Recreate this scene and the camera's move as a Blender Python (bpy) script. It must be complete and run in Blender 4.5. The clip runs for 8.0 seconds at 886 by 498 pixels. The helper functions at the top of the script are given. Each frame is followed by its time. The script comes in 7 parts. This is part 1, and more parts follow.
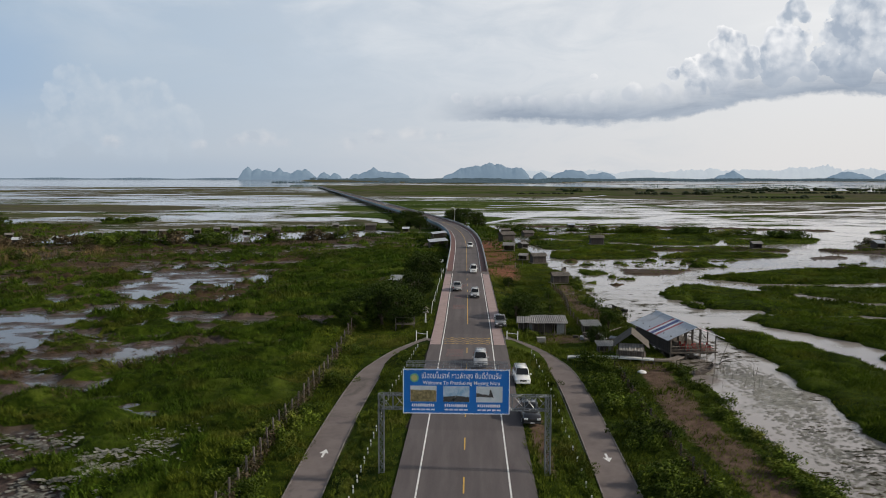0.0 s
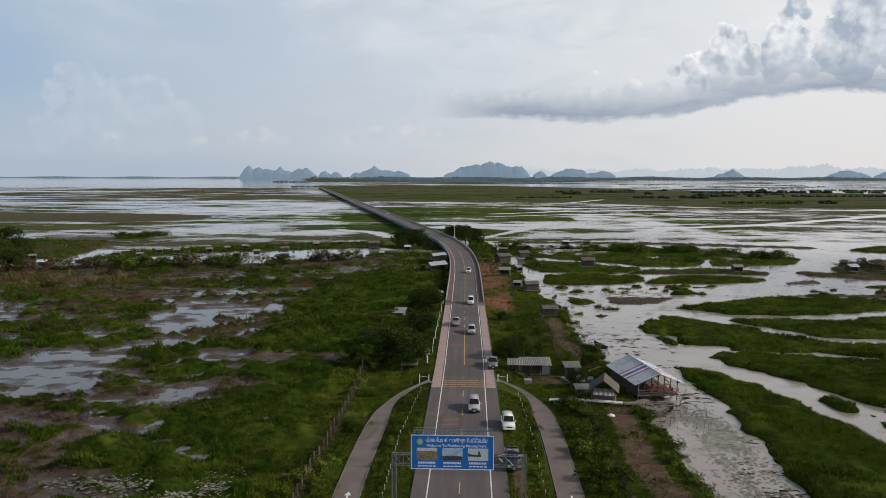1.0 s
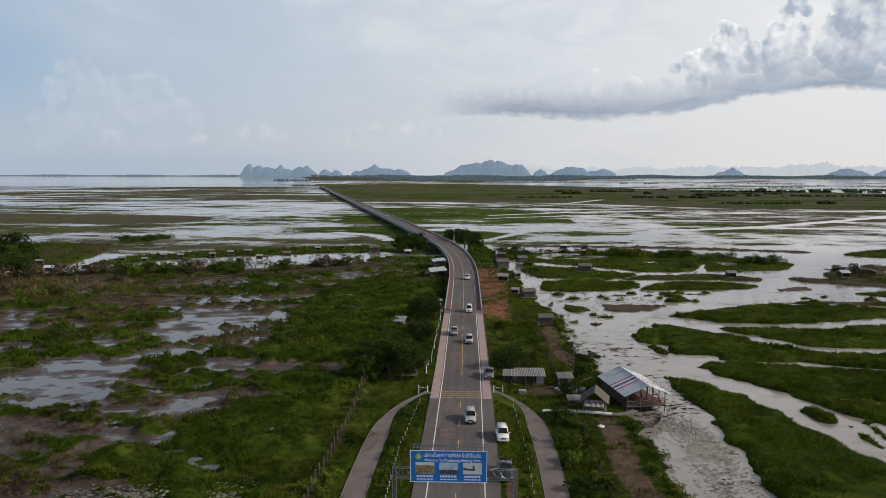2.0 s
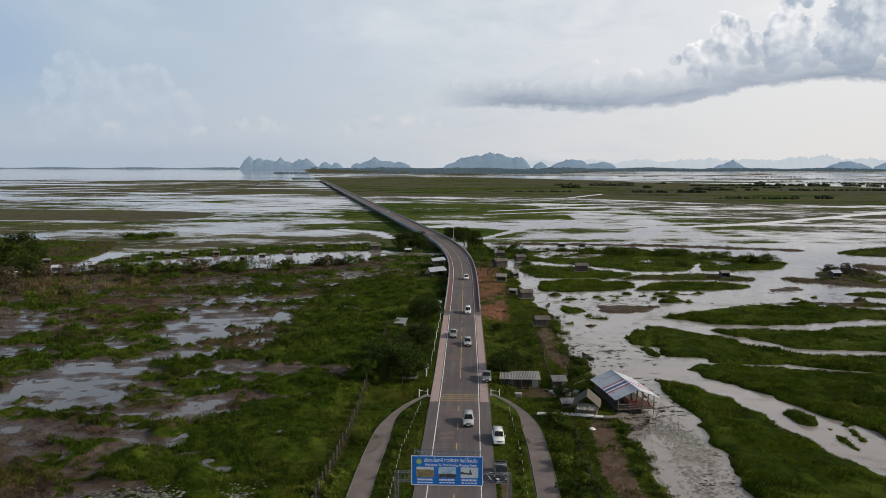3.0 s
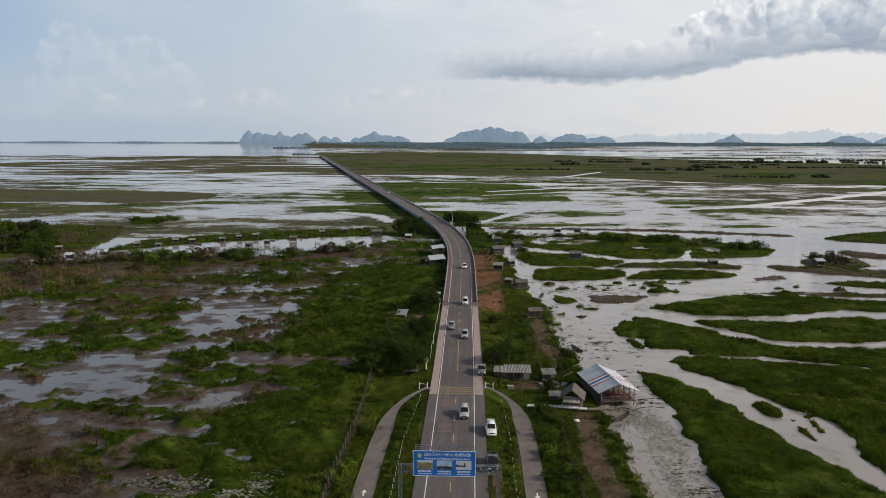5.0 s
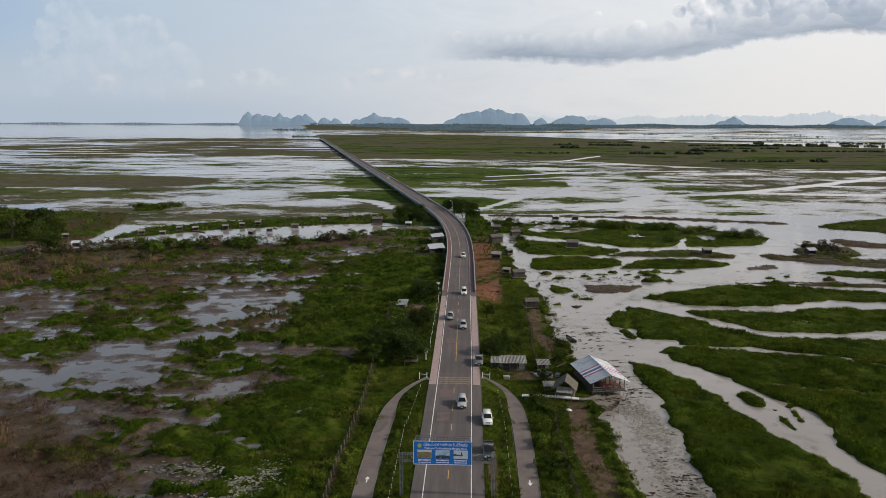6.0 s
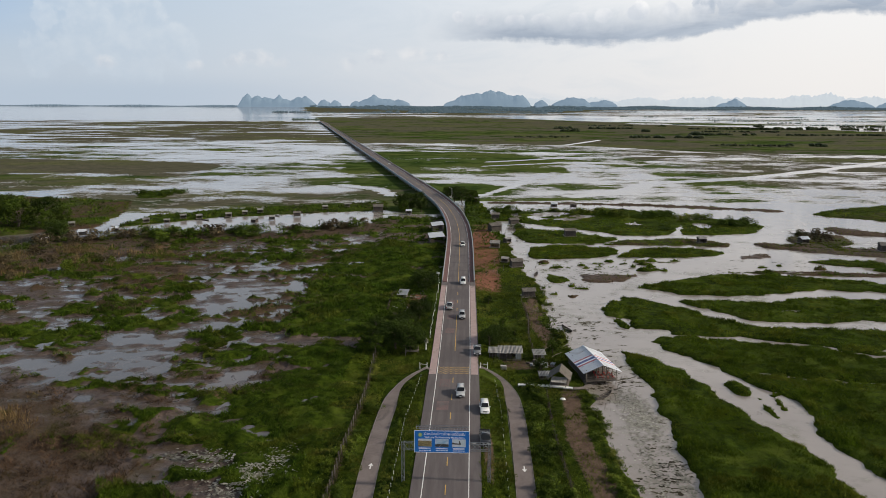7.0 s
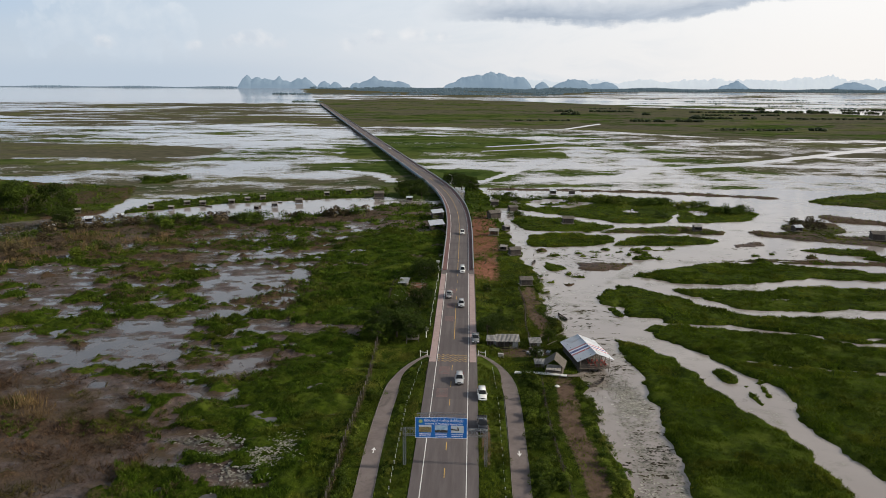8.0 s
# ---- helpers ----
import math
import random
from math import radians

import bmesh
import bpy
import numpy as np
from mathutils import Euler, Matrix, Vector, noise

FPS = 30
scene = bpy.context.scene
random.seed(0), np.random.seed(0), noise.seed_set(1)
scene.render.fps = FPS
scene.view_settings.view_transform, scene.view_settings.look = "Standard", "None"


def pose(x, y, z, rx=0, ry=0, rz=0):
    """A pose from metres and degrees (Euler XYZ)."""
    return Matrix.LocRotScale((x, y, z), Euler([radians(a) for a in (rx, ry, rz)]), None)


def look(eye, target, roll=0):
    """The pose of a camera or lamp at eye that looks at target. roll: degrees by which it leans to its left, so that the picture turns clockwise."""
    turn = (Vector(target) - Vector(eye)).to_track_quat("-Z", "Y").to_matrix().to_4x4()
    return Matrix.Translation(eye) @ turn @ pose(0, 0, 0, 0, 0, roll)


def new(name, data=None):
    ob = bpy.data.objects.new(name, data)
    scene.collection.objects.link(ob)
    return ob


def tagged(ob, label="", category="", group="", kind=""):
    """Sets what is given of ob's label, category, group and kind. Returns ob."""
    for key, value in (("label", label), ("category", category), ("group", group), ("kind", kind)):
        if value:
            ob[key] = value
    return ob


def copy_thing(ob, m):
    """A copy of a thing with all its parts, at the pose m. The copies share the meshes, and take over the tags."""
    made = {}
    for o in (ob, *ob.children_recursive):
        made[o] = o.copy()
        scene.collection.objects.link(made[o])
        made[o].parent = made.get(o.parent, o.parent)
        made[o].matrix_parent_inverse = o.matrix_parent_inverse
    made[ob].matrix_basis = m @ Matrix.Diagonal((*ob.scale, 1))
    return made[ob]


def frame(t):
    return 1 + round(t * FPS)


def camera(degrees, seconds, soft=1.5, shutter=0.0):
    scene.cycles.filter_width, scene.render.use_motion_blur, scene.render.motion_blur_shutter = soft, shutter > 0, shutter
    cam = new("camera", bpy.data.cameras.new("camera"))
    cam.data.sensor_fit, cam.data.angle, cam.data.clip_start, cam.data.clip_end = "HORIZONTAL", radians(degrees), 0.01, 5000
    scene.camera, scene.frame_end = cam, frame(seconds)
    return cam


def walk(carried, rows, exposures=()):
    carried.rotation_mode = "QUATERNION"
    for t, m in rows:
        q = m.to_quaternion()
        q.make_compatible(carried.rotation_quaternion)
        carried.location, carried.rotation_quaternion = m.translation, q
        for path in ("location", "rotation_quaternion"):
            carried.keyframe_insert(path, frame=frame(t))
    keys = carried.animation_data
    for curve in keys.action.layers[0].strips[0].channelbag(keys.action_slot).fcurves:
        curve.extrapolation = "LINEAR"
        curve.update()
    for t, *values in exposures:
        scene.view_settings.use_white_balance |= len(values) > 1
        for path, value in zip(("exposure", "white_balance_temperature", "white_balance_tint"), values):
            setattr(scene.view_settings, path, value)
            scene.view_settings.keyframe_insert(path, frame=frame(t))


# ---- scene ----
cam = camera(62.2, 8.0, soft=0.6, shutter=0.35)
PATH = [
    (0, (0.463, -0.566, 23.749), (0.387, 1.424, 23.557), 0.1),
    (0.1, (0.543, -2.699, 25.269), (0.467, -0.709, 25.075), 0.1),
    (0.2, (0.636, -5.168, 27.028), (0.559, -3.179, 26.834), 0.1),
    (0.3, (0.724, -7.525, 28.708), (0.647, -5.536, 28.512), 0.1),
    (0.4, (0.804, -9.658, 30.227), (0.727, -7.669, 30.031), 0.1),
    (0.5, (0.884, -11.791, 31.747), (0.807, -9.802, 31.549), 0.1),
    (0.6, (0.986, -13.380, 32.928), (0.909, -11.392, 32.730), 0.1),
    (0.7, (1.057, -14.502, 33.763), (0.980, -12.514, 33.563), 0.1),
    (0.8, (1.105, -15.250, 34.319), (1.028, -13.261, 34.119), 0.1),
    (1, (1.183, -16.465, 35.222), (1.106, -14.477, 35.022), 0.1),
    (1.5, (1.511, -19.029, 37.22), (1.433, -17.04, 37.019), 0.1),
    (3, (2.105, -27.159, 43.029), (2.027, -25.173, 42.801), 0.1),
    (3.5, (2.308, -29.807, 44.908), (2.23, -27.823, 44.669), 0.1),
    (4, (2.48, -32.402, 46.811), (2.403, -30.42, 46.558), 0.1),
    (4.5, (2.628, -34.956, 48.717), (2.551, -32.976, 48.442), 0.1),
    (6, (3.172, -43.239, 54.689), (3.096, -41.271, 54.34), 0.2),
    (6.5, (3.381, -45.816, 56.693), (3.305, -43.853, 56.32), 0.2),
    (7, (3.514, -48.523, 58.538), (3.438, -46.564, 58.141), 0.2),
    (7.5, (3.742, -51.074, 60.357), (3.665, -49.12, 59.935), 0.2),
    (8, (3.817, -53.793, 62.074), (3.741, -51.845, 61.629), 0.3),
]
walk(cam, [(t, look(eye, target, roll)) for t, eye, target, roll in PATH],
     [(0.0, 0.0, 6500, 10), (4.5, 0.03, 6550, 10), (6.5, 0.14, 6600, 10), (8.0, 0.30, 6650, 10)])

# ---- world, sun ----
SUN_EL, SUN_AZ = radians(28), radians(93)          # azimuth from +Y towards +X
world = bpy.data.worlds.new("world")
scene.world = world
world.use_nodes = True


class Nodes:
    """Short helper to wire shader nodes."""

    def __init__(self, tree):
        self.t = tree
        tree.nodes.clear()

    def add(self, kind, **props):
        n = self.t.nodes.new(kind)
        for k, v in props.items():
            setattr(n, k, v)
        return n

    def put(self, socket, v):
        if isinstance(v, bpy.types.NodeSocket):
            self.t.links.new(v, socket)
        elif v is not None:
            if isinstance(v, (tuple, list)) and socket.type == "RGBA" and len(v) == 3:
                v = (*v, 1)
            socket.default_value = v

    def m(self, op, a, b=None, c=None, clamp=False):
        n = self.add("ShaderNodeMath", operation=op, use_clamp=clamp)
        for i, v in enumerate((a, b, c)):
            self.put(n.inputs[i], v)
        return n.outputs[0]

    def step(self, v, lo, hi):
        n = self.add("ShaderNodeMapRange", interpolation_type="SMOOTHSTEP")
        for i, x in enumerate((v, lo, hi, 0.0, 1.0)):
            self.put(n.inputs[i], x)
        return n.outputs[0]

    def lin(self, v, a, b, c, d):
        n = self.add("ShaderNodeMapRange")
        for i, x in enumerate((v, a, b, c, d)):
            self.put(n.inputs[i], x)
        return n.outputs[0]

    def mix(self, f, a, b, kind="MIX"):
        n = self.add("ShaderNodeMix", data_type="RGBA", blend_type=kind)
        self.put(n.inputs[0], f), self.put(n.inputs[6], a), self.put(n.inputs[7], b)
        return n.outputs[2]

    def noise(self, vec, scale, detail=4.0, rough=0.55, dist=0.0):
        n = self.add("ShaderNodeTexNoise")
        self.put(n.inputs["Vector"], vec)
        for k, v in (("Scale", scale), ("Detail", detail), ("Roughness", rough), ("Distortion", dist)):
            n.inputs[k].default_value = v
        return n.outputs["Fac"]

    def ramp(self, f, stops, interp="LINEAR"):
        n = self.add("ShaderNodeValToRGB")
        self.put(n.inputs[0], f)
        r = n.color_ramp
        r.interpolation = interp
        while len(r.elements) < len(stops):
            r.elements.new(0.5)
        for e, (p, c) in zip(r.elements, stops):
            e.position, e.color = p, ((c, c, c, 1) if isinstance(c, (int, float)) else (*c, 1))
        return n.outputs[0]

    def xyz(self, x, y, z):
        n = self.add("ShaderNodeCombineXYZ")
        for i, v in enumerate((x, y, z)):
            self.put(n.inputs[i], v)
        return n.outputs[0]

    def split(self, v):
        n = self.add("ShaderNodeSeparateXYZ")
        self.put(n.inputs[0], v)
        return n.outputs


def make_sky():
    k = Nodes(world.node_tree)
    way = k.add("ShaderNodeTexCoord").outputs["Generated"]
    x, y, z = k.split(way)
    az = k.m("ARCTAN2", x, y)
    el = k.m("ARCSINE", z)
    ahead = k.step(y, 0.15, 0.45)
    safe = k.m("MAXIMUM", y, 0.15)
    u, v = k.m("DIVIDE", x, safe), k.m("DIVIDE", z, safe)
    q = k.xyz(u, v, 0.0)
    wide = k.xyz(az, k.m("MULTIPLY", el, 2.6), 0.3)
    sky = k.add("ShaderNodeTexSky", sky_type="NISHITA", sun_disc=False, sun_elevation=SUN_EL, sun_rotation=SUN_AZ, dust_density=2.0)
    base = k.mix(1.0, sky.outputs[0], (0.05, 0.05, 0.05), "MULTIPLY")
    # thin veil: bluish away from the sun, warm white towards it, thinning overhead
    sunward = k.step(az, -0.70, 0.55)
    veil = k.mix(sunward, (0.41, 0.53, 0.67), (0.86, 0.868, 0.88))
    low = k.step(el, 0.17, 0.0)
    veil = k.mix(k.m("MULTIPLY", low, 0.85), veil, k.mix(sunward, (0.47, 0.545, 0.64), (0.82, 0.805, 0.80)))
    streak = k.step(k.noise(wide, 4.5, 6, 0.55, 0.4), 0.42, 0.70)
    high = k.step(el, 0.10, 0.22)
    veil = k.mix(k.m("MULTIPLY", k.m("MULTIPLY", k.m("MULTIPLY", streak, high), k.lin(sunward, 0, 1, 0.35, 1.0)), 0.75), veil, (0.97, 0.97, 0.97))
    drift = k.step(k.noise(wide, 9.0, 6, 0.6, 0.9), 0.40, 0.70)
    veil = k.mix(k.m("MULTIPLY", k.m("MULTIPLY", drift, k.step(u, 0.40, 0.10)), 0.32), veil, (0.52, 0.60, 0.69))
    cover = k.m("SUBTRACT", 0.90, k.m("MULTIPLY", k.step(el, 0.28, 0.70), 0.72))
    col = k.mix(cover, base, veil)
    # blue gap low on the far side
    gap = k.m("MULTIPLY", k.step(u, -0.50, -0.66), k.m("MULTIPLY", k.step(v, 0.06, 0.13), k.step(v, 0.25, 0.17)))
    col = k.mix(k.m("MULTIPLY", k.m("MULTIPLY", gap, ahead), 0.6), col, (0.33, 0.46, 0.64))
    dusk = k.m("MULTIPLY", k.step(u, 0.05, -0.50), k.step(v, 0.042, 0.008))
    col = k.mix(k.m("MULTIPLY", dusk, 0.7), col, (0.40, 0.48, 0.58))

    def heaps(du, dv):
        """Billows of cumulus, shifted by du and dv."""
        a, b = k.m("ADD", u, du), k.m("ADD", v, dv)
        puff = k.noise(k.xyz(a, b, 0.0), 22.0, 8, 0.58, 0.2)
        w = k.m("MULTIPLY", puff, 0.035)
        out = k.m("SUBTRACT", puff, 0.5)
        for scale, part_of in ((24.0, 0.55), (56.0, 0.26), (120.0, 0.12)):
            cell = k.add("ShaderNodeTexVoronoi", feature="SMOOTH_F1")
            k.put(cell.inputs["Vector"], k.xyz(k.m("ADD", a, w), k.m("ADD", b, w), scale))
            cell.inputs["Scale"].default_value, cell.inputs["Smoothness"].default_value = scale, 0.25
            out = k.m("ADD", out, k.m("MULTIPLY", k.m("SUBTRACT", 0.42, cell.outputs["Distance"]), part_of))
        return puff, out

    puff, lump = heaps(0.0, 0.0)
    relief = k.m("SUBTRACT", lump, heaps(0.009, 0.010)[1])

    fluff = k.m("MULTIPLY", k.m("SUBTRACT", k.noise(k.xyz(u, v, 4.0), 60.0, 7, 0.62, 0.3), 0.5), 0.9)
    edgy = k.m("ADD", k.m("MULTIPLY", lump, 0.75), k.m("MULTIPLY", fluff, 0.55))

    at = k.xyz(u, v, 0.0)

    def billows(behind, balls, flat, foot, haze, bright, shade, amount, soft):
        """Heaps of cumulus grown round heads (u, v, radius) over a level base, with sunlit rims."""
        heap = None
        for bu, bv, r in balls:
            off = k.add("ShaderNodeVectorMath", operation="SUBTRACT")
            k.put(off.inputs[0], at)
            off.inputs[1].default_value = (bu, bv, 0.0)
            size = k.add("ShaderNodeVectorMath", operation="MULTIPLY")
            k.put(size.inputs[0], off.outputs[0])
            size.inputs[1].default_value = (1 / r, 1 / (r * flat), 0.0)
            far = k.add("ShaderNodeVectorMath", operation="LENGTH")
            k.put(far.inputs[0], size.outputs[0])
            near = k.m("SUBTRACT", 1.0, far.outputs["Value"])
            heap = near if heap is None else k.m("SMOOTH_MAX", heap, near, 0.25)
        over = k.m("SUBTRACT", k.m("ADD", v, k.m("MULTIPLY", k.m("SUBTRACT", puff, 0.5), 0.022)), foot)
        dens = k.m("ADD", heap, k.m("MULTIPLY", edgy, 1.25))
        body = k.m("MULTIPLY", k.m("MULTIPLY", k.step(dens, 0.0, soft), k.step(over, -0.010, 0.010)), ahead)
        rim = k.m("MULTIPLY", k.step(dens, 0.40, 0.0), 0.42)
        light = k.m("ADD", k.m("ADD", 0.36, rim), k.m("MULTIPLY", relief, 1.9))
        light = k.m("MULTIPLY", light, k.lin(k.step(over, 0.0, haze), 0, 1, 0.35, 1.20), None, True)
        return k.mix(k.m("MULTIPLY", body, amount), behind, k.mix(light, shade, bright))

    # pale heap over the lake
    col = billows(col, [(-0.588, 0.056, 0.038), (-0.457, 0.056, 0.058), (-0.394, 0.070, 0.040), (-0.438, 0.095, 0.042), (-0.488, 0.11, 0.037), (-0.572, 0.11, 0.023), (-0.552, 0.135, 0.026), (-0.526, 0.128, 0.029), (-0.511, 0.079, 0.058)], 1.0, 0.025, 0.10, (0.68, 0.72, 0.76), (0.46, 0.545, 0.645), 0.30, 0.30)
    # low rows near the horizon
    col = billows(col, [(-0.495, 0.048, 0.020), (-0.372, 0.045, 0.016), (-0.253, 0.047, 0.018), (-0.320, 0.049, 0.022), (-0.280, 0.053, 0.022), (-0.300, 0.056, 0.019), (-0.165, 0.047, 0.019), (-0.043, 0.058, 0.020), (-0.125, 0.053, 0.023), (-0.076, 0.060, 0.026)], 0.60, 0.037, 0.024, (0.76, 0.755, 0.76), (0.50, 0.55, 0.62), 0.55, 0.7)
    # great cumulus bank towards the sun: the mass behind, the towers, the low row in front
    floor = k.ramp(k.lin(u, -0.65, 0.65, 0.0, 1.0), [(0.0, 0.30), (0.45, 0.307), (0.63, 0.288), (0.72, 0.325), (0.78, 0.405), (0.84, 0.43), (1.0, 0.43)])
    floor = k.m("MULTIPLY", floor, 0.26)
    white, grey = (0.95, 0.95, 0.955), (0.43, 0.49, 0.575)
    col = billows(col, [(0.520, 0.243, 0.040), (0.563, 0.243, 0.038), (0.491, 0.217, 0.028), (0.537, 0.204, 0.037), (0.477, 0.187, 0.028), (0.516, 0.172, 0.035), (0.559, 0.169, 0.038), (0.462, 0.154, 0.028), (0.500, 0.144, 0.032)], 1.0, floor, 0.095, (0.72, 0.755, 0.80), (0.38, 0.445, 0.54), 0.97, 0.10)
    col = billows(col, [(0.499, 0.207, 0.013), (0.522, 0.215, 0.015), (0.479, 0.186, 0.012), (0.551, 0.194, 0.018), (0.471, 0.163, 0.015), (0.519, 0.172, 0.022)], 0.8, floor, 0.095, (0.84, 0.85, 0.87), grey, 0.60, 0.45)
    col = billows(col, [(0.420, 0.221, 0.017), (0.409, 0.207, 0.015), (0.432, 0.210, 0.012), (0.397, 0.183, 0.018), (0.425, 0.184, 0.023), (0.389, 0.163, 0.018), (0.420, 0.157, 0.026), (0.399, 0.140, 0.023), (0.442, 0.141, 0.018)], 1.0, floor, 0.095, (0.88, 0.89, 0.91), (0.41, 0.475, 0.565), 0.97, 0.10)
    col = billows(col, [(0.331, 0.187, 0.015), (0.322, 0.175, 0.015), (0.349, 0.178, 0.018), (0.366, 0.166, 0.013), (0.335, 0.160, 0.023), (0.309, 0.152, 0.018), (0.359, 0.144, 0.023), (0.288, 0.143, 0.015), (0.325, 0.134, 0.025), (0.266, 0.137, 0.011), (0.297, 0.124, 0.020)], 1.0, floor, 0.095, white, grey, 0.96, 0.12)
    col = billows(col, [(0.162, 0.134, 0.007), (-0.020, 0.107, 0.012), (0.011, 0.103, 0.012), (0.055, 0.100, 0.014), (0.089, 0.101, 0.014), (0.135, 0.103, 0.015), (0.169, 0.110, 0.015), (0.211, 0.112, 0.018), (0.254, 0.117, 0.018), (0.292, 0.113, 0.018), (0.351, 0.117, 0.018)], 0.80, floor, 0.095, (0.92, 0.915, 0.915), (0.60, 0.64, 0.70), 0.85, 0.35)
    # the flat, shaded base that the heads grow from
    drawn = k.noise(k.xyz(k.m("MULTIPLY", u, 0.28), v, 7.0), 26.0, 7, 0.6, 0.5)
    under = k.m("SUBTRACT", k.m("ADD", v, k.m("MULTIPLY", k.m("ADD", k.m("SUBTRACT", drawn, 0.5), k.m("MULTIPLY", fluff, 0.55)), 0.030)), k.m("SUBTRACT", floor, 0.002))
    thick = k.m("ADD", 0.046, k.m("MULTIPLY", k.m("SUBTRACT", drawn, 0.5), 0.07))
    slab = k.m("MULTIPLY", k.m("MULTIPLY", k.step(under, -0.005, 0.005), k.step(under, thick, 0.006)), k.m("MULTIPLY", k.step(u, -0.080, 0.06), ahead))
    col = k.mix(k.m("MULTIPLY", slab, 0.92), col, k.mix(k.step(drawn, 0.35, 0.65), (0.285, 0.345, 0.435), (0.40, 0.46, 0.545)))
    col = k.mix(k.step(el, -0.013, -0.03), col, (0.20, 0.22, 0.22))
    out = k.add("ShaderNodeBackground")
    k.put(out.inputs[0], col)
    out.inputs[1].default_value = 1.0
    k.t.links.new(out.outputs[0], k.add("ShaderNodeOutputWorld").inputs[0])


make_sky()
sun = new("sun", bpy.data.lights.new("sun", "SUN"))
sun.data.energy, sun.data.angle, sun.data.color = 3.2, radians(2.5), (1.0, 0.90, 0.76)
sun.matrix_world = look((0, 0, 0), (-math.sin(SUN_AZ) * math.cos(SUN_EL), -math.cos(SUN_AZ) * math.cos(SUN_EL), -math.sin(SUN_EL)))


# ---- materials ----
LAKE = -1.8                       # level of the water; the road is at 0


def material(name, rough=0.8, metal=0.0):
    mat = bpy.data.materials.new(name)
    mat.use_nodes = True
    k = Nodes(mat.node_tree)
    bsdf = k.add("ShaderNodeBsdfPrincipled")
    k.t.links.new(bsdf.outputs[0], k.add("ShaderNodeOutputMaterial").inputs[0])
    bsdf.inputs["Roughness"].default_value, bsdf.inputs["Metallic"].default_value = rough, metal
    return mat, k, bsdf


def bump(k, bsdf, height, strength, distance):
    b = k.add("ShaderNodeBump")
    b.inputs["Strength"].default_value, b.inputs["Distance"].default_value = strength, distance
    k.put(b.inputs["Height"], height)
    k.t.links.new(b.outputs[0], bsdf.inputs["Normal"])


def where(k):
    return k.add("ShaderNodeNewGeometry").outputs["Position"]


def local(k):
    return k.add("ShaderNodeTexCoord").outputs["Object"]


def worn(name, a, b, scale, rough=0.8, metal=0.0, fine=8.0, relief=0.3, depth=0.01, vary=0.0, stain=None):
    """Two colours mixed by coarse and fine noise, with relief; vary: spread of brightness between objects; stain: a third colour in blotches."""
    mat, k, bsdf = material(name, rough, metal)
    p = local(k)
    coarse, small = k.noise(p, scale, 5, 0.6, 0.3), k.noise(p, scale * fine, 4)
    f = k.m("ADD", k.m("MULTIPLY", coarse, 0.65), k.m("MULTIPLY", small, 0.35))
    col = k.mix(k.step(f, 0.32, 0.68), a, b)
    if stain:
        col = k.mix(k.step(k.noise(p, scale * 0.45, 6, 0.65, 0.8), 0.56, 0.68), col, stain)
    if vary:
        r = k.add("ShaderNodeObjectInfo").outputs["Random"]
        v = k.lin(r, 0, 1, 1 - vary, 1 + vary)
        col = k.mix(1.0, col, k.xyz(v, v, v), "MULTIPLY")
    k.put(bsdf.inputs["Base Color"], col)
    k.put(bsdf.inputs["Roughness"], k.lin(small, 0.2, 0.8, max(rough - 0.1, 0.03), min(rough + 0.1, 1)))
    bump(k, bsdf, f, relief, depth)
    return mat


def leafy(name, dark, light, tip=None, rough=0.65):
    """Foliage: every leaf or blade takes its own shade."""
    mat, k, bsdf = material(name, rough)
    g = k.add("ShaderNodeNewGeometry")
    r = g.outputs["Random Per Island"]
    col = k.mix(r, dark, light)
    patch = k.noise(g.outputs["Position"], 0.09, 4, 0.6, 0.4)
    if tip:
        col = k.mix(k.m("MULTIPLY", k.step(patch, 0.48, 0.64), 0.8), col, tip)
    col = k.mix(1.0, col, k.ramp(k.noise(g.outputs["Position"], 0.5, 3), [(0.3, 0.65), (0.7, 1.2)]), "MULTIPLY")
    col = k.mix(1.0, col, k.ramp(k.noise(g.outputs["Position"], 0.055, 5, 0.65, 0.5), [(0.36, 0.55), (0.62, 1.15)]), "MULTIPLY")
    k.put(bsdf.inputs["Base Color"], col)
    bsdf.inputs["Specular IOR Level"].default_value = 0.06
    return mat


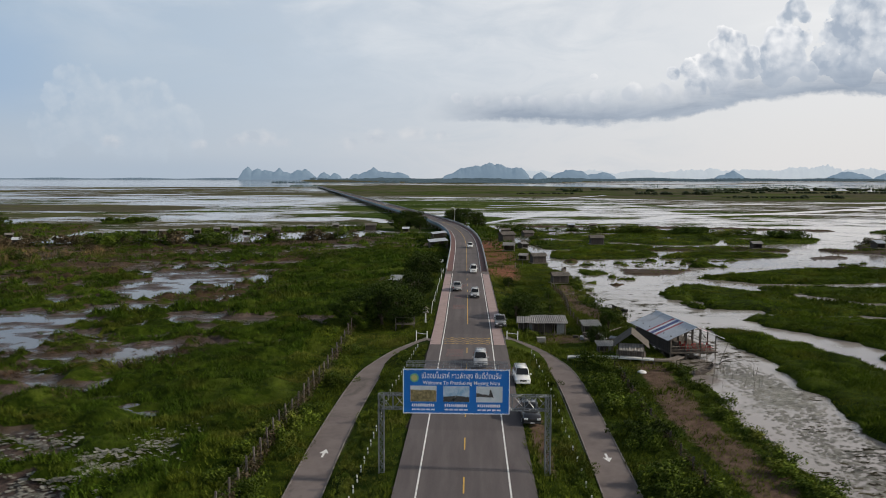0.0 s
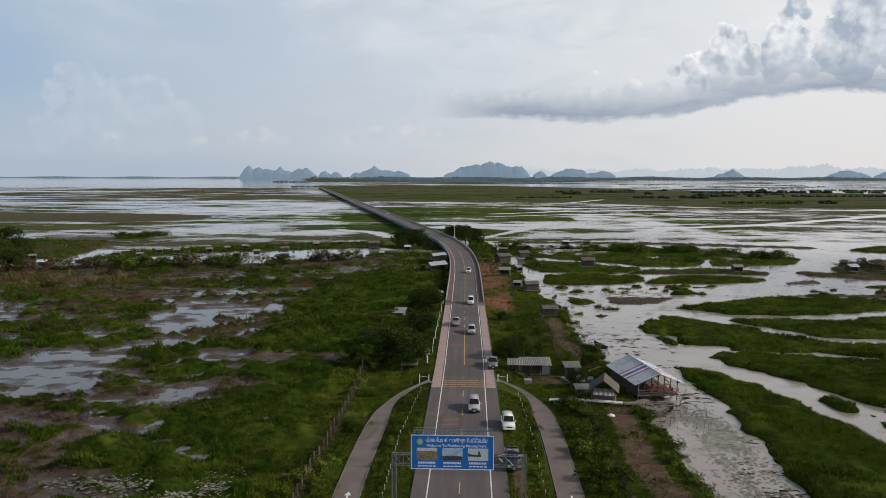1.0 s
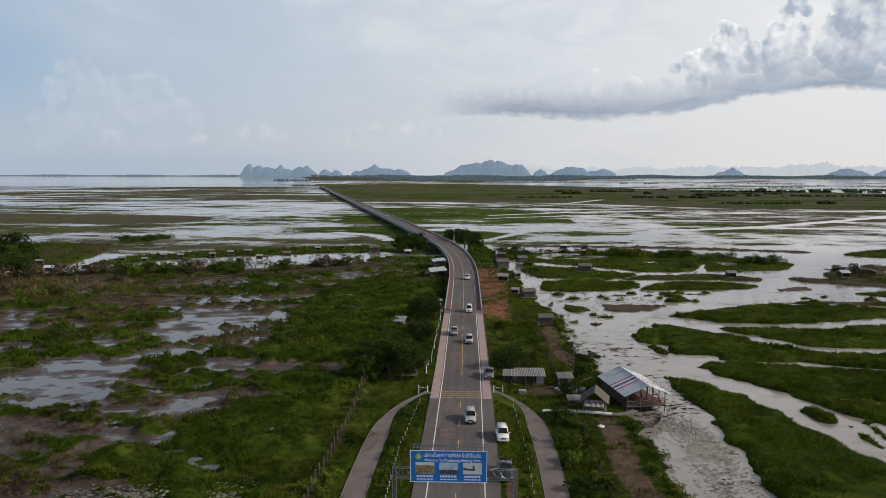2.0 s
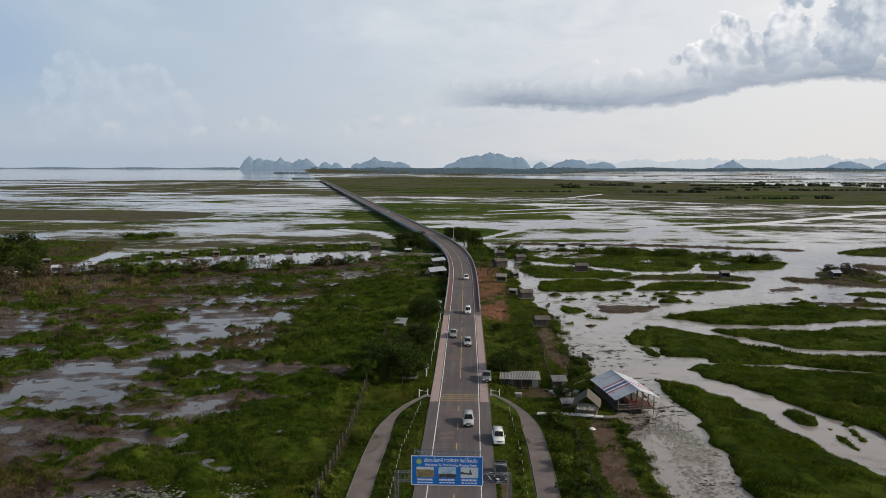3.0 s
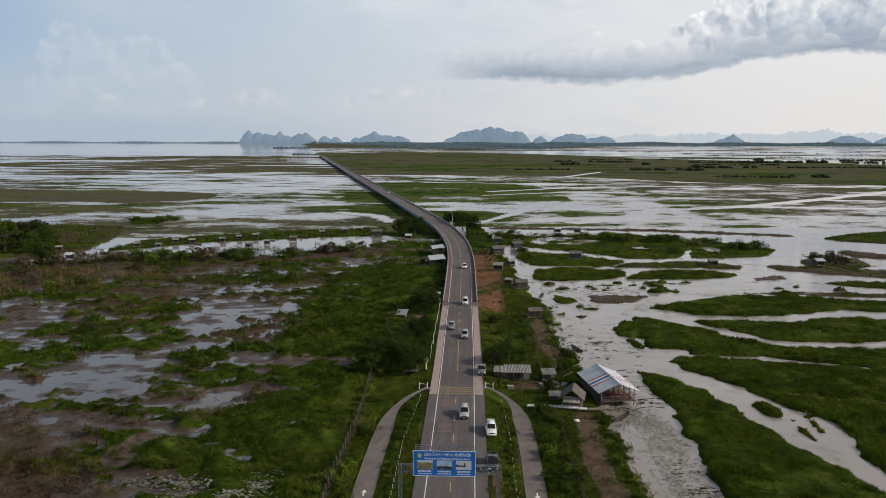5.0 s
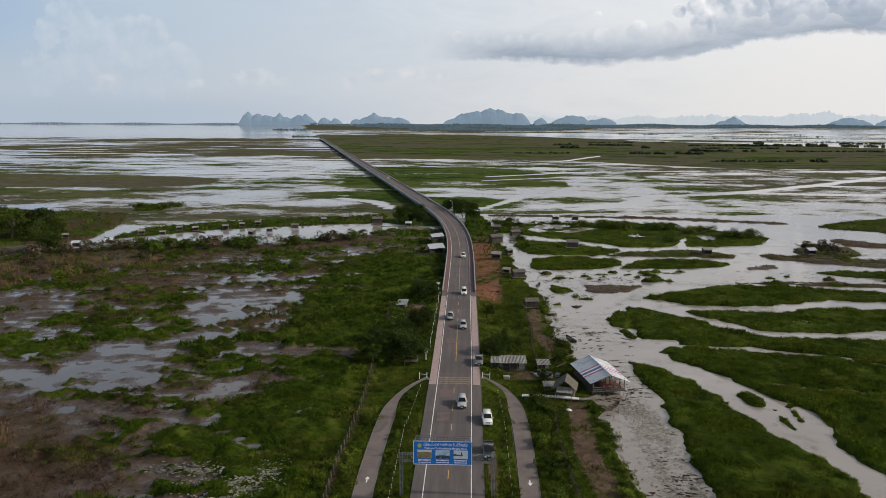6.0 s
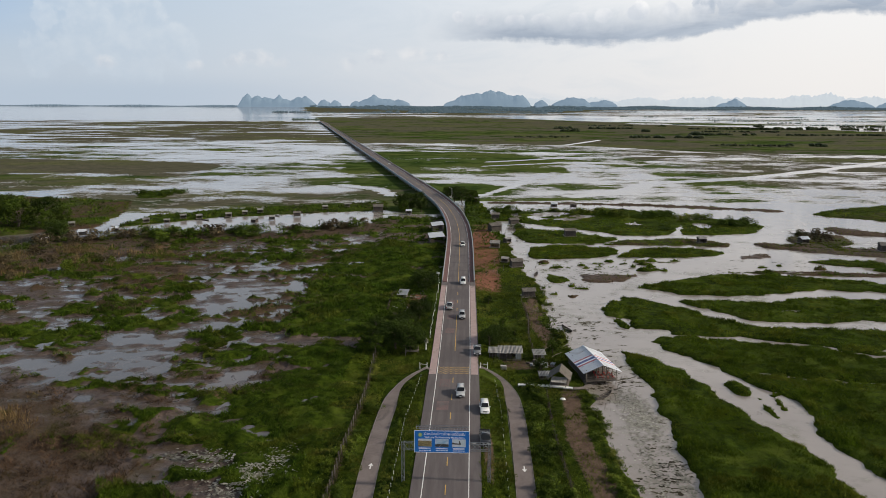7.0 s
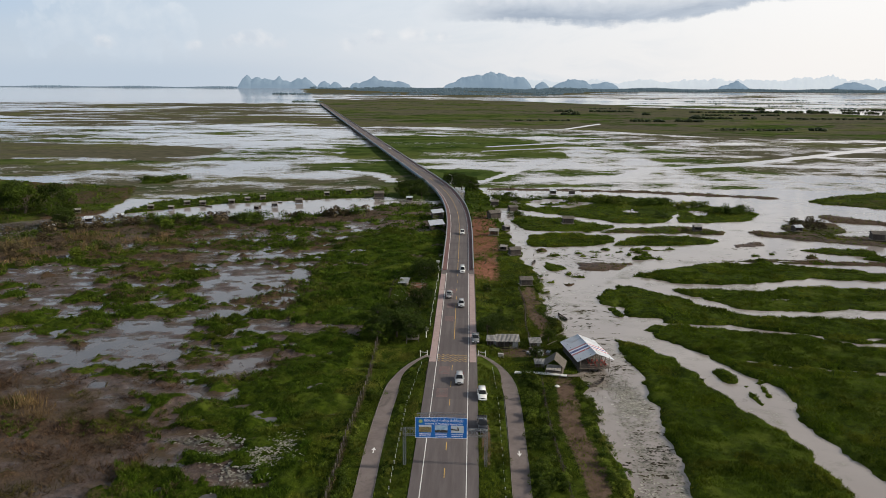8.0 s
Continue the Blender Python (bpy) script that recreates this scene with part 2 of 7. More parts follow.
def ground_material():
    """Wet soil, mud and low growth; the mesh carries where each lies (cover: red grass, green dry growth, blue bare soil)."""
    mat, k, bsdf = material("marsh_ground", 0.9)
    p = where(k)
    cover = k.add("ShaderNodeAttribute", attribute_name="cover")
    gr, dry, bare = k.split(cover.outputs["Color"])
    n1, n2, n3 = k.noise(p, 0.08, 6, 0.62, 0.4), k.noise(p, 0.6, 6, 0.65, 0.3), k.noise(p, 3.0, 5, 0.7)
    mud = k.mix(k.step(n2, 0.35, 0.65), (0.046, 0.033, 0.029), (0.120, 0.089, 0.077))
    grass = k.mix(k.step(n2, 0.35, 0.66), (0.016, 0.030, 0.003), (0.050, 0.076, 0.007))
    grass = k.mix(1.0, grass, k.ramp(n1, [(0.36, 0.5), (0.62, 1.2)]), "MULTIPLY")
    grass = k.mix(k.m("MULTIPLY", k.step(n1, 0.5, 0.66), 0.5), grass, (0.075, 0.088, 0.016))
    straw = k.mix(k.step(n3, 0.3, 0.7), (0.024, 0.016, 0.011), (0.098, 0.066, 0.042))
    soil = k.mix(k.step(n2, 0.3, 0.7), (0.075, 0.050, 0.037), (0.140, 0.098, 0.073))
    soil = k.mix(cover.outputs["Alpha"], soil, k.mix(k.step(n2, 0.3, 0.7), (0.135, 0.060, 0.038), (0.235, 0.112, 0.072)))
    mud = k.mix(k.m("MULTIPLY", k.step(n3, 0.50, 0.60), 0.55), mud, (0.022, 0.017, 0.012))
    rust = k.m("MULTIPLY", k.step(k.noise(p, 0.13, 7, 0.7, 0.6), 0.48, 0.60), 0.7)
    mud = k.mix(rust, mud, k.mix(k.step(n3, 0.35, 0.65), (0.034, 0.024, 0.012), (0.080, 0.056, 0.026)))
    jag = k.m("ADD", k.m("MULTIPLY", k.m("SUBTRACT", n2, 0.5), 0.7), k.m("MULTIPLY", k.m("SUBTRACT", n3, 0.5), 0.5))
    col = k.mix(k.step(k.m("ADD", gr, jag), 0.40, 0.60), mud, grass)
    col = k.mix(k.step(k.m("ADD", dry, jag), 0.42, 0.62), col, straw)
    col = k.mix(k.step(k.m("ADD", bare, jag), 0.42, 0.62), col, soil)
    k.put(bsdf.inputs["Base Color"], col)
    wet = k.m("MULTIPLY", k.step(k.m("ADD", k.split(p)[2], k.m("MULTIPLY", jag, 0.10)), LAKE + 0.20, LAKE + 0.02), k.step(k.m("ADD", gr, jag), 0.55, 0.35))
    k.put(bsdf.inputs["Roughness"], k.m("SUBTRACT", k.lin(gr, 0, 0.6, 0.72, 0.95), k.m("MULTIPLY", wet, 0.46)))
    k.put(bsdf.inputs["Specular IOR Level"], k.m("ADD", k.lin(gr, 0, 0.6, 0.28, 0.03), k.m("MULTIPLY", wet, 0.25)))
    bump(k, bsdf, k.m("ADD", n2, k.m("MULTIPLY", n3, 0.5)), 0.9, 0.25)
    return mat


def water_material():
    """Silty lake water with rafts of floating weed, whose share the mesh carries (weed: red share, green brown tint)."""
    mat, k, bsdf = material("lake_water", 0.06)
    p = where(k)
    weed, brown, far = k.split(k.add("ShaderNodeAttribute", attribute_name="weed").outputs["Color"])
    big = k.noise(p, 0.008, 6, 0.6, 0.5)
    mid = k.noise(p, 0.035, 8, 0.7, 0.5)
    px, py, pz = k.split(p)
    small = k.noise(k.xyz(k.m("MULTIPLY", px, 0.55), py, 0.0), 0.15, 8, 0.78, 0.4)
    tiny = k.noise(k.xyz(k.m("MULTIPLY", px, 0.6), py, 3.0), 0.5, 5, 0.7, 0.3)
    field = k.m("ADD", k.m("MULTIPLY", big, 0.20), k.m("ADD", k.m("MULTIPLY", mid, 0.28), k.m("ADD", k.m("MULTIPLY", small, 0.34), k.m("MULTIPLY", tiny, 0.18))))
    # share 0..1 against the spread of the summed noise
    lead = k.m("SUBTRACT", field, k.lin(weed, 0.0, 1.0, 0.66, 0.34))
    f = k.m("MAXIMUM", k.step(lead, -0.010, 0.022), k.m("MULTIPLY", k.step(lead, -0.075, 0.03), 0.5))
    green = k.mix(k.step(mid, 0.38, 0.62), (0.026, 0.046, 0.012), (0.066, 0.094, 0.026))
    olive = k.mix(k.step(small, 0.3, 0.7), (0.054, 0.054, 0.036), (0.118, 0.110, 0.078))
    plant = k.mix(k.step(k.m("ADD", brown, k.m("MULTIPLY", k.m("SUBTRACT", mid, 0.5), 1.6)), 0.35, 0.65), green, olive)
    pale = k.m("MULTIPLY", k.step(k.noise(k.xyz(k.m("MULTIPLY", px, 0.4), py, 2.0), 0.012, 7, 0.68, 0.5), 0.47, 0.62), 0.6)
    plant = k.mix(pale, plant, k.mix(k.step(small, 0.35, 0.65), (0.072, 0.086, 0.022), (0.120, 0.132, 0.048)))
    scum = k.step(k.noise(p, 0.25, 8, 0.7, 0.6), 0.60, 0.68)
    silt = k.mix(k.step(big, 0.35, 0.65), (0.235, 0.208, 0.195), (0.310, 0.280, 0.262))
    silt = k.mix(far, silt, k.mix(k.step(mid, 0.35, 0.65), (0.065, 0.054, 0.050), (0.105, 0.088, 0.081)))
    silt = k.mix(k.m("MULTIPLY", scum, 0.5), silt, (0.07, 0.065, 0.05))
    k.put(bsdf.inputs["Base Color"], k.mix(f, silt, plant))
    k.put(bsdf.inputs["Roughness"], k.m("ADD", k.m("MULTIPLY", f, 0.82), 0.07))
    k.put(bsdf.inputs["Specular IOR Level"], k.lin(f, 0, 1, 0.85, 0.0))
    bsdf.inputs["IOR"].default_value = 1.33
    ripple = k.m("ADD", k.m("MULTIPLY", k.noise(p, 1.4, 3), 0.4), k.m("MULTIPLY", f, k.m("ADD", small, 0.6)))
    bump(k, bsdf, ripple, 0.16, 0.12)
    return mat


def asphalt_material():
    mat, k, bsdf = material("asphalt", 0.85)
    p = where(k)
    x, y, z = k.split(p)
    n1, n2 = k.noise(k.xyz(k.m("MULTIPLY", x, 1.0), k.m("MULTIPLY", y, 0.12), 0.0), 0.8, 6, 0.6, 0.2), k.noise(p, 6.0, 5, 0.7)
    col = k.mix(k.step(n1, 0.3, 0.7), (0.078, 0.064, 0.064), (0.118, 0.100, 0.099))
    # repair patches laid across the lanes
    bay = k.noise(k.xyz(0.0, k.m("MULTIPLY", y, 0.055), 0.0), 1.0, 2, 0.5)
    col = k.mix(k.m("MULTIPLY", k.step(bay, 0.53, 0.55), 0.35), col, (0.056, 0.046, 0.047))
    # dark wheel paths
    lane = k.m("ABSOLUTE", k.m("SUBTRACT", k.m("ABSOLUTE", x), 1.8))
    col = k.mix(k.m("MULTIPLY", k.step(k.m("ABSOLUTE", k.m("SUBTRACT", lane, 0.8)), 0.5, 0.1), 0.30), col, (0.056, 0.046, 0.047))
    col = k.mix(k.m("MULTIPLY", k.step(n2, 0.35, 0.7), 0.25), col, (0.135, 0.122, 0.119))
    k.put(bsdf.inputs["Base Color"], col)
    bump(k, bsdf, n2, 0.4, 0.01)
    return mat


def painted_haze(name, low, high, glow=0.0):
    """Far hills and trees; the air's haze is put into base colour and glow."""
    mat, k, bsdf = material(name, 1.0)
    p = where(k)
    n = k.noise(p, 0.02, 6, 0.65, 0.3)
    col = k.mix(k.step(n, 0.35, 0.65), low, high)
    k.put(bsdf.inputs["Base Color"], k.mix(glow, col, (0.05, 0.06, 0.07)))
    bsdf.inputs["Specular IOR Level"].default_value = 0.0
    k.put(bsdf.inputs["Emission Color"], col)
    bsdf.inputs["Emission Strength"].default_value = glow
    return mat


GROUND, WATER, ASPHALT = ground_material(), water_material(), asphalt_material()
M_CONC = worn("concrete", (0.27, 0.26, 0.245), (0.38, 0.365, 0.345), 0.5, 0.9, stain=(0.19, 0.18, 0.165))
M_LANE = worn("lane_concrete", (0.118, 0.096, 0.090), (0.180, 0.150, 0.141), 0.25, 0.9, stain=(0.088, 0.075, 0.068))
M_WHITE = worn("white_paint", (0.62, 0.62, 0.60), (0.80, 0.80, 0.78), 1.5, 0.6, stain=(0.45, 0.44, 0.41))
M_YELLOW = worn("yellow_paint", (0.50, 0.30, 0.05), (0.62, 0.40, 0.08), 1.5, 0.7, stain=(0.28, 0.2, 0.1))
M_REDPAINT = worn("faded_red_paint", (0.135, 0.088, 0.085), (0.175, 0.105, 0.10), 0.8, 0.85, stain=(0.13, 0.115, 0.112))
M_PINK = worn("pink_paving", (0.30, 0.22, 0.21), (0.40, 0.30, 0.285), 0.7, 0.9, stain=(0.22, 0.18, 0.17))
M_DECKRED = worn("dark_red_paving", (0.115, 0.058, 0.055), (0.165, 0.085, 0.080), 0.7, 0.9, stain=(0.10, 0.075, 0.07))
M_BLUERAIL = worn("blue_rail_paint", (0.16, 0.26, 0.36), (0.24, 0.35, 0.45), 1.0, 0.6)
M_KERB = worn("kerb_concrete", (0.150, 0.132, 0.120), (0.235, 0.212, 0.196), 0.6, 0.9, stain=(0.085, 0.078, 0.066))
M_GALV = worn("galvanised_steel", (0.20, 0.215, 0.23), (0.30, 0.315, 0.33), 2.0, 0.45, 0.7)
# hill rock: distance haze painted in as blue-grey colour and emission
M_ROCK = painted_haze("hazy_limestone", (0.165, 0.235, 0.310), (0.185, 0.258, 0.332), 0.9)
M_ROCK2 = painted_haze("paler_hazy_limestone", (0.50, 0.55, 0.60), (0.53, 0.58, 0.62), 0.95)
# shore and tree belts: haze put into the tint, plus a glow
M_SHORE = painted_haze("hazy_far_shore", (0.13, 0.185, 0.235), (0.15, 0.205, 0.255), 0.8)
M_WOODS = painted_haze("hazy_far_woods", (0.052, 0.082, 0.100), (0.064, 0.096, 0.114), 0.7)


# ---- mesh helpers ----
def part(name, bm, mat, parent, label="", m=None, smooth=False):
    me = bpy.data.meshes.new(name)
    bm.to_mesh(me)
    bm.free()
    me.materials.append(mat)
    if smooth:
        me.polygons.foreach_set("use_smooth", [True] * len(me.polygons))
    ob = new(name, me)
    if parent is not None:
        ob.parent = parent
    if m is not None:
        ob.matrix_basis = m
    return tagged(ob, label) if label else ob


def again(ob, m, parent=None):
    """Another object on the same mesh."""
    o = new(ob.name.split(".")[0], ob.data)
    o.parent, o.matrix_basis = (parent if parent is not None else ob.parent), m
    if "label" in ob:
        o["label"] = ob["label"]
    return o


def thing(name, m, label, category, group="", kind=""):
    ob = new(name)
    ob.empty_display_size = 0.2
    ob.matrix_basis = m
    return tagged(ob, label, category, group, kind)


def box(bm, x0, x1, y0, y1, z0, z1, bevel=0.0):
    made = bmesh.ops.create_cube(bm, size=1.0, matrix=Matrix.LocRotScale(((x0 + x1) / 2, (y0 + y1) / 2, (z0 + z1) / 2), None, (x1 - x0, y1 - y0, z1 - z0)))["verts"]
    if bevel:
        edges = list({e for v in made for e in v.link_edges})
        bmesh.ops.bevel(bm, geom=edges, offset=bevel, segments=2, affect="EDGES", profile=0.5)
    return made


def rod(bm, a, b, r0, r1=None, sides=6):
    a, b = Vector(a), Vector(b)
    d = b - a
    turn = d.to_track_quat("Z", "Y").to_matrix().to_4x4()
    bmesh.ops.create_cone(bm, cap_ends=True, segments=sides, radius1=r0, radius2=r0 if r1 is None else r1, depth=d.length, matrix=Matrix.Translation((a + b) / 2) @ turn)


def raw(name, verts, faces, mat, smooth=False):
    """A mesh from arrays that were computed above: verts (n, 3), faces (m, 3 or 4)."""
    verts, faces = np.asarray(verts, np.float32), np.asarray(faces, np.int32)
    me = bpy.data.meshes.new(name)
    me.vertices.add(len(verts)), me.loops.add(faces.size), me.polygons.add(len(faces))
    me.vertices.foreach_set("co", verts.ravel())
    me.loops.foreach_set("vertex_index", faces.ravel())
    me.polygons.foreach_set("loop_start", np.arange(0, faces.size, faces.shape[1], dtype=np.int32))
    me.update(calc_edges=True)
    me.validate()
    me.polygons.foreach_set("use_smooth", np.full(len(faces), smooth, bool))
    me.materials.append(mat)
    return me


def smooth(a, b, v):
    t = np.clip((v - a) / (b - a), 0, 1)
    return t * t * (3 - 2 * t)


def ripple(x, y, scale, seed=0, octaves=4):
    """Fractal value noise on arrays, about -1..1."""
    rng = np.random.default_rng(seed)
    table = rng.uniform(-1, 1, (256, 256))
    out, amp, tot = np.zeros_like(x), 1.0, 0.0
    for o in range(octaves):
        u, v = x * scale + 17.3 * o, y * scale + 9.1 * o
        i, j = np.floor(u).astype(int), np.floor(v).astype(int)
        a, b = u - i, v - j
        a, b = a * a * (3 - 2 * a), b * b * (3 - 2 * b)
        g = lambda p, r: table[p % 256, r % 256]
        out += amp * ((g(i, j) * (1 - a) + g(i + 1, j) * a) * (1 - b) + (g(i, j + 1) * (1 - a) + g(i + 1, j + 1) * a) * b)
        tot, amp, scale = tot + amp, amp * 0.55, scale * 2.03
    return out / tot * 1.6


# ---- lie of the land ----


def centre(y):
    """x of the road's centre line: straight, then a bend to the left on the bridge."""
    y = np.asarray(y, float)
    t = np.clip((y - 220) / 220, 0, 1)
    return -0.008 * np.maximum(y - 120, 0) - 0.24 * (220 * (t ** 3 - t ** 4 / 2) + np.maximum(y - 440, 0))


def deck(y):
    """Height of the road."""
    return 1.3 * smooth(170, 300, np.asarray(y, float))


def rise(y):
    """The far country swells gently towards the hills."""
    return 15.0 * np.clip((np.asarray(y, float) - 2600) / 2200, 0, 1)


def inside(x, y, corners):
    """Signed distance to a closed outline, positive inside."""
    best, odd = np.full(x.shape, 1e9), np.zeros(x.shape, bool)
    for (ax, ay), (bx, by) in zip(corners, corners[1:] + corners[:1]):
        dx, dy = bx - ax, by - ay
        t = np.clip(((x - ax) * dx + (y - ay) * dy) / (dx * dx + dy * dy), 0, 1)
        best = np.minimum(best, np.hypot(x - ax - t * dx, y - ay - t * dy))
        odd ^= ((ay > y) != (by > y)) & (x < (bx - ax) * (y - ay) / (by - ay + 1e-12) + ax)
    return np.where(odd, best, -best)


ISLANDS = []                      # outline, height over the water, grass, dry growth


def island(corners, tall=0.55, grass=1.0, dry=0.0):
    ISLANDS.append((corners, tall, grass, dry))


# grass beds beside the river
island([(41, 124), (47, 120), (53, 111), (56, 101), (56, 95), (58, 90), (60, 84), (62, 79), (64, 74), (65, 67), (65, 59), (62, 30), (41, 20), (40, 56), (41, 71), (41, 82), (42, 94), (40, 110)], 0.7)
island([(50, 177), (59, 174), (67, 163), (74, 153), (83, 147), (99, 146), (140, 144), (190, 142), (190, 30), (90, 20), (77, 50), (73, 60), (71, 66), (69, 75), (68, 81), (70, 91), (69, 98), (65, 106), (60, 114), (54, 123), (49, 133), (57, 141), (48, 144), (49, 158)], 0.65)
island([(64, 173.5), (79, 174.5), (94, 171.5), (107, 178), (136, 176), (240, 172), (240, 148), (146, 151), (114, 154), (102, 151.5), (82, 152.5), (73, 163)], 0.6)
island([(58, 188), (68, 197), (84, 205), (93, 209), (111, 208), (129, 204), (148, 198), (190, 196), (250, 190), (250, 180), (158, 186), (129, 186), (119, 189), (105, 183), (84, 179), (70, 181)], 0.6)
island([(42.6, 162.4), (46.5, 171.6), (51.2, 169.8), (50.2, 161.6), (45.8, 153.2), (43.1, 155.9)])
island([(59, 106), (62, 104), (63, 96), (60, 98)])
island([(62.3, 97.2), (64.1, 97.9), (64.6, 91.7), (64.6, 86.0), (62.4, 84.5), (61.6, 89.8)])
island([(65.7, 98.5), (67.9, 99.8), (68.4, 92.4), (67.4, 89.3), (65.7, 89.5), (65.3, 93.3)])
island([(44, 153), (47, 150), (46, 143), (44, 147)])
# low beds and dykes between the channels
island([(25, 235), (28, 253), (42, 260), (54, 257), (65, 250), (62, 241), (50, 233), (37, 231), (28, 231)], 0.5)
island([(60, 236), (70, 253), (87, 257), (95, 255), (107, 248), (101, 241), (89, 237), (68, 235)], 0.45)
island([(42, 206), (50, 208), (63, 208), (65, 204), (56, 197), (45, 193), (42, 198)], 0.3, 0.3, 0.8)
island([(30, 207), (37, 203), (38, 196), (33, 192), (29.5, 196)], 0.5)
island([(25, 322), (29, 355), (50, 361), (75, 360), (92, 364), (114, 349), (108, 316), (95, 286), (73, 283), (59, 296), (39, 309), (30, 316)], 0.55, 0.85, 0.1)
island([(99, 286), (109, 323), (129, 340), (148, 316), (138, 295), (122, 289)], 0.5, 0.9, 0.2)
island([(16, 324), (17, 356), (25, 366), (32, 352), (25, 321)], 0.6, 0.8, 0.2)
island([(21, 283), (25, 306), (34, 297), (48, 293), (60, 284), (70, 275), (60, 265), (40, 263), (27, 266)], 0.6, 0.85, 0.35)
island([(64, 268), (85, 277), (103, 279), (115, 266), (112, 259), (89, 262), (66, 261)], 0.5, 0.55, 0.6)
island([(12, 396), (58, 395), (104, 391), (158, 378), (182, 367), (177, 361), (153, 367), (102, 381), (58, 386), (12, 387)], 0.45, 0.4, 0.7)
island([(125, 266), (131, 271), (142, 266), (160, 263), (189, 255), (240, 247), (240, 230), (180, 237), (157, 243), (138, 251), (127, 259)], 0.5, 0.4, 0.7)
island([(145, 283), (157, 296), (173, 290), (171, 272), (160, 262), (143, 266)], 0.55, 0.5, 0.6)
island([(109, 241), (124, 247), (124, 238), (109, 235)], 0.4, 0.1, 0.8)
island([(131, 232), (142, 237), (164, 233), (159, 224), (143, 223)], 0.45, 0.6, 0.5)
island([(189, 356), (215, 379), (250, 393), (330, 402), (330, 300), (234, 320), (205, 340), (191, 346)], 0.45, 0.8, 0.4)
island([(171, 306), (179, 314), (199, 297), (260, 280), (260, 262), (209, 277), (195, 284), (175, 291)], 0.5, 0.4, 0.7)
island([(95, 212), (114, 217), (134, 215), (155, 214), (200, 208), (200, 201), (152, 206), (132, 208), (112, 210)], 0.3, 0.5, 0.7)
# banks of the canal and the wooded shore across the marsh
island([(-30, 330), (-38, 318), (-61, 296), (-85, 280), (-113, 285), (-149, 273), (-178, 253), (-200, 225), (-215, 180), (-158, 183), (-146, 216), (-128, 236), (-122, 262), (-80, 266), (-34, 290)], 0.8, 0.3, 1.0)
island([(-44, 356), (-81, 343), (-126, 326), (-150, 307), (-168, 290), (-166, 330), (-130, 358), (-88, 374), (-46, 390)], 0.5, 0.7, 0.5)
island([(-176, 290), (-200, 273), (-214, 258), (-300, 240), (-420, 330), (-320, 415), (-233, 388), (-200, 384), (-185, 340)], 0.7, 0.6, 0.7)
island([(-186, 400), (-198, 432), (-212, 430), (-206, 398)], 0.6)

scatter = random.Random(8)
for cx, cy, wide, deep, count in ((52, 219, 22, 6, 26), (62, 228, 24, 5, 12), (130, 216, 40, 8, 14), (45, 268, 20, 6, 8), (34, 180, 6, 16, 6)):
    for i in range(count):
        ox, oy, rx, ry = cx + scatter.uniform(-wide, wide), cy + scatter.uniform(-deep, deep), scatter.uniform(0.8, 3.4), scatter.uniform(0.5, 1.5)
        island([(ox - rx, oy), (ox - 0.4 * rx, oy + ry), (ox + 0.6 * rx, oy + 0.9 * ry), (ox + rx, oy), (ox, oy - ry)], 1.15, 0.8, scatter.choice((0.0, 0.3, 0.8)))

BANK_Y = (0, 80, 99, 125, 136, 143, 166, 186, 205, 229, 256, 304, 338, 380, 420)
BANK_X = (30, 29.2, 28.8, 28, 27, 25, 26, 27, 24, 22, 20, 17, 15, 11, 2)
POOLS = [(-105, 146, 4.5, 4.3), (-85, 150, 5, 3.9), (-104, 169, 6, 2.8), (-59, 187, 8, 6.8), (-70, 173, 10, 6.8), (-73, 160, 8, 4.2), (-45, 138, 2.4, 7.9), (-145, 183, 6, 9.6), (-132, 156, 6.5, 5.3), (-65, 140, 7.5, 6.1), (-75, 127, 11, 5.4), (-75, 110, 11, 10),
         (-91, 110, 7, 5.9), (-101, 102, 6.5, 3.8), (-48, 101, 6.4, 3.0), (-80, 90, 9, 3.5), (-57, 75, 3.4, 3.2), (-39, 69, 4.6, 2.4), (-38, 63.5, 3.6, 1.5), (-148, 199, 5, 6.7), (-69, 213, 8.5, 5.5), (-122, 192, 6, 4.8), (-54, 214, 6.4, 4.6), (-46, 270, 10, 9), (-27, 126, 2.9, 2.6), (-33, 58, 6, 4)]
BEDS = [(-101, 159, 12.9, 7.5), (-98, 134, 9.2, 6.2), (-78, 141, 12, 6), (-116, 134, 5.5, 5.8), (-97, 106, 4, 4.2), (-83, 102, 5, 3), (-62, 97, 6.3, 5.2), (-58, 107, 3.7, 3.6), (-50, 115, 6.4, 8.4), (-40, 94, 7.4, 5.6), (-46, 74, 5, 5),
        (-32, 72, 5.8, 4), (-62, 77, 3.9, 4.4), (-126, 205, 14.5, 9), (-110, 230, 10, 8), (-33, 162, 14, 24), (-43, 224, 18, 24), (-36, 113, 7, 7.6), (-28, 87, 6, 11)]
HOLLOWS = [(47, 346, 9, 7), (62, 340, 6, 5), (52, 330, 8, 4), (37, 334, 4, 8), (84, 318, 5, 4), (27, 345, 3, 10), (118, 316, 5, 8)]


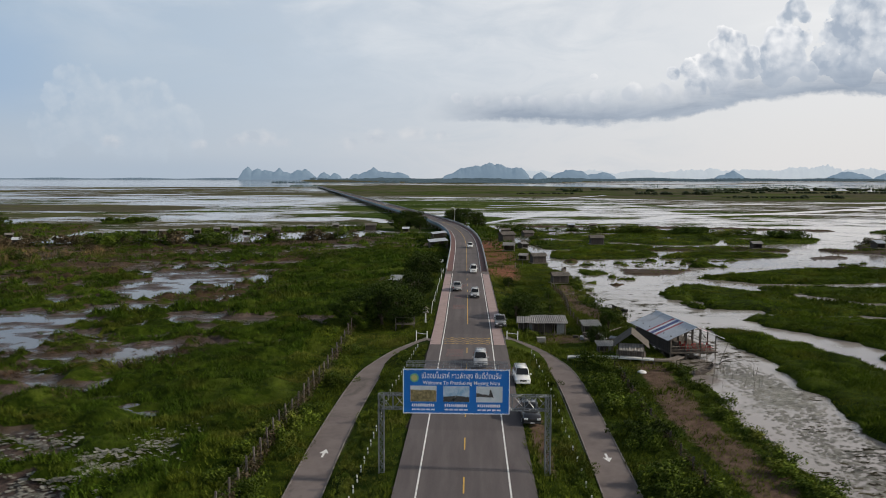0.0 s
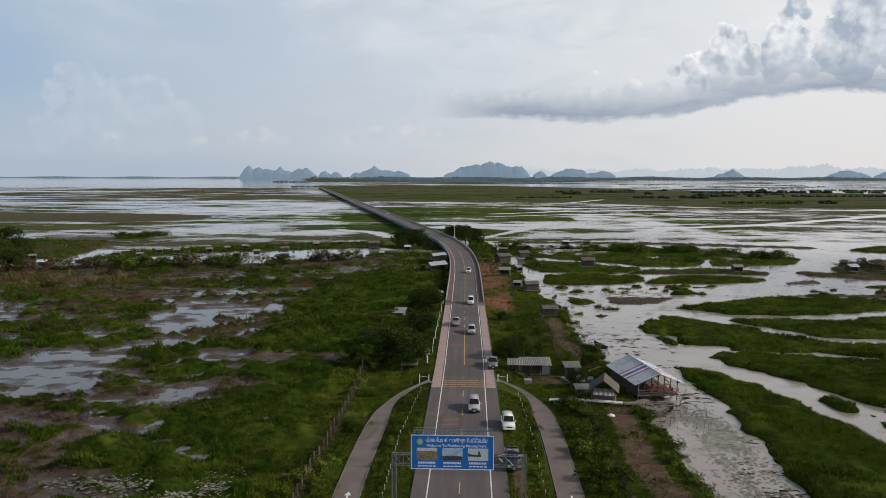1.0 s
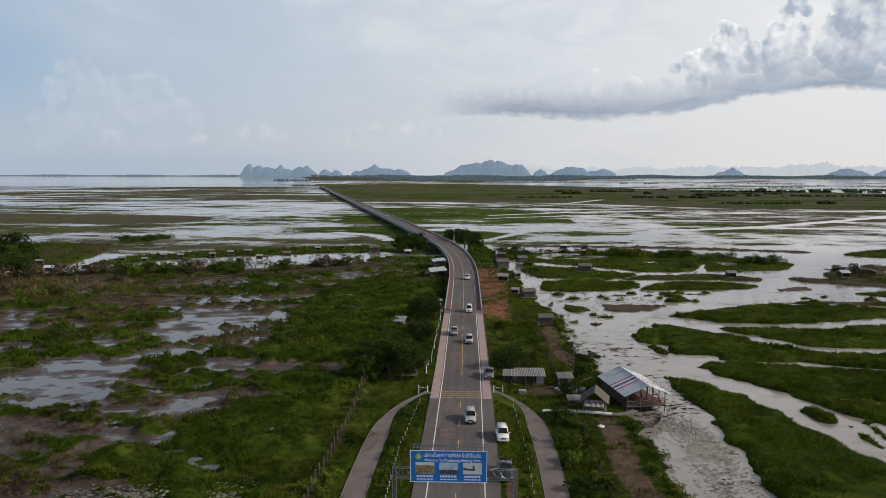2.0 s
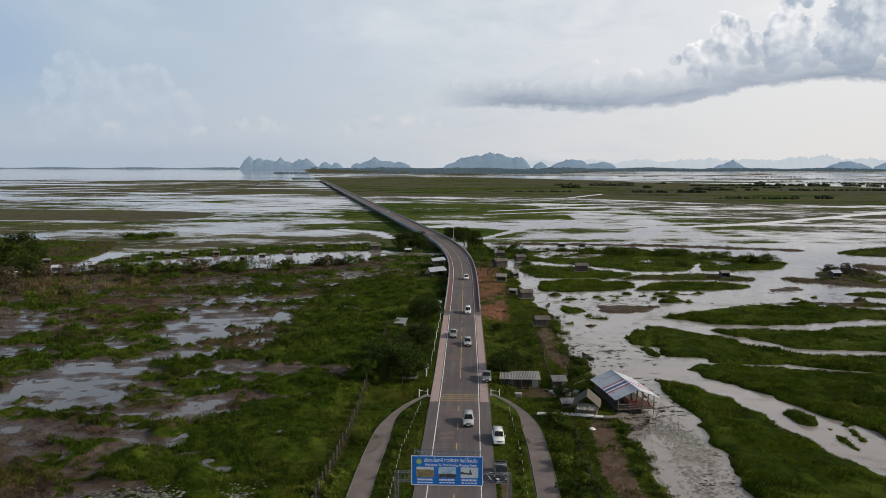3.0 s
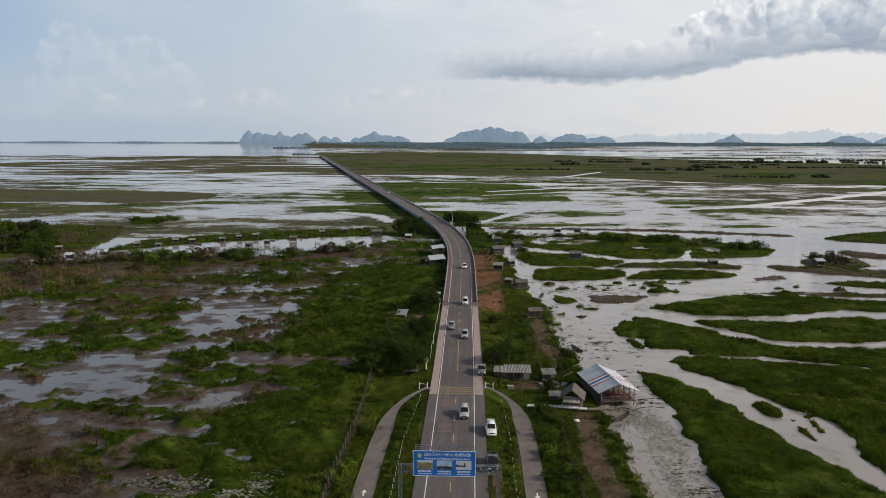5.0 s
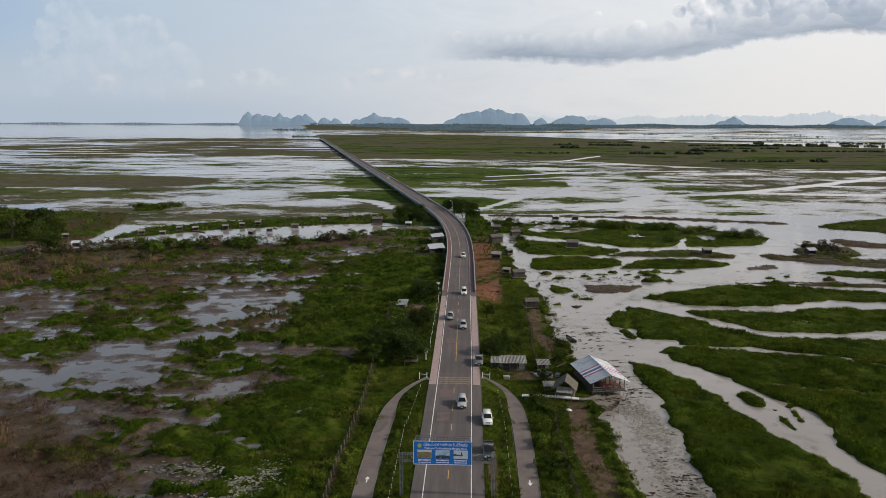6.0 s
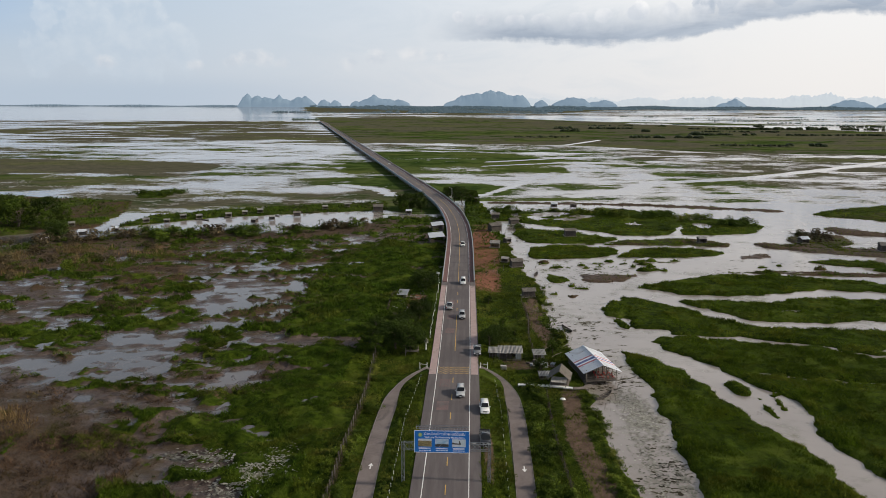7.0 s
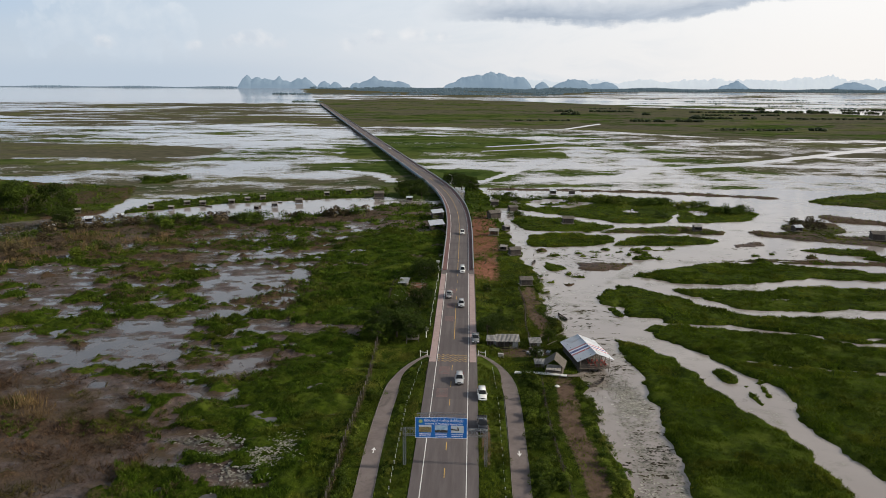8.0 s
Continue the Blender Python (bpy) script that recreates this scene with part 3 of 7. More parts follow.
def lie(x, y):
    """Height and cover (grass, dry growth, bare soil) of the ground at arrays of places."""
    d = np.abs(x - centre(y))
    side = np.sign(x - centre(y))
    n1, n2, n3 = ripple(x, y, 1 / 26, 3, 5), ripple(x, y, 1 / 6, 5, 4), ripple(x, y, 1 / 1.6, 7, 3)
    # left marsh: tussock beds, mud and pools
    near_road = smooth(-58, -24, x)
    beds = ripple(x + 6 * n2, y * 1.5, 1 / 15, 13, 6) + 0.55 * ripple(x + 2 * n3, y * 1.6, 1 / 5.5, 19, 4)
    frag = ripple(x, y * 1.7, 1 / 4.2, 23, 5)
    lumps = ripple(x, y * 1.3, 1 / 3.8, 17, 3)
    corner = smooth(0, 1, (np.clip((-x - 38) / 60, 0, 1) * np.clip((104 - y) / 32, 0, 1)) * 2.0)
    wet = np.zeros_like(x)
    for px, py, rx, ry in POOLS:
        wet = np.maximum(wet, np.exp(-0.75 * (((x + 5 * n2 + 3 * n3 - px) / rx) ** 2 + ((y + 3 * n2 - 4 * n1 - py) / ry) ** 2)))
    lush = np.zeros_like(x)
    for px, py, rx, ry in BEDS:
        lush = np.maximum(lush, np.exp(-0.75 * (((x + 4 * n2 + 2 * n3 - px) / rx) ** 2 + ((y + 3 * n2 - py) / ry) ** 2)))
    grass = smooth(-0.12, 0.12, 0.8 * beds + 0.20 * n3 + 0.30 * frag + 0.40 * near_road - 0.72 * wet + 0.65 * lush - 0.55 * corner - 0.04)
    marsh = LAKE + 0.05 + 0.05 * n1 + 0.10 * n2 + 0.06 * n3 + 0.25 * frag + grass * (0.45 + 0.14 * n2 + 0.85 * lumps) + 0.30 * near_road - 0.10 * wet + 0.22 * corner + 0.10 * smooth(-95, -125, x)
    dry = np.clip(0.22 - 0.8 * n1 + 0.5 * n2, 0, 0.85) * smooth(-22, -60, x) * (1 - 0.8 * wet)
    dry = np.maximum(dry, corner * (0.62 + 0.4 * n2))
    red = np.exp(-((x + 104) / 24) ** 2 - ((y - 203) / 9) ** 2)
    dry, grass, marsh = np.maximum(dry, red), grass * (1 - 0.8 * red), marsh + 0.2 * red
    bare = np.zeros_like(x)
    # everything past the canal on this side is lake
    shore = np.interp(x, (-900, -260, -215, -178, -120, -60, -38), (150, 190, 235, 262, 280, 305, 330))
    marsh = marsh - 2.0 * smooth(-6, 12, y - shore)
    h = np.where(x < 0, marsh, LAKE - 1.0)
    # right bank
    edge = np.interp(y, BANK_Y, BANK_X) + 1.6 * n2 - x
    bank = LAKE - 0.9 + 1.55 * smooth(-2.0, 2.5, edge) + 0.10 * n2
    bank = np.where(y > 430, LAKE - 1.0, bank)
    right = (x >= 0) & (y < 430)
    h = np.where(right, bank, h)
    grass = np.where(x >= 0, 0.85 + 0.2 * n2, grass)
    dry = np.where(x >= 0, 0, dry)
    track = np.exp(-((x - 24.0 - 0.6 * np.sin(y / 7)) / 2.3) ** 2) * smooth(104, 94, y) + 1.2 * np.exp(-((x - 22.3 - 0.7 * np.sin(y / 9)) / 2.4) ** 2 - ((y - 148) / 26) ** 4)
    clay = np.exp(-((x - 8.5) / 5.5) ** 4 - ((y - 190) / 15) ** 4) + 0.95 * np.exp(-((x - 9.0) / 6.5) ** 4 - ((y - 255) / 52) ** 4) + 0.9 * np.exp(-((x + 12.5) / 3.2) ** 4 - ((y - 165) / 11) ** 4)
    yard = np.exp(-((x - 16) / 8) ** 4 - ((y - 113) / 4) ** 4)
    bare = np.clip(track + clay + 0.8 * yard + 0.25 * n2 * (track + clay > 0.2), 0, 1)
    # islands
    for corners, tall, g, dr in ISLANDS:
        xs, ys = [c[0] for c in corners], [c[1] for c in corners]
        sel = (x > min(xs) - 9) & (x < max(xs) + 9) & (y > min(ys) - 9) & (y < max(ys) + 9)
        if not sel.any():
            continue
        s = inside(x[sel], y[sel], corners) + 1.3 * n2[sel] + 0.6 * n3[sel]
        up = LAKE - 0.9 + (0.9 + tall) * smooth(-1.8, 2.0, s) + (0.15 * n2[sel] + 0.36 * lumps[sel]) * smooth(-1, 3, s)
        more = up > h[sel]
        h[sel] = np.where(more, up, h[sel])
        grass[sel], dry[sel] = np.where(more, g, grass[sel]), np.where(more, dr * (0.75 + 0.5 * n1[sel]), dry[sel])
    # wet hollows in the bushy island
    for px, py, rx, ry in HOLLOWS:
        h = np.where(x > 12, h - 1.2 * np.exp(-0.9 * (((x + 2 * n2 - px) / rx) ** 2 + ((y + 4 * n2 - py) / ry) ** 2)), h)
    # creek through the large bed
    creek = np.interp(x, (50, 57, 74, 88, 97, 108, 190), (138, 138, 135, 132, 126, 124, 118))
    cut = np.exp(-((y - creek - 1.5 * n2) / 1.3) ** 2) * smooth(52, 58, x) * (0.9 + 0.5 * n1)
    h = np.where(x > 50, h - 1.5 * np.clip(cut, 0, 1), h)
    for xs, ys in (((54, 68, 78, 90, 114, 190), (177, 168, 154, 149, 146, 141)), ((70, 76, 89, 103, 190), (138, 136, 131, 129, 124)), ((64, 90, 120, 180), (112, 104, 108, 100)), ((70, 92, 130, 240), (165, 163, 161, 160)), ((72, 100, 130, 250), (196, 199, 198, 194))):
        cut = np.exp(-((y - np.interp(x, xs, ys) - 1.6 * n2 - 2.2 * n1) / 0.75) ** 2) * smooth(xs[0], xs[0] + 6, x) * np.clip(0.75 + 0.8 * n1 + 0.5 * n2, 0, 1)
        h = np.where(x > xs[0], h - 1.3 * cut, h)
    # road bank, verges and service lanes
    slope = np.interp(d, (0, 6.2, 10.6, 11.0, 15.2, 19, 24), (-0.12, -0.12, -0.95, -1.22, -1.22, -1.15, -1.7))
    bed = np.where(side > 0, np.maximum(slope, np.where(d > 15.2, h, -9)), slope)
    blend = np.where(d < 15.2, 1.0, smooth(23, 15.2, d)) * smooth(206, 176, y)
    h = h * (1 - blend) + bed * blend
    verge = (d > 5.5) & (d < 24) & (y < 180) & (side < 0) | (d > 5.5) & (d < 15) & (y < 180)
    grass = np.where(verge, np.clip(0.9 + 0.3 * n2, 0, 1), grass)
    dry = np.where(verge, np.clip(0.35 * n1, 0, 1), dry)
    pull = np.exp(-((x - 7.0) / 0.9) ** 2 - ((y - 66) / 12) ** 2)
    bare = np.maximum(bare, pull * smooth(5, 6, np.abs(x)))
    far = smooth(420, 520, y)
    h = h * (1 - far) + (LAKE - 1.0) * far + rise(y)
    return h, grass, dry, bare, np.clip(clay, 0, 1)


def lines(lo, hi, at, fine, growth):
    """Grid lines from lo to hi, fine round the stretch at, wider outwards."""
    out, v = list(np.arange(at[0], at[1], fine)), at[1]
    step = fine
    while v < hi:
        out.append(v)
        step *= 1 + growth
        v += step
    out.append(hi)
    v, step = at[0] - fine, fine
    while v > lo:
        out.append(v)
        step *= 1 + growth
        v -= step
    out.append(lo)
    return np.array(sorted(out))


def sheet(name, xs, ys, z_of, attr, colours_of, mat):
    gx, gy = np.meshgrid(xs, ys)
    z, cols = z_of(gx, gy), None
    if isinstance(z, tuple):
        z, *cols = z
    nx, ny = len(xs), len(ys)
    idx = np.arange(nx * ny).reshape(ny, nx)
    faces = np.stack([idx[:-1, :-1], idx[:-1, 1:], idx[1:, 1:], idx[1:, :-1]], -1).reshape(-1, 4)
    me = raw(name, np.stack([gx, gy, z], -1).reshape(-1, 3), faces, mat, True)
    cols = cols or colours_of(gx, gy)
    data = np.ones((nx * ny, 4), np.float32)
    for i, c in enumerate(cols):
        data[:, i] = np.broadcast_to(c, gx.shape).ravel()
    layer = me.attributes.new(attr, "FLOAT_COLOR", "POINT")
    layer.data.foreach_set("color", data.ravel())
    return new(name, me)


XS, YS = lines(-3400, 3400, (-132, 112), 0.9, 0.035), lines(-260, 4850, (40, 215), 0.9, 0.016)
ground = sheet("ground", XS, YS, lie, "cover", None, GROUND)
tagged(ground, "low marshy ground with grass, mud and pools", "ground", kind="structure")


CHANNELS = [([(70, 425), (101, 444), (138, 506), (218, 543), (300, 610), (426, 718), (560, 800)], 6), ([(10, 425), (30, 470), (48, 520), (60, 560)], 3), ([(14, 641), (55, 665), (92, 685)], 3), ([(134, 985), (201, 1118)], 5), ([(218, 543), (280, 530), (420, 535)], 5), ([(300, 610), (420, 590)], 4), ([(20, 690), (120, 760), (260, 790)], 4), ([(-90, 480), (-60, 455), (-48, 420)], 4)]


def weeds(x, y):
    """Share of floating weed, how brown it is, and where the water lies murky on mud."""
    n = ripple(x, y, 1 / 200, 11, 4)
    thin = ripple(x * 0.35, y, 1 / 34, 29, 4)
    road = x - centre(y)
    wave = 70 * ripple(x, y * 0.4, 1 / 160, 31, 4) * smooth(500, 900, y)
    band = lambda a, b, e: smooth(a - e, a + e, y + wave) * smooth(b + e, b - e, y + wave)
    fleck = ripple(x * 0.5, y, 1 / 12, 43, 4)
    # left of the bridge: open water, green beds along the bridge, brown rafts far out
    lake = np.where(y > 335, 0.41 + 0.16 * n + 0.28 * thin + 0.14 * fleck, 0.05)
    lake = np.maximum(lake, (0.50 + 0.34 * thin + 0.16 * fleck) * smooth(-30, -190, road) * band(400, 520, 20))
    raft = 65 * np.clip(1 - ((x + 420) / 195) ** 4, 0, 1) ** 0.5
    lake = np.maximum(lake, 1.15 * smooth(-6, 8, raft - np.abs(y + 0.10 * (x + 320) + 6 * n + 5 * fleck - 612)))
    lake = np.maximum(lake, 1.0 * smooth(-4, 6, 24 - np.abs(y + 6 * fleck - 515)) * smooth(-325, -345, x))
    lake = np.maximum(lake, (0.70 + 0.2 * n + 0.42 * thin) * smooth(-75, -25, road + 14 * fleck) * band(345, 720, 20))
    lake = np.maximum(lake, 0.95 * smooth(16, 4, np.abs(y - 372 + 6 * fleck)) * smooth(-190, -150, x))
    lake = np.maximum(lake, (0.70 + 0.3 * n + 0.75 * thin) * band(1060, 1560, 30))
    lake = np.maximum(lake, (0.66 + 0.4 * n + 0.5 * thin) * band(1560, 2050, 40) * smooth(-1250, -900, x))
    lake = np.where(y > 2100, 0.20 * smooth(2400, 2100, y), lake)
    # right of the bridge: channels and thin weed, a green carpet, pale shallows, then firm marsh and a lagoon
    shore = np.interp(x, (30, 134, 314, 700), (1015, 985, 840, 800)) + 14 * thin + 8 * fleck
    back = np.interp(x, (0, 290, 577, 851, 1500), (2650, 2275, 1680, 1520, 1450)) + 120 * n
    right = np.where(y > 395, 0.46 + 0.16 * n + 0.26 * thin + 0.20 * fleck, 0.30 + 0.2 * n)
    right = np.maximum(right, (0.80 + 0.4 * thin) * band(425, 500, 14) * smooth(95, 40, road))
    right = np.maximum(right, (0.88 + 0.2 * n + 0.30 * thin) * band(560, 850, 25) * smooth(230, 150, road))
    right = np.where(band(505, 640, 15) * smooth(75, 100, x) * smooth(185, 150, x) > 0.5, 0.34 + 0.2 * fleck, right)
    right = np.maximum(right, (0.56 + 0.2 * thin + 0.18 * fleck) * band(430, 800, 25) * smooth(120, 170, x))
    right = np.maximum(right, (1.1 + 0.3 * thin) * smooth(-8, 12, y - shore) * smooth(30, -30, y - back))
    right = np.maximum(right, (0.60 + 0.5 * thin + 0.2 * fleck) * smooth(1000, 1100, y) * smooth(150, 60, road) * smooth(2500, 2300, y))
    right = np.where((y > back) & (road > 150), np.maximum(right * smooth(80, 0, y - back), 0.34 + 0.5 * ripple(x * 0.4, y, 1 / 130, 37, 3)), right)
    right = np.maximum(right, 1.2 * smooth(-60, 60, y - np.interp(x, (-300, 0, 420, 700, 900), (3250, 3150, 3400, 4000, 4300))))
    share = np.where(road < 0, lake, right)
    land = smooth(-8, 12, y - shore) * smooth(30, -30, y - back) * (road > 0)
    brown = np.clip(0.24 + 0.5 * n + 0.9 * (raft > 0) * smooth(90, 60, np.abs(y - 612)) + 0.6 * smooth(900, 1100, y) * (road < 0) + 0.40 * smooth(150, 230, x) * band(430, 850, 40) + (0.42 + 0.7 * thin + 0.5 * fleck) * land + 0.8 * smooth(2300, 2700, y) - 0.45 * smooth(330, 180, road) * band(400, 850, 30) * (road > 0), 0, 1)
    # boat channels kept open through the weed
    for line, wide in CHANNELS:
        d = np.full(x.shape, 1e9)
        for (ax, ay), (bx, by) in zip(line, line[1:]):
            dx, dy = bx - ax, by - ay
            t = np.clip(((x - ax) * dx + (y - ay) * dy) / (dx * dx + dy * dy), 0, 1)
            d = np.minimum(d, np.hypot(x - ax - t * dx, y - ay - t * dy))
        share = share * smooth(wide * 0.6, wide * 1.4, d)
    return np.clip(share, 0, 1.3), brown, smooth(-4, -16, x) * smooth(300, 250, y)


water = sheet("water", lines(-3400, 3400, (-320, 420), 5, 0.04), lines(-260, 4850, (20, 900), 5, 0.03), lambda x, y: LAKE + 0 * x + rise(y), "weed", weeds, WATER)
tagged(water, "silty grey lake water with rafts of floating weed", "water", kind="structure")


# ---- far distance ----
def hill(name, y, humps, seed, mat, label, deep=60.0):
    """A limestone hill: steep humps (x, half width, height) merged into one skyline."""
    lo, hi = min(h[0] - h[1] for h in humps) - 10, max(h[0] + h[1] for h in humps) + 10
    nx, ny = max(40, int((hi - lo) / 4)), 21
    gx, gv = np.meshgrid(np.linspace(lo, hi, nx), np.linspace(-1, 1, ny))
    wob = ripple(gx, gv * deep, 1 / 60, seed, 5)
    z = np.zeros_like(gx)
    for x, w, h in humps:
        q = np.clip(1 - np.abs((gx + 7 * wob - x) / (1.12 * w)) ** 1.7, 0, 1)
        z = np.maximum(z, 1.0 * h * q)
    z = (z + 15 * np.minimum(1, z / 12)) * np.clip(1 - gv ** 2, 0, 1) ** 0.6 * (1 + 0.10 * wob + 0.09 * ripple(gx, gv * deep, 1 / 16, seed + 40, 3))
    idx = np.arange(nx * ny).reshape(ny, nx)
    faces = np.stack([idx[:-1, :-1], idx[:-1, 1:], idx[1:, 1:], idx[1:, :-1]], -1).reshape(-1, 4)
    me = raw(name, np.stack([gx, y + gv * deep, z - 2.5 + float(rise(y))], -1).reshape(-1, 3), faces, mat, True)
    return tagged(new(name, me), label, "mountain", "far hills", "structure")


# the hills' paleness is haze held in their glowing material
BLUE = "steep limestone hill, distance haze painted on as blue-grey glow"
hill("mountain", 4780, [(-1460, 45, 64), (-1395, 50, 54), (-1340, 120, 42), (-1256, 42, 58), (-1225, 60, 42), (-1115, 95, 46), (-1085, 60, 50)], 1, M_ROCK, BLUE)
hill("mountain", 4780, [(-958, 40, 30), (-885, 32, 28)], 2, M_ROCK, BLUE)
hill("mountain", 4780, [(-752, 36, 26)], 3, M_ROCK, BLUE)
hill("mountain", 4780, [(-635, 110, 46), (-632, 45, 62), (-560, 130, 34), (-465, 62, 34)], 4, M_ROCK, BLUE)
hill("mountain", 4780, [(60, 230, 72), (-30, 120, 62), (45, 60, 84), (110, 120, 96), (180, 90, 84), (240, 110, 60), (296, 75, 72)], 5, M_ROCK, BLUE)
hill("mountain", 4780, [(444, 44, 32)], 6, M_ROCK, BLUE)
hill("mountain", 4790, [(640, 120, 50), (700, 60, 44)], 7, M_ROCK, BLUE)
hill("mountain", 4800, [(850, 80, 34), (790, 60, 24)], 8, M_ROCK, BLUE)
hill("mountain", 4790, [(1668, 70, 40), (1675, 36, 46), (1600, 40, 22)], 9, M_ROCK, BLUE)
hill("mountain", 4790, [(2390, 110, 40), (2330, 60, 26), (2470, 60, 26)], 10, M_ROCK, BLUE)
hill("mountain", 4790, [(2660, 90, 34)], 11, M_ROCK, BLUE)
PALE = "distant mountain range, thick haze painted on as very pale glow"
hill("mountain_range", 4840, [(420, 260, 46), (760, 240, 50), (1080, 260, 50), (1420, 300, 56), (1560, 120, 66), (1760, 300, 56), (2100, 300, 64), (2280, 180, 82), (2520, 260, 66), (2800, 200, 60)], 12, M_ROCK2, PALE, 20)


def woods(name, y, x0, x1, tall, seed, mat, label, base=0.0, gaps=0.0, step=6.0, even=0.45, clump=-9.0):
    """A far belt of trees: many small lumpy crowns in one mesh."""
    rng = np.random.default_rng(seed)
    unit = bmesh.new()
    bmesh.ops.create_icosphere(unit, subdivisions=1, radius=1.0)
    uv = np.array([v.co[:] for v in unit.verts])
    uf = np.array([[v.index for v in f.verts] for f in unit.faces])
    unit.free()
    verts, faces, n = [], [], 0
    x = x0
    while x < x1:
        x += rng.uniform(0.5, 1.5) * step
        if rng.random() < gaps:
            x += step * rng.uniform(1, 8)
        if clump > -5 and ripple(np.array([[x]]), np.array([[y]]), 1 / 110, seed, 3)[0, 0] < clump:
            continue
        h = tall * rng.uniform(even, 1.0) * (1 + 0.3 * math.sin(x / 90 + seed))
        w = h * rng.uniform(0.7, 1.3)
        verts.append(uv * (1 + rng.uniform(-0.2, 0.2, uv.shape)) * (w, w, h * 0.62) + (x, y + rng.uniform(-3, 3) * step, base + float(rise(y)) + h * 0.35))
        faces.append(uf + n)
        n += len(uv)
    if not verts:
        return None
    me = raw(name, np.concatenate(verts), np.concatenate(faces), mat)
    return tagged(new(name, me), label, "woods", kind="stuff")


# islet trees and reeds: a weak glow stands in for haze
M_FARISLE = painted_haze("far_islet_trees", (0.050, 0.075, 0.062), (0.070, 0.098, 0.080), 0.4)
BELT = "dark belt of far trees along the shore, haze painted on"
woods("far_woods", 4800, -3300, -950, 10, 1, M_SHORE, "line of a far shore, paled by painted haze", -3.0, 0.0, 2.5, 0.85)
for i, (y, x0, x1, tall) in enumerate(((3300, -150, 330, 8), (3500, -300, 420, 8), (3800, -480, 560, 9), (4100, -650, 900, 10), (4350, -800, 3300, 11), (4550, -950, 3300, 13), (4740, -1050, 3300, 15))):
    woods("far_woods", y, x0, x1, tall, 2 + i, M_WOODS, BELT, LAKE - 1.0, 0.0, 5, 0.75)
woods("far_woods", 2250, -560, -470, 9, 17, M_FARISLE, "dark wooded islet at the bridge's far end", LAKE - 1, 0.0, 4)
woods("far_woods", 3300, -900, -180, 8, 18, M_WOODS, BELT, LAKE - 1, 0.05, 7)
M_FARBUSH = leafy("far_marsh_bushes", (0.028, 0.040, 0.018), (0.060, 0.072, 0.034))
FARBUSH = "dark bushes scattered over the far marsh"
for i, (y, x0, x1) in enumerate(((985, 330, 560), (1090, 150, 260), (1200, 60, 900), (1320, 250, 980), (1450, 120, 1050), (1600, -60, 1250), (1780, 200, 1400))):
    woods("marsh_bushes", y, x0, x1, 4.4 + 0.0010 * y, 20 + i, M_FARBUSH, FARBUSH, LAKE, 0.05, 3, 0.3, 0.03)
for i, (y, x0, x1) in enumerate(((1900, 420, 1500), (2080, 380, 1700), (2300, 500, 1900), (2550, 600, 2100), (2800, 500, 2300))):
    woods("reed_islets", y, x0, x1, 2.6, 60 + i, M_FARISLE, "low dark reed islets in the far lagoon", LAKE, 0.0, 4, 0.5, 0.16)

# ---- road and bridge ----
M_JOINT = worn("joint_sealant", (0.040, 0.037, 0.037), (0.065, 0.060, 0.060), 1.0, 0.9)
road = thing("road", pose(0, 0, 0), "two-lane grey asphalt road with white edge lines", "road", kind="structure")


def ribbon(ys, x_of, z0, z1, mat, name, parent, label=""):
    """A slab along the road: x_of(y) gives its two edges off the centre line."""
    v, f = [], []
    for y in ys:
        a, b = x_of(y)
        c, s = float(centre(y)), float(deck(y))
        tilt = (float(centre(y + 1)) - float(centre(y - 1))) / 2
        for off in (a, b):
            px, py = c + off / math.hypot(1, tilt), y - tilt * off / math.hypot(1, tilt)
            v += [(px, py, s + z0), (px, py, s + z1)]
    for i in range(len(ys) - 1):
        k = i * 4
        f += [(k + 1, k + 3, k + 7, k + 5), (k, k + 4, k + 6, k + 2), (k, k + 1, k + 5, k + 4), (k + 2, k + 6, k + 7, k + 3)]
    f += [(0, 2, 3, 1), (len(v) - 4, len(v) - 3, len(v) - 1, len(v) - 2)]
    me = raw(name, v, f, mat)
    ob = new(name, me)
    ob.parent = parent
    return tagged(ob, label) if label else ob


LONG = np.concatenate([np.arange(-250, 186, 6), [186]])
BEND = np.concatenate([np.arange(186, 520, 4), np.arange(520, 2001, 20)])


def half(y):
    return 5.4


ribbon(LONG, lambda y: (-half(y), half(y) + 0.2), -0.35, 0.0, ASPHALT, "carriageway", road)
for s in (-1, 1):
    ribbon(np.arange(-250, 185, 8), lambda y, s=s: tuple(sorted((s * 3.53, s * 3.67))), -0.01, 0.006, M_WHITE, "edge_line", road)
    ribbon(np.arange(103, 186, 6), lambda y, s=s: tuple(sorted((s * 3.85, s * 5.38))), -0.02, 0.018, M_PINK, "footway", road, "pale pink paved footway beside the road")
mark = bmesh.new()
box(mark, -0.06, 0.06, 0, 3.0, -0.006, 0.007)
dash = part("centre_dash", mark, M_YELLOW, road, m=pose(0, -40, 0))
for y in range(-28, 186, 9):
    if 103 < y < 150:
        continue
    again(dash, pose(float(centre(y)), y, float(deck(y))))
ribbon(np.arange(118, 152, 6), lambda y: (-0.06, 0.06), -0.006, 0.007, M_YELLOW, "centre_line", road)
chev = bmesh.new()
for j in range(4):
    for i in range(12):
        x = -3.4 + i * 0.57
        z = 0.28 if i % 2 else -0.28
        y = 103.6 + j * 1.2
        bmesh.ops.create_cube(chev, size=1.0, matrix=Matrix.LocRotScale((x + 0.28, y, 0.002), Euler((0, 0, math.atan2(2 * z, 0.57))), (0.80, 0.12, 0.01)))
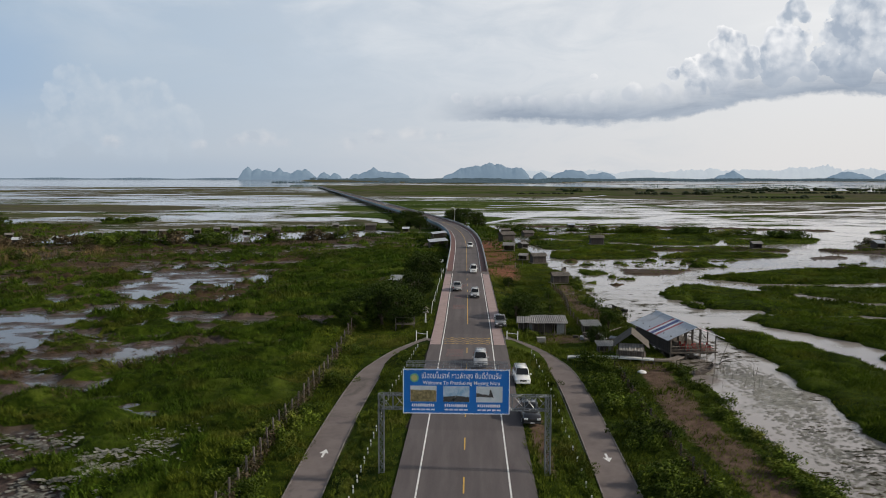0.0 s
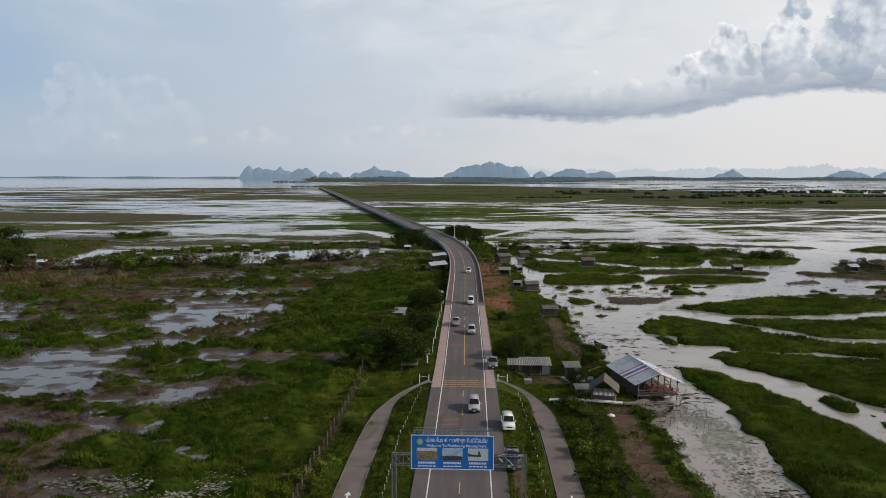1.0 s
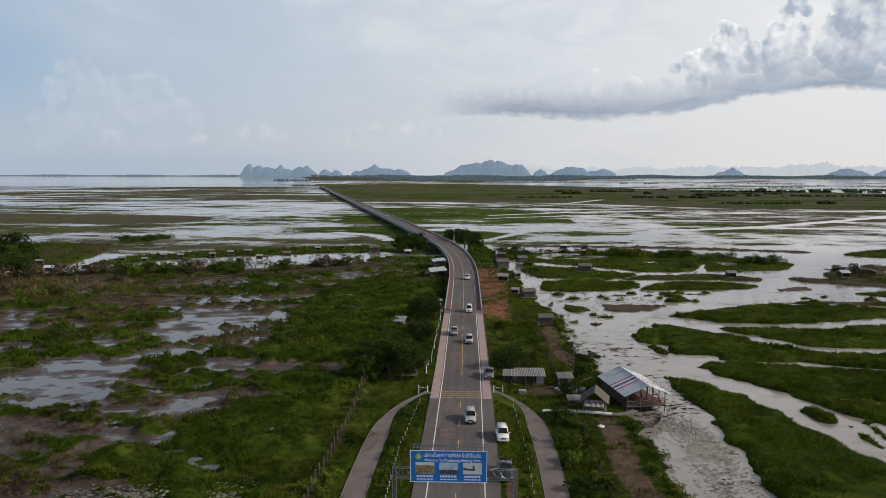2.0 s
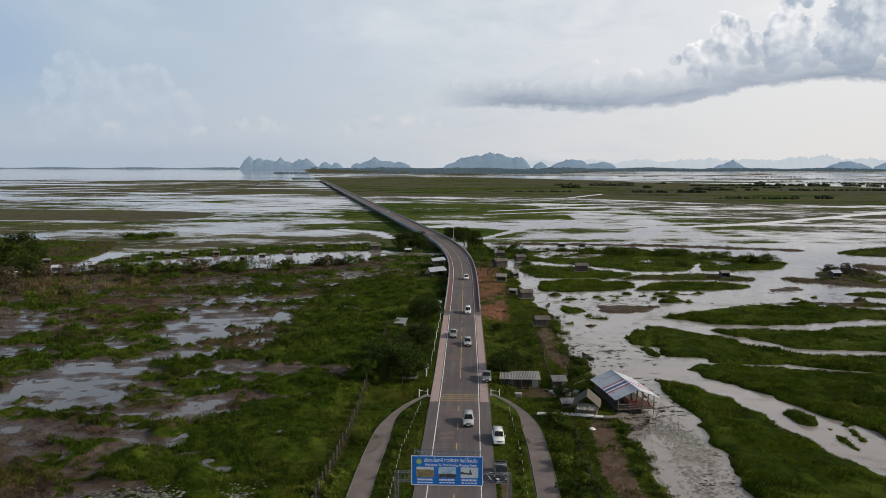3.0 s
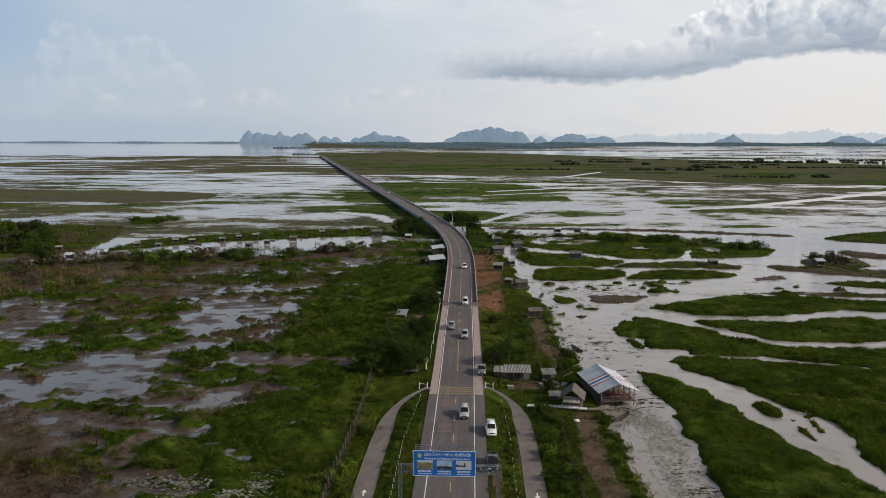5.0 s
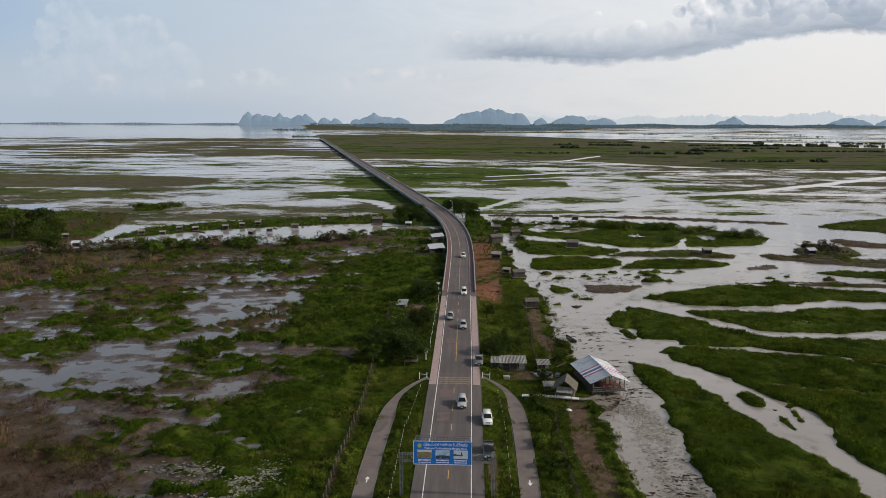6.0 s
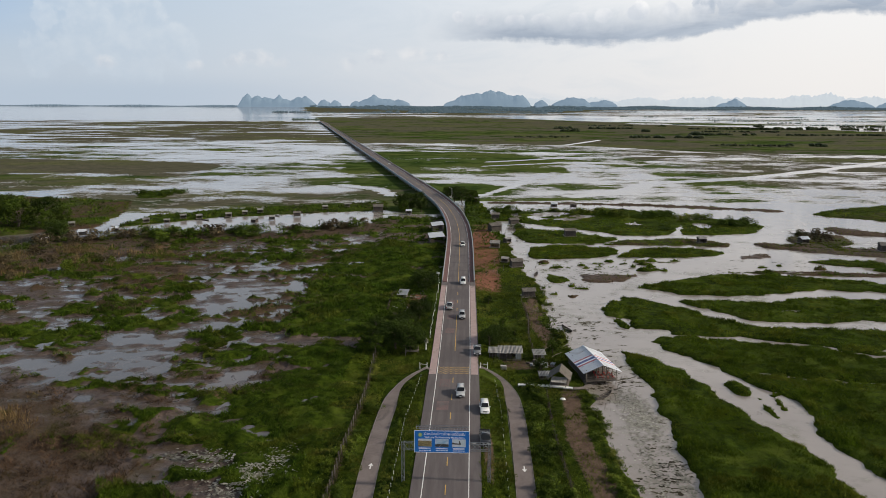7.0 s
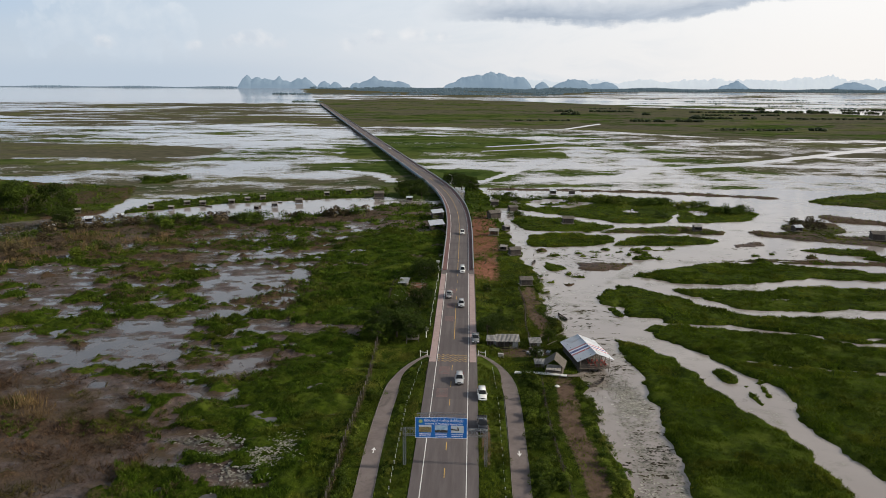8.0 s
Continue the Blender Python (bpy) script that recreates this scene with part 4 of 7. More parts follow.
part("zigzag_marking", chev, M_YELLOW, road, "worn yellow zigzag warning lines")
rng = np.random.default_rng(5)
for y in (84, 96, 132, 144, 159):
    pad = bmesh.new()
    for j in range(8):
        box(pad, -2.9 + 0.1 * rng.random(), -0.5, y + j * 0.55, y + j * 0.55 + 0.32, -0.006, 0.005)
    part("rumble_patch", pad, M_REDPAINT, road, "faded red rumble strips")

bridge = thing("bridge", pose(0, 0, 0), "long low concrete causeway bridge with blue-grey railings", "bridge", kind="structure")
ribbon(BEND, lambda y: (-5.4, 5.4), -0.45, 0.0, ASPHALT, "deck", bridge)
ribbon(BEND, lambda y: (-4.6, 4.6), -1.15, -0.44, M_CONC, "girder", bridge)
for s in (-1, 1):
    ribbon(BEND, lambda y, s=s: tuple(sorted((s * 3.53, s * 3.67))), -0.01, 0.006, M_WHITE, "edge_line", bridge)
    ribbon(BEND, lambda y, s=s: tuple(sorted((s * 3.75, s * 5.1))), -0.02, 0.12, M_DECKRED, "walkway", bridge, "dark red walkway along the parapet")
    ribbon(BEND, lambda y, s=s: tuple(sorted((s * 5.12, s * 5.40))), -0.55, 0.75, M_CONC, "parapet", bridge, "pale concrete parapet")
    ribbon(BEND, lambda y, s=s: tuple(sorted((s * 5.22, s * 5.30))), 0.95, 1.05, M_BLUERAIL, "handrail", bridge, "blue-grey painted handrail")
    ribbon(BEND, lambda y, s=s: tuple(sorted((s * 5.41, s * 5.46))), -0.5, 0.6, M_BLUERAIL, "fascia", bridge, "blue-grey painted outer face")
ribbon(np.concatenate([np.arange(186, 520, 6), np.arange(520, 2001, 30)]), lambda y: (-0.06, 0.06), -0.006, 0.007, M_YELLOW, "centre_line", bridge)


def along(y, off=0.0, z=0.0):
    """Pose on the road at y, turned with it."""
    tilt = float(centre(y + 1) - centre(y - 1)) / 2
    return Matrix.Translation((float(centre(y)), y, float(deck(y)) + z)) @ Matrix.Rotation(-math.atan(tilt), 4, "Z") @ Matrix.Translation((off, 0, 0))


post = bmesh.new()
box(post, -0.06, 0.06, -0.06, 0.06, 0.74, 1.0)
post = part("rail_post", post, M_BLUERAIL, bridge, m=along(188, 5.26))
pier = bmesh.new()
rod(pier, (0, 0, -5.5), (0, 0, -1.2), 0.35, sides=10)
pier = part("pile", pier, M_CONC, bridge, m=along(196, -3.8))
cap = bmesh.new()
box(cap, -4.9, 4.9, -0.5, 0.5, -1.9, -1.14, 0.06)
cap = part("pile_cap", cap, M_CONC, bridge, m=along(196))
joint = bmesh.new()
box(joint, -3.5, 3.5, -0.14, 0.14, -0.004, 0.006)
joint = part("expansion_joint", joint, M_JOINT, bridge, "dark sealed joint across the deck", along(190))
for y in [*range(202, 520, 12), *range(520, 900, 20)]:
    again(joint, along(y))
for y in [*range(190, 520, 4)]:
    for s in (-1, 1):
        again(post, along(y, s * 5.26))
for y in [*range(208, 520, 12), *range(520, 1100, 20)]:
    again(cap, along(y))
    for off in (-3.8, -1.3, 1.3, 3.8):
        again(pier, along(y, off))


# ---- more materials ----
M_LEAF = leafy("tree_leaves", (0.020, 0.040, 0.005), (0.085, 0.125, 0.015))
M_LEAFDARK = leafy("dark_tree_leaves", (0.014, 0.028, 0.005), (0.055, 0.082, 0.013))
M_SHRUB = leafy("shrub_leaves", (0.036, 0.062, 0.007), (0.135, 0.185, 0.021), (0.165, 0.175, 0.030))
M_GRASS = leafy("grass_blades", (0.018, 0.039, 0.003), (0.078, 0.134, 0.010), (0.105, 0.120, 0.016))
M_VERGE = leafy("verge_grass_blades", (0.044, 0.068, 0.006), (0.145, 0.185, 0.018), (0.170, 0.168, 0.034))
M_BED = leafy("bright_sedge", (0.040, 0.070, 0.004), (0.128, 0.182, 0.010), (0.160, 0.174, 0.018))
M_REED = leafy("dry_reed", (0.050, 0.038, 0.022), (0.135, 0.105, 0.060), (0.060, 0.068, 0.026))
M_DEAD = leafy("dead_reed", (0.018, 0.012, 0.008), (0.165, 0.105, 0.066), (0.070, 0.070, 0.018))
M_STRAW = leafy("straw_reed", (0.100, 0.066, 0.030), (0.300, 0.215, 0.105), (0.110, 0.105, 0.040))
M_LILY = leafy("lily_pads", (0.13, 0.125, 0.10), (0.34, 0.33, 0.29), None, 0.4)
M_BARK = worn("bark", (0.055, 0.042, 0.032), (0.11, 0.088, 0.068), 2.0, 0.95)
M_WOOD = worn("weathered_wood", (0.10, 0.085, 0.072), (0.19, 0.165, 0.145), 1.2, 0.9, vary=0.25, stain=(0.06, 0.05, 0.042))
M_DARKWOOD = worn("dark_boards", (0.038, 0.032, 0.028), (0.075, 0.062, 0.055), 1.0, 0.9, vary=0.2)
M_TIN = worn("weathered_tin", (0.20, 0.19, 0.175), (0.34, 0.325, 0.305), 0.8, 0.55, 0.35, vary=0.15, stain=(0.12, 0.085, 0.062))
M_NEWTIN = worn("pale_metal_roof", (0.50, 0.53, 0.57), (0.60, 0.63, 0.67), 0.5, 0.4, 0.2, stain=(0.42, 0.43, 0.45))
M_STRIPE_R = worn("roof_red", (0.36, 0.055, 0.070), (0.44, 0.08, 0.095), 0.8, 0.5)
M_STRIPE_B = worn("roof_blue", (0.075, 0.10, 0.25), (0.10, 0.13, 0.32), 0.8, 0.5)
M_STRIPE_W = worn("roof_white", (0.70, 0.71, 0.73), (0.80, 0.80, 0.82), 0.8, 0.5)
M_THATCH = worn("grey_thatch", (0.085, 0.075, 0.064), (0.165, 0.148, 0.130), 1.5, 0.95, fine=14, relief=0.8, depth=0.05)
M_TARP = worn("grey_tarpaulin", (0.15, 0.17, 0.18), (0.26, 0.28, 0.29), 1.0, 0.6, relief=0.8, depth=0.05)
M_REDCLOTH = worn("red_plastic", (0.32, 0.04, 0.035), (0.42, 0.06, 0.05), 2.0, 0.5, vary=0.3)
M_SIGNBLUE = worn("sign_blue", (0.006, 0.165, 0.56), (0.010, 0.185, 0.62), 0.6, 0.45, relief=0.02)
M_SIGNWHITE = worn("sign_white", (0.86, 0.88, 0.92), (0.92, 0.93, 0.96), 3.0, 0.5, relief=0.02)
M_EMBLEM = worn("emblem_green", (0.10, 0.36, 0.20), (0.22, 0.50, 0.32), 6.0, 0.5)
M_EMBLEM2 = worn("emblem_yellow", (0.50, 0.48, 0.16), (0.60, 0.56, 0.22), 6.0, 0.5)
M_PHOTO_SKY = worn("print_sky", (0.22, 0.42, 0.62), (0.62, 0.72, 0.80), 2.2, 0.45)
M_PHOTO_MIST = worn("print_mist", (0.50, 0.58, 0.62), (0.72, 0.76, 0.78), 1.2, 0.45)
M_PHOTO_EARTH = worn("print_earth", (0.10, 0.085, 0.035), (0.42, 0.33, 0.16), 5.0, 0.45)
M_PHOTO_DARK = worn("print_dark", (0.03, 0.035, 0.035), (0.12, 0.11, 0.10), 5.0, 0.45)
M_TYRE = worn("tyre", (0.016, 0.016, 0.017), (0.03, 0.03, 0.03), 6.0, 0.9)
M_RIM = worn("wheel_rim", (0.35, 0.36, 0.37), (0.48, 0.49, 0.50), 6.0, 0.35, 0.8)
M_BLACKTRIM = worn("black_trim", (0.015, 0.015, 0.016), (0.03, 0.03, 0.032), 5.0, 0.5)
M_LENS = worn("lamp_lens", (0.70, 0.72, 0.74), (0.80, 0.82, 0.84), 6.0, 0.12)
M_TAIL = worn("tail_lens", (0.30, 0.012, 0.012), (0.40, 0.02, 0.02), 6.0, 0.2)


def paint(name, colour, rough=0.25):
    mat, k, bsdf = material(name, rough)
    n = k.noise(local(k), 3.0, 5)
    k.put(bsdf.inputs["Base Color"], k.mix(k.m("MULTIPLY", k.step(n, 0.45, 0.7), 0.25), colour, tuple(c * 0.75 + 0.03 for c in colour)))
    bsdf.inputs["Coat Weight"].default_value, bsdf.inputs["Coat Roughness"].default_value = 0.6, 0.08
    return mat


M_CARWHITE, M_CARSILVER, M_CARBLACK, M_CARGREY = paint("white_car_paint", (0.78, 0.78, 0.77)), paint("silver_car_paint", (0.42, 0.43, 0.44)), paint("black_car_paint", (0.014, 0.015, 0.017)), paint("grey_car_paint", (0.16, 0.165, 0.17))
M_GLASS = bpy.data.materials.new("tinted_car_glass")
M_GLASS.use_nodes = True
gk = Nodes(M_GLASS.node_tree)
gb = gk.add("ShaderNodeBsdfPrincipled")
gb.inputs["Base Color"].default_value, gb.inputs["Roughness"].default_value, gb.inputs["IOR"].default_value = (0.012, 0.014, 0.016, 1), 0.04, 1.5
gk.t.links.new(gb.outputs[0], gk.add("ShaderNodeOutputMaterial").inputs[0])


GROUND_Z = np.empty(len(XS) * len(YS) * 3, np.float32)
ground.data.vertices.foreach_get("co", GROUND_Z)
GROUND_Z = GROUND_Z.reshape(len(YS), len(XS), 3)[:, :, 2]


def height(x, y):
    """Ground height at one place."""
    i, j = min(int(np.searchsorted(XS, x)), len(XS) - 1), min(int(np.searchsorted(YS, y)), len(YS) - 1)
    return float(GROUND_Z[j - 1:j + 1, i - 1:i + 1].mean())


# ---- service lanes ----
def curve_points(pts, n=10):
    """Smooth path through the points (Catmull-Rom)."""
    out = []
    p = [pts[0], *pts, pts[-1]]
    for i in range(1, len(p) - 2):
        a, b, c, d = (Vector(q) for q in p[i - 1:i + 3])
        for j in range(n):
            t = j / n
            out.append(0.5 * ((2 * b) + (c - a) * t + (2 * a - 5 * b + 4 * c - d) * t * t + (3 * b - a - 3 * c + d) * t ** 3))
    return out + [Vector(pts[-1])]


def lane_strip(name, path, a, b, z0, z1, mat, parent, label=""):
    v, f = [], []
    for i, p in enumerate(path):
        d = (path[min(i + 1, len(path) - 1)] - path[max(i - 1, 0)])
        d = Vector((d.x, d.y)).normalized()
        side = Vector((d.y, -d.x))
        for off in (a, b):
            q = Vector((p.x, p.y)) + side * off
            v += [(q.x, q.y, p.z + z0), (q.x, q.y, p.z + z1)]
    for i in range(len(path) - 1):
        k = i * 4
        f += [(k + 1, k + 3, k + 7, k + 5), (k, k + 4, k + 6, k + 2), (k, k + 1, k + 5, k + 4), (k + 2, k + 6, k + 7, k + 3)]
    f += [(0, 2, 3, 1), (len(v) - 4, len(v) - 3, len(v) - 1, len(v) - 2)]
    ob = new(name, raw(name, v, f, mat))
    bm = bmesh.new()
    bm.from_mesh(ob.data)
    bmesh.ops.recalc_face_normals(bm, faces=bm.faces)
    bm.to_mesh(ob.data)
    bm.free()
    ob.parent = parent
    return tagged(ob, label) if label else ob


for s, pts in ((-1, [(-11.6, -60), (-12.0, 20), (-12.5, 48), (-12.9, 67), (-12.6, 85), (-11.7, 94), (-9.0, 101.5), (-5.0, 106.5)]),
               (1, [(11.8, -60), (12.1, 20), (12.4, 49), (12.7, 72), (12.6, 88), (11.6, 97), (8.9, 103.5), (5.0, 107.5)])):
    lane = thing("service_lane", pose(0, 0, 0), "narrow grey concrete service lane with pale kerbs", "lane", kind="structure")
    flat = curve_points([(*p, 0.0) for p in pts], 12)
    for p in flat:
        p.z = max(-1.10, min(-0.02, -0.02 - 1.08 * (abs(p.x) - 5.0) / 6.2))
    lane_strip("lane_slab", flat, -1.45, 1.45, -0.4, 0.0, M_LANE, lane)
    lane_strip("kerb", flat, -1.56, -1.46, -0.3, 0.05, M_KERB, lane, "pale concrete kerb")
    lane_strip("kerb", flat, 1.46, 1.56, -0.3, 0.05, M_KERB, lane, "pale concrete kerb")
    if s > 0:
        lane_strip("gutter", [p for p in flat if p.y > 15 and p.y < 102], -2.35, -1.66, -0.5, -0.06, M_KERB, lane, "pale concrete drain beside the lane")
    else:
        lane_strip("gutter", [p for p in flat if p.y > 15 and p.y < 100], 1.66, 2.2, -0.5, -0.06, M_KERB, lane, "pale concrete drain beside the lane")
    arrow = bmesh.new()
    tri = [arrow.verts.new(c) for c in ((-0.42, 0, 0), (0.42, 0, 0), (0, 1.0, 0))]
    arrow.faces.new(tri)
    bmesh.ops.translate(arrow, verts=box(arrow, -0.10, 0.10, -1.0, 0.0, -0.003, 0.0), vec=(0, 0, 0))
    part("arrow_marking", arrow, M_WHITE, lane, "white painted arrow", pose(s * 12.75, 63.5, -1.092, 0, 0, 0 if s < 0 else 180))

# ---- foliage ----
def leaf_cloud(name, centres, radii, per, size, mat, seed, squash=0.75):
    """Leaves as small bent quads over many clumps."""
    rng = np.random.default_rng(seed)
    c = np.repeat(np.asarray(centres, float), per, 0)
    r = np.repeat(np.asarray(radii, float), per)
    n = len(c)
    d = rng.normal(size=(n, 3))
    d /= np.linalg.norm(d, axis=1)[:, None]
    p = c + d * (r * rng.uniform(0.35, 1.08, n) ** 0.5)[:, None] * (1, 1, squash)
    a = rng.normal(size=(n, 3)) * 0.7 + d * 0.3
    a[:, 2] *= 0.6
    a /= np.linalg.norm(a, axis=1)[:, None]
    b = np.cross(a, d + rng.normal(size=(n, 3)) * 0.5)
    b /= np.linalg.norm(b, axis=1)[:, None] + 1e-9
    s = (size * rng.uniform(0.6, 1.4, n))[:, None]
    v = np.stack([p - a * s, p + b * s * 0.55, p + a * s, p - b * s * 0.55], 1).reshape(-1, 3)
    return raw(name, v, np.arange(4 * n).reshape(-1, 4), mat)


def tree_parts(seed, tall, wide, leaf, count, mat, trunk=True, low=0.25):
    """Trunk with limbs, and a crown of leaf clumps; returns the two meshes."""
    rng = np.random.default_rng(seed)
    bm = bmesh.new()
    knots = [Vector((0, 0, -0.4))]
    for i in range(4):
        knots.append(knots[-1] + Vector((rng.uniform(-0.06, 0.06) * tall, rng.uniform(-0.06, 0.06) * tall, tall * 0.18)))
    girth = 0.035 * tall + 0.05
    for i in range(4):
        rod(bm, knots[i], knots[i + 1], girth * (1 - 0.18 * i), girth * (0.82 - 0.18 * i), 8)
    centres, radii = [], []
    for i in range(count):
        ang, f = rng.uniform(0, 2 * math.pi), rng.random()
        z = low + (1 - low) * f
        reach = wide * math.sqrt(max(0.02, 1 - ((z - 0.55) / 0.62) ** 2)) * rng.uniform(0.25, 1.0)
        c = Vector((math.cos(ang) * reach, math.sin(ang) * reach, tall * z * 0.92))
        centres.append(c[:])
        radii.append(wide * rng.uniform(0.20, 0.36))
        if i % 3 == 0:
            start = knots[1 + int(rng.integers(0, 3))]
            mid = start.lerp(c, 0.5) + Vector((0, 0, 0.06 * tall))
            rod(bm, start, mid, girth * 0.4, girth * 0.25, 5)
            rod(bm, mid, c, girth * 0.25, girth * 0.08, 5)
    tm = bpy.data.meshes.new("trunk")
    bm.to_mesh(tm)
    bm.free()
    tm.materials.append(M_BARK)
    return tm, leaf_cloud("crown", centres, radii, 130, leaf * 0.72, mat, seed + 50)


TREES = [tree_parts(1, 1.0 * 7, 3.6, 0.24, 44, M_LEAF), tree_parts(2, 7, 4.2, 0.24, 50, M_LEAFDARK), tree_parts(3, 7, 3.0, 0.22, 40, M_LEAF, low=0.1)]


def tree(kind, x, y, size, label, group="", turn=0, z=None, wide=1.0):
    t = thing("tree", pose(x, y, height(x, y) if z is None else z, 0, 0, turn) @ Matrix.Diagonal((size * wide, size * wide, size, 1)), label, "tree", group)
    for name, me in zip(("trunk", "crown"), TREES[kind]):
        o = new(name, me)
        o.parent = t
    return t


DARK, GREEN = "dense dark green broadleaf tree", "bushy green roadside tree with a rounded crown"
for x, y, s, kd in ((-10.8, 120, 0.95, 1), (-14.5, 122, 1.05, 1), (-12.5, 127, 0.9, 2), (-18.5, 119, 0.75, 0), (-21.5, 126, 0.7, 2), (-13, 137, 0.75, 1), (-17, 144, 0.6, 2), (-10.5, 147, 0.85, 1), (-21, 136, 0.6, 1), (-12.2, 153, 0.6, 2)):
    tree(kd, x, y, s, GREEN, "trees beside the road", turn=int(x * 31) % 360)
for x, y, s, kd in ((-10.6, 178, 0.95, 1), (-13.5, 183, 0.8, 0), (-9.8, 187, 0.7, 2)):
    tree(kd, x, y, s, GREEN, "trees beside the road", turn=int(x * 31) % 360)
for x, y, s, kd in ((-31, 356, 1.35, 1), (-36, 362, 1.2, 0), (-27, 368, 1.2, 1), (-34, 350, 0.9, 2), (-24, 352, 1.0, 1)):
    tree(kd, x, y, s, DARK, "trees under the bridge's bend", turn=int(x * 31) % 360, z=-1.4)
for x, y, s, kd in ((-2, 386, 1.3, 1), (3, 392, 1.15, 0), (-7, 396, 1.25, 1), (6, 382, 0.85, 2), (-11, 404, 1.2, 0)):
    tree(kd, x, y, s, DARK, "trees under the bridge's bend", turn=int(x * 31) % 360, z=-1.4)
for x, y, s, kd in ((8.4, 124, 0.62, 1), (10.4, 127, 0.66, 1), (23.5, 121, 0.5, 0), (19.5, 108, 0.42, 1), (12.2, 142, 0.35, 2), (10.5, 152, 0.32, 0), (15.0, 134, 0.3, 2), (16.5, 150, 0.28, 0), (9.0, 163, 0.33, 1)):
    tree(kd, x, y, s, "low bushy tree on the roadside bank", "trees on the bank", turn=int(x * 31) % 360)
for x, y, s, kd in ((-203, 296, 1.5, 1), (-212, 288, 1.7, 0), (-222, 296, 1.55, 1), (-195, 282, 1.1, 2), (-231, 308, 1.45, 0), (-174, 256, 1.05, 1), (-180, 262, 0.85, 0), (-196, 300, 1.0, 2), (-242, 300, 1.6, 1), (-256, 296, 1.5, 0), (-270, 310, 1.5, 1)):
    tree(kd, x, y, s * 1.25, DARK, "trees on the far shore", turn=int(x * 31) % 360)


def shrub_mesh(seed, mat, count, leaf):
    rng = np.random.default_rng(seed)
    cs = [(rng.normal() * 0.42, rng.normal() * 0.42, rng.uniform(0.15, 0.85)) for i in range(count)]
    return leaf_cloud("foliage", cs, [rng.uniform(0.22, 0.42) for c in cs], 60, leaf * 0.62, mat, seed + 9, 0.9)


SHRUBS = [shrub_mesh(1, M_SHRUB, 12, 0.13), shrub_mesh(2, M_SHRUB, 10, 0.13), shrub_mesh(3, M_LEAF, 13, 0.12), shrub_mesh(4, M_REED, 10, 0.13)]


def shrub(kind, x, y, size, label, group, tall=1.0, z=None, into=None):
    m = pose(x, y, (height(x, y) if z is None else z) - 0.05 * size, 0, 0, (x * 57 + y * 23) % 360) @ Matrix.Diagonal((size, size, size * tall, 1))
    if into is not None:
        into.append((kind, m))
        return None
    s = new("shrub", SHRUBS[kind])
    s.matrix_basis = m
    return tagged(s, label, "shrub", group)


def thicket(name, made, label):
    """Scrub too dense to count: one mesh per kind of leaf."""
    for kind in sorted({m[0] for m in made}):
        me = SHRUBS[kind]
        co = np.empty(len(me.vertices) * 3, np.float32)
        me.vertices.foreach_get("co", co)
        co = np.c_[co.reshape(-1, 3), np.ones(len(me.vertices))]
        v = np.concatenate([co @ np.array(m).T for k, m in made if k == kind])[:, :3]
        tagged(new(name, raw(name, v, np.arange(len(v)).reshape(-1, 4), me.materials[0])), label, "scrub", kind="stuff")


scrub, hedge = [], []
rng = np.random.default_rng(21)
for i in range(46):
    y = 38 + i * 1.35
    shrub(i % 3, -8.9 + rng.normal() * 0.5 - 0.3 * (y < 80) + max(0, y - 85) * 0.05, y, rng.uniform(0.5, 1.0), "leafy green shrub planted along the verge", "verge shrubs")
for i in range(40):
    y = 36 + i * 1.55
    shrub(i % 3, 9.6 + rng.normal() * 0.45, y, rng.uniform(0.45, 0.95), "leafy green shrub planted along the verge", "verge shrubs")
for i in range(70):
    y = rng.uniform(36, 98)
    shrub(int(rng.integers(0, 3)), 15.4 + 4.4 * rng.random() ** 1.3, y, rng.uniform(0.8, 1.9), "overgrown green thicket beside the service lane", "lane thicket", into=scrub)
for i in range(60):
    y = rng.uniform(40, 96)
    shrub(int(rng.integers(0, 3)), float(np.interp(y, BANK_Y, BANK_X)) - rng.uniform(-0.3, 2.2), y, rng.uniform(0.8, 1.7), "green shrub hanging over the river bank", "bank shrubs", 0.8)
for i in range(40):
    y = rng.uniform(118, 186)
    shrub(int(rng.integers(0, 3)), float(np.interp(y, BANK_Y, BANK_X)) - rng.uniform(-0.5, 1.6), y, rng.uniform(0.9, 2.0), "green shrub hanging over the river bank", "bank shrubs", 0.8)
for i in range(70):
    y = rng.uniform(112, 176)
    shrub(int(rng.integers(0, 3)), rng.uniform(6.5, 18), y, rng.uniform(0.5, 1.5), "low green scrub on the bank", "bank scrub", 0.7, into=scrub)
for i in range(90):
    y = rng.uniform(36, 200)
    shrub(int(rng.integers(0, 3)), -15.6 - 5 * rng.random() ** 1.5, y, rng.uniform(0.6, 1.7), "overgrown green thicket by the fence", "fence thicket", into=scrub)
for i in range(44):
    t = rng.random()
    x = -45 - 130 * t
    y = float(np.interp(-x, (38, 61, 85, 113, 149, 178), (312, 292, 274, 274, 262, 244))) + rng.uniform(-6, 6)
    shrub(int(rng.choice((3, 2, 2, 3))), x, y, rng.uniform(2.5, 6.5), "large bush on the canal bank", "canal bushes", 0.8)
for i in range(26):
    shrub(int(rng.choice((3, 3, 0, 2))), rng.uniform(-205, -120), rng.uniform(196, 262), rng.uniform(2.0, 4.5), "tall dry reed clump", "reed clumps", 0.9)
for x, y in ((-152, 188), (-160, 196)):
    shrub(3, x, y, 3.2, "tall dry reed clump", "reed clumps", 0.8)
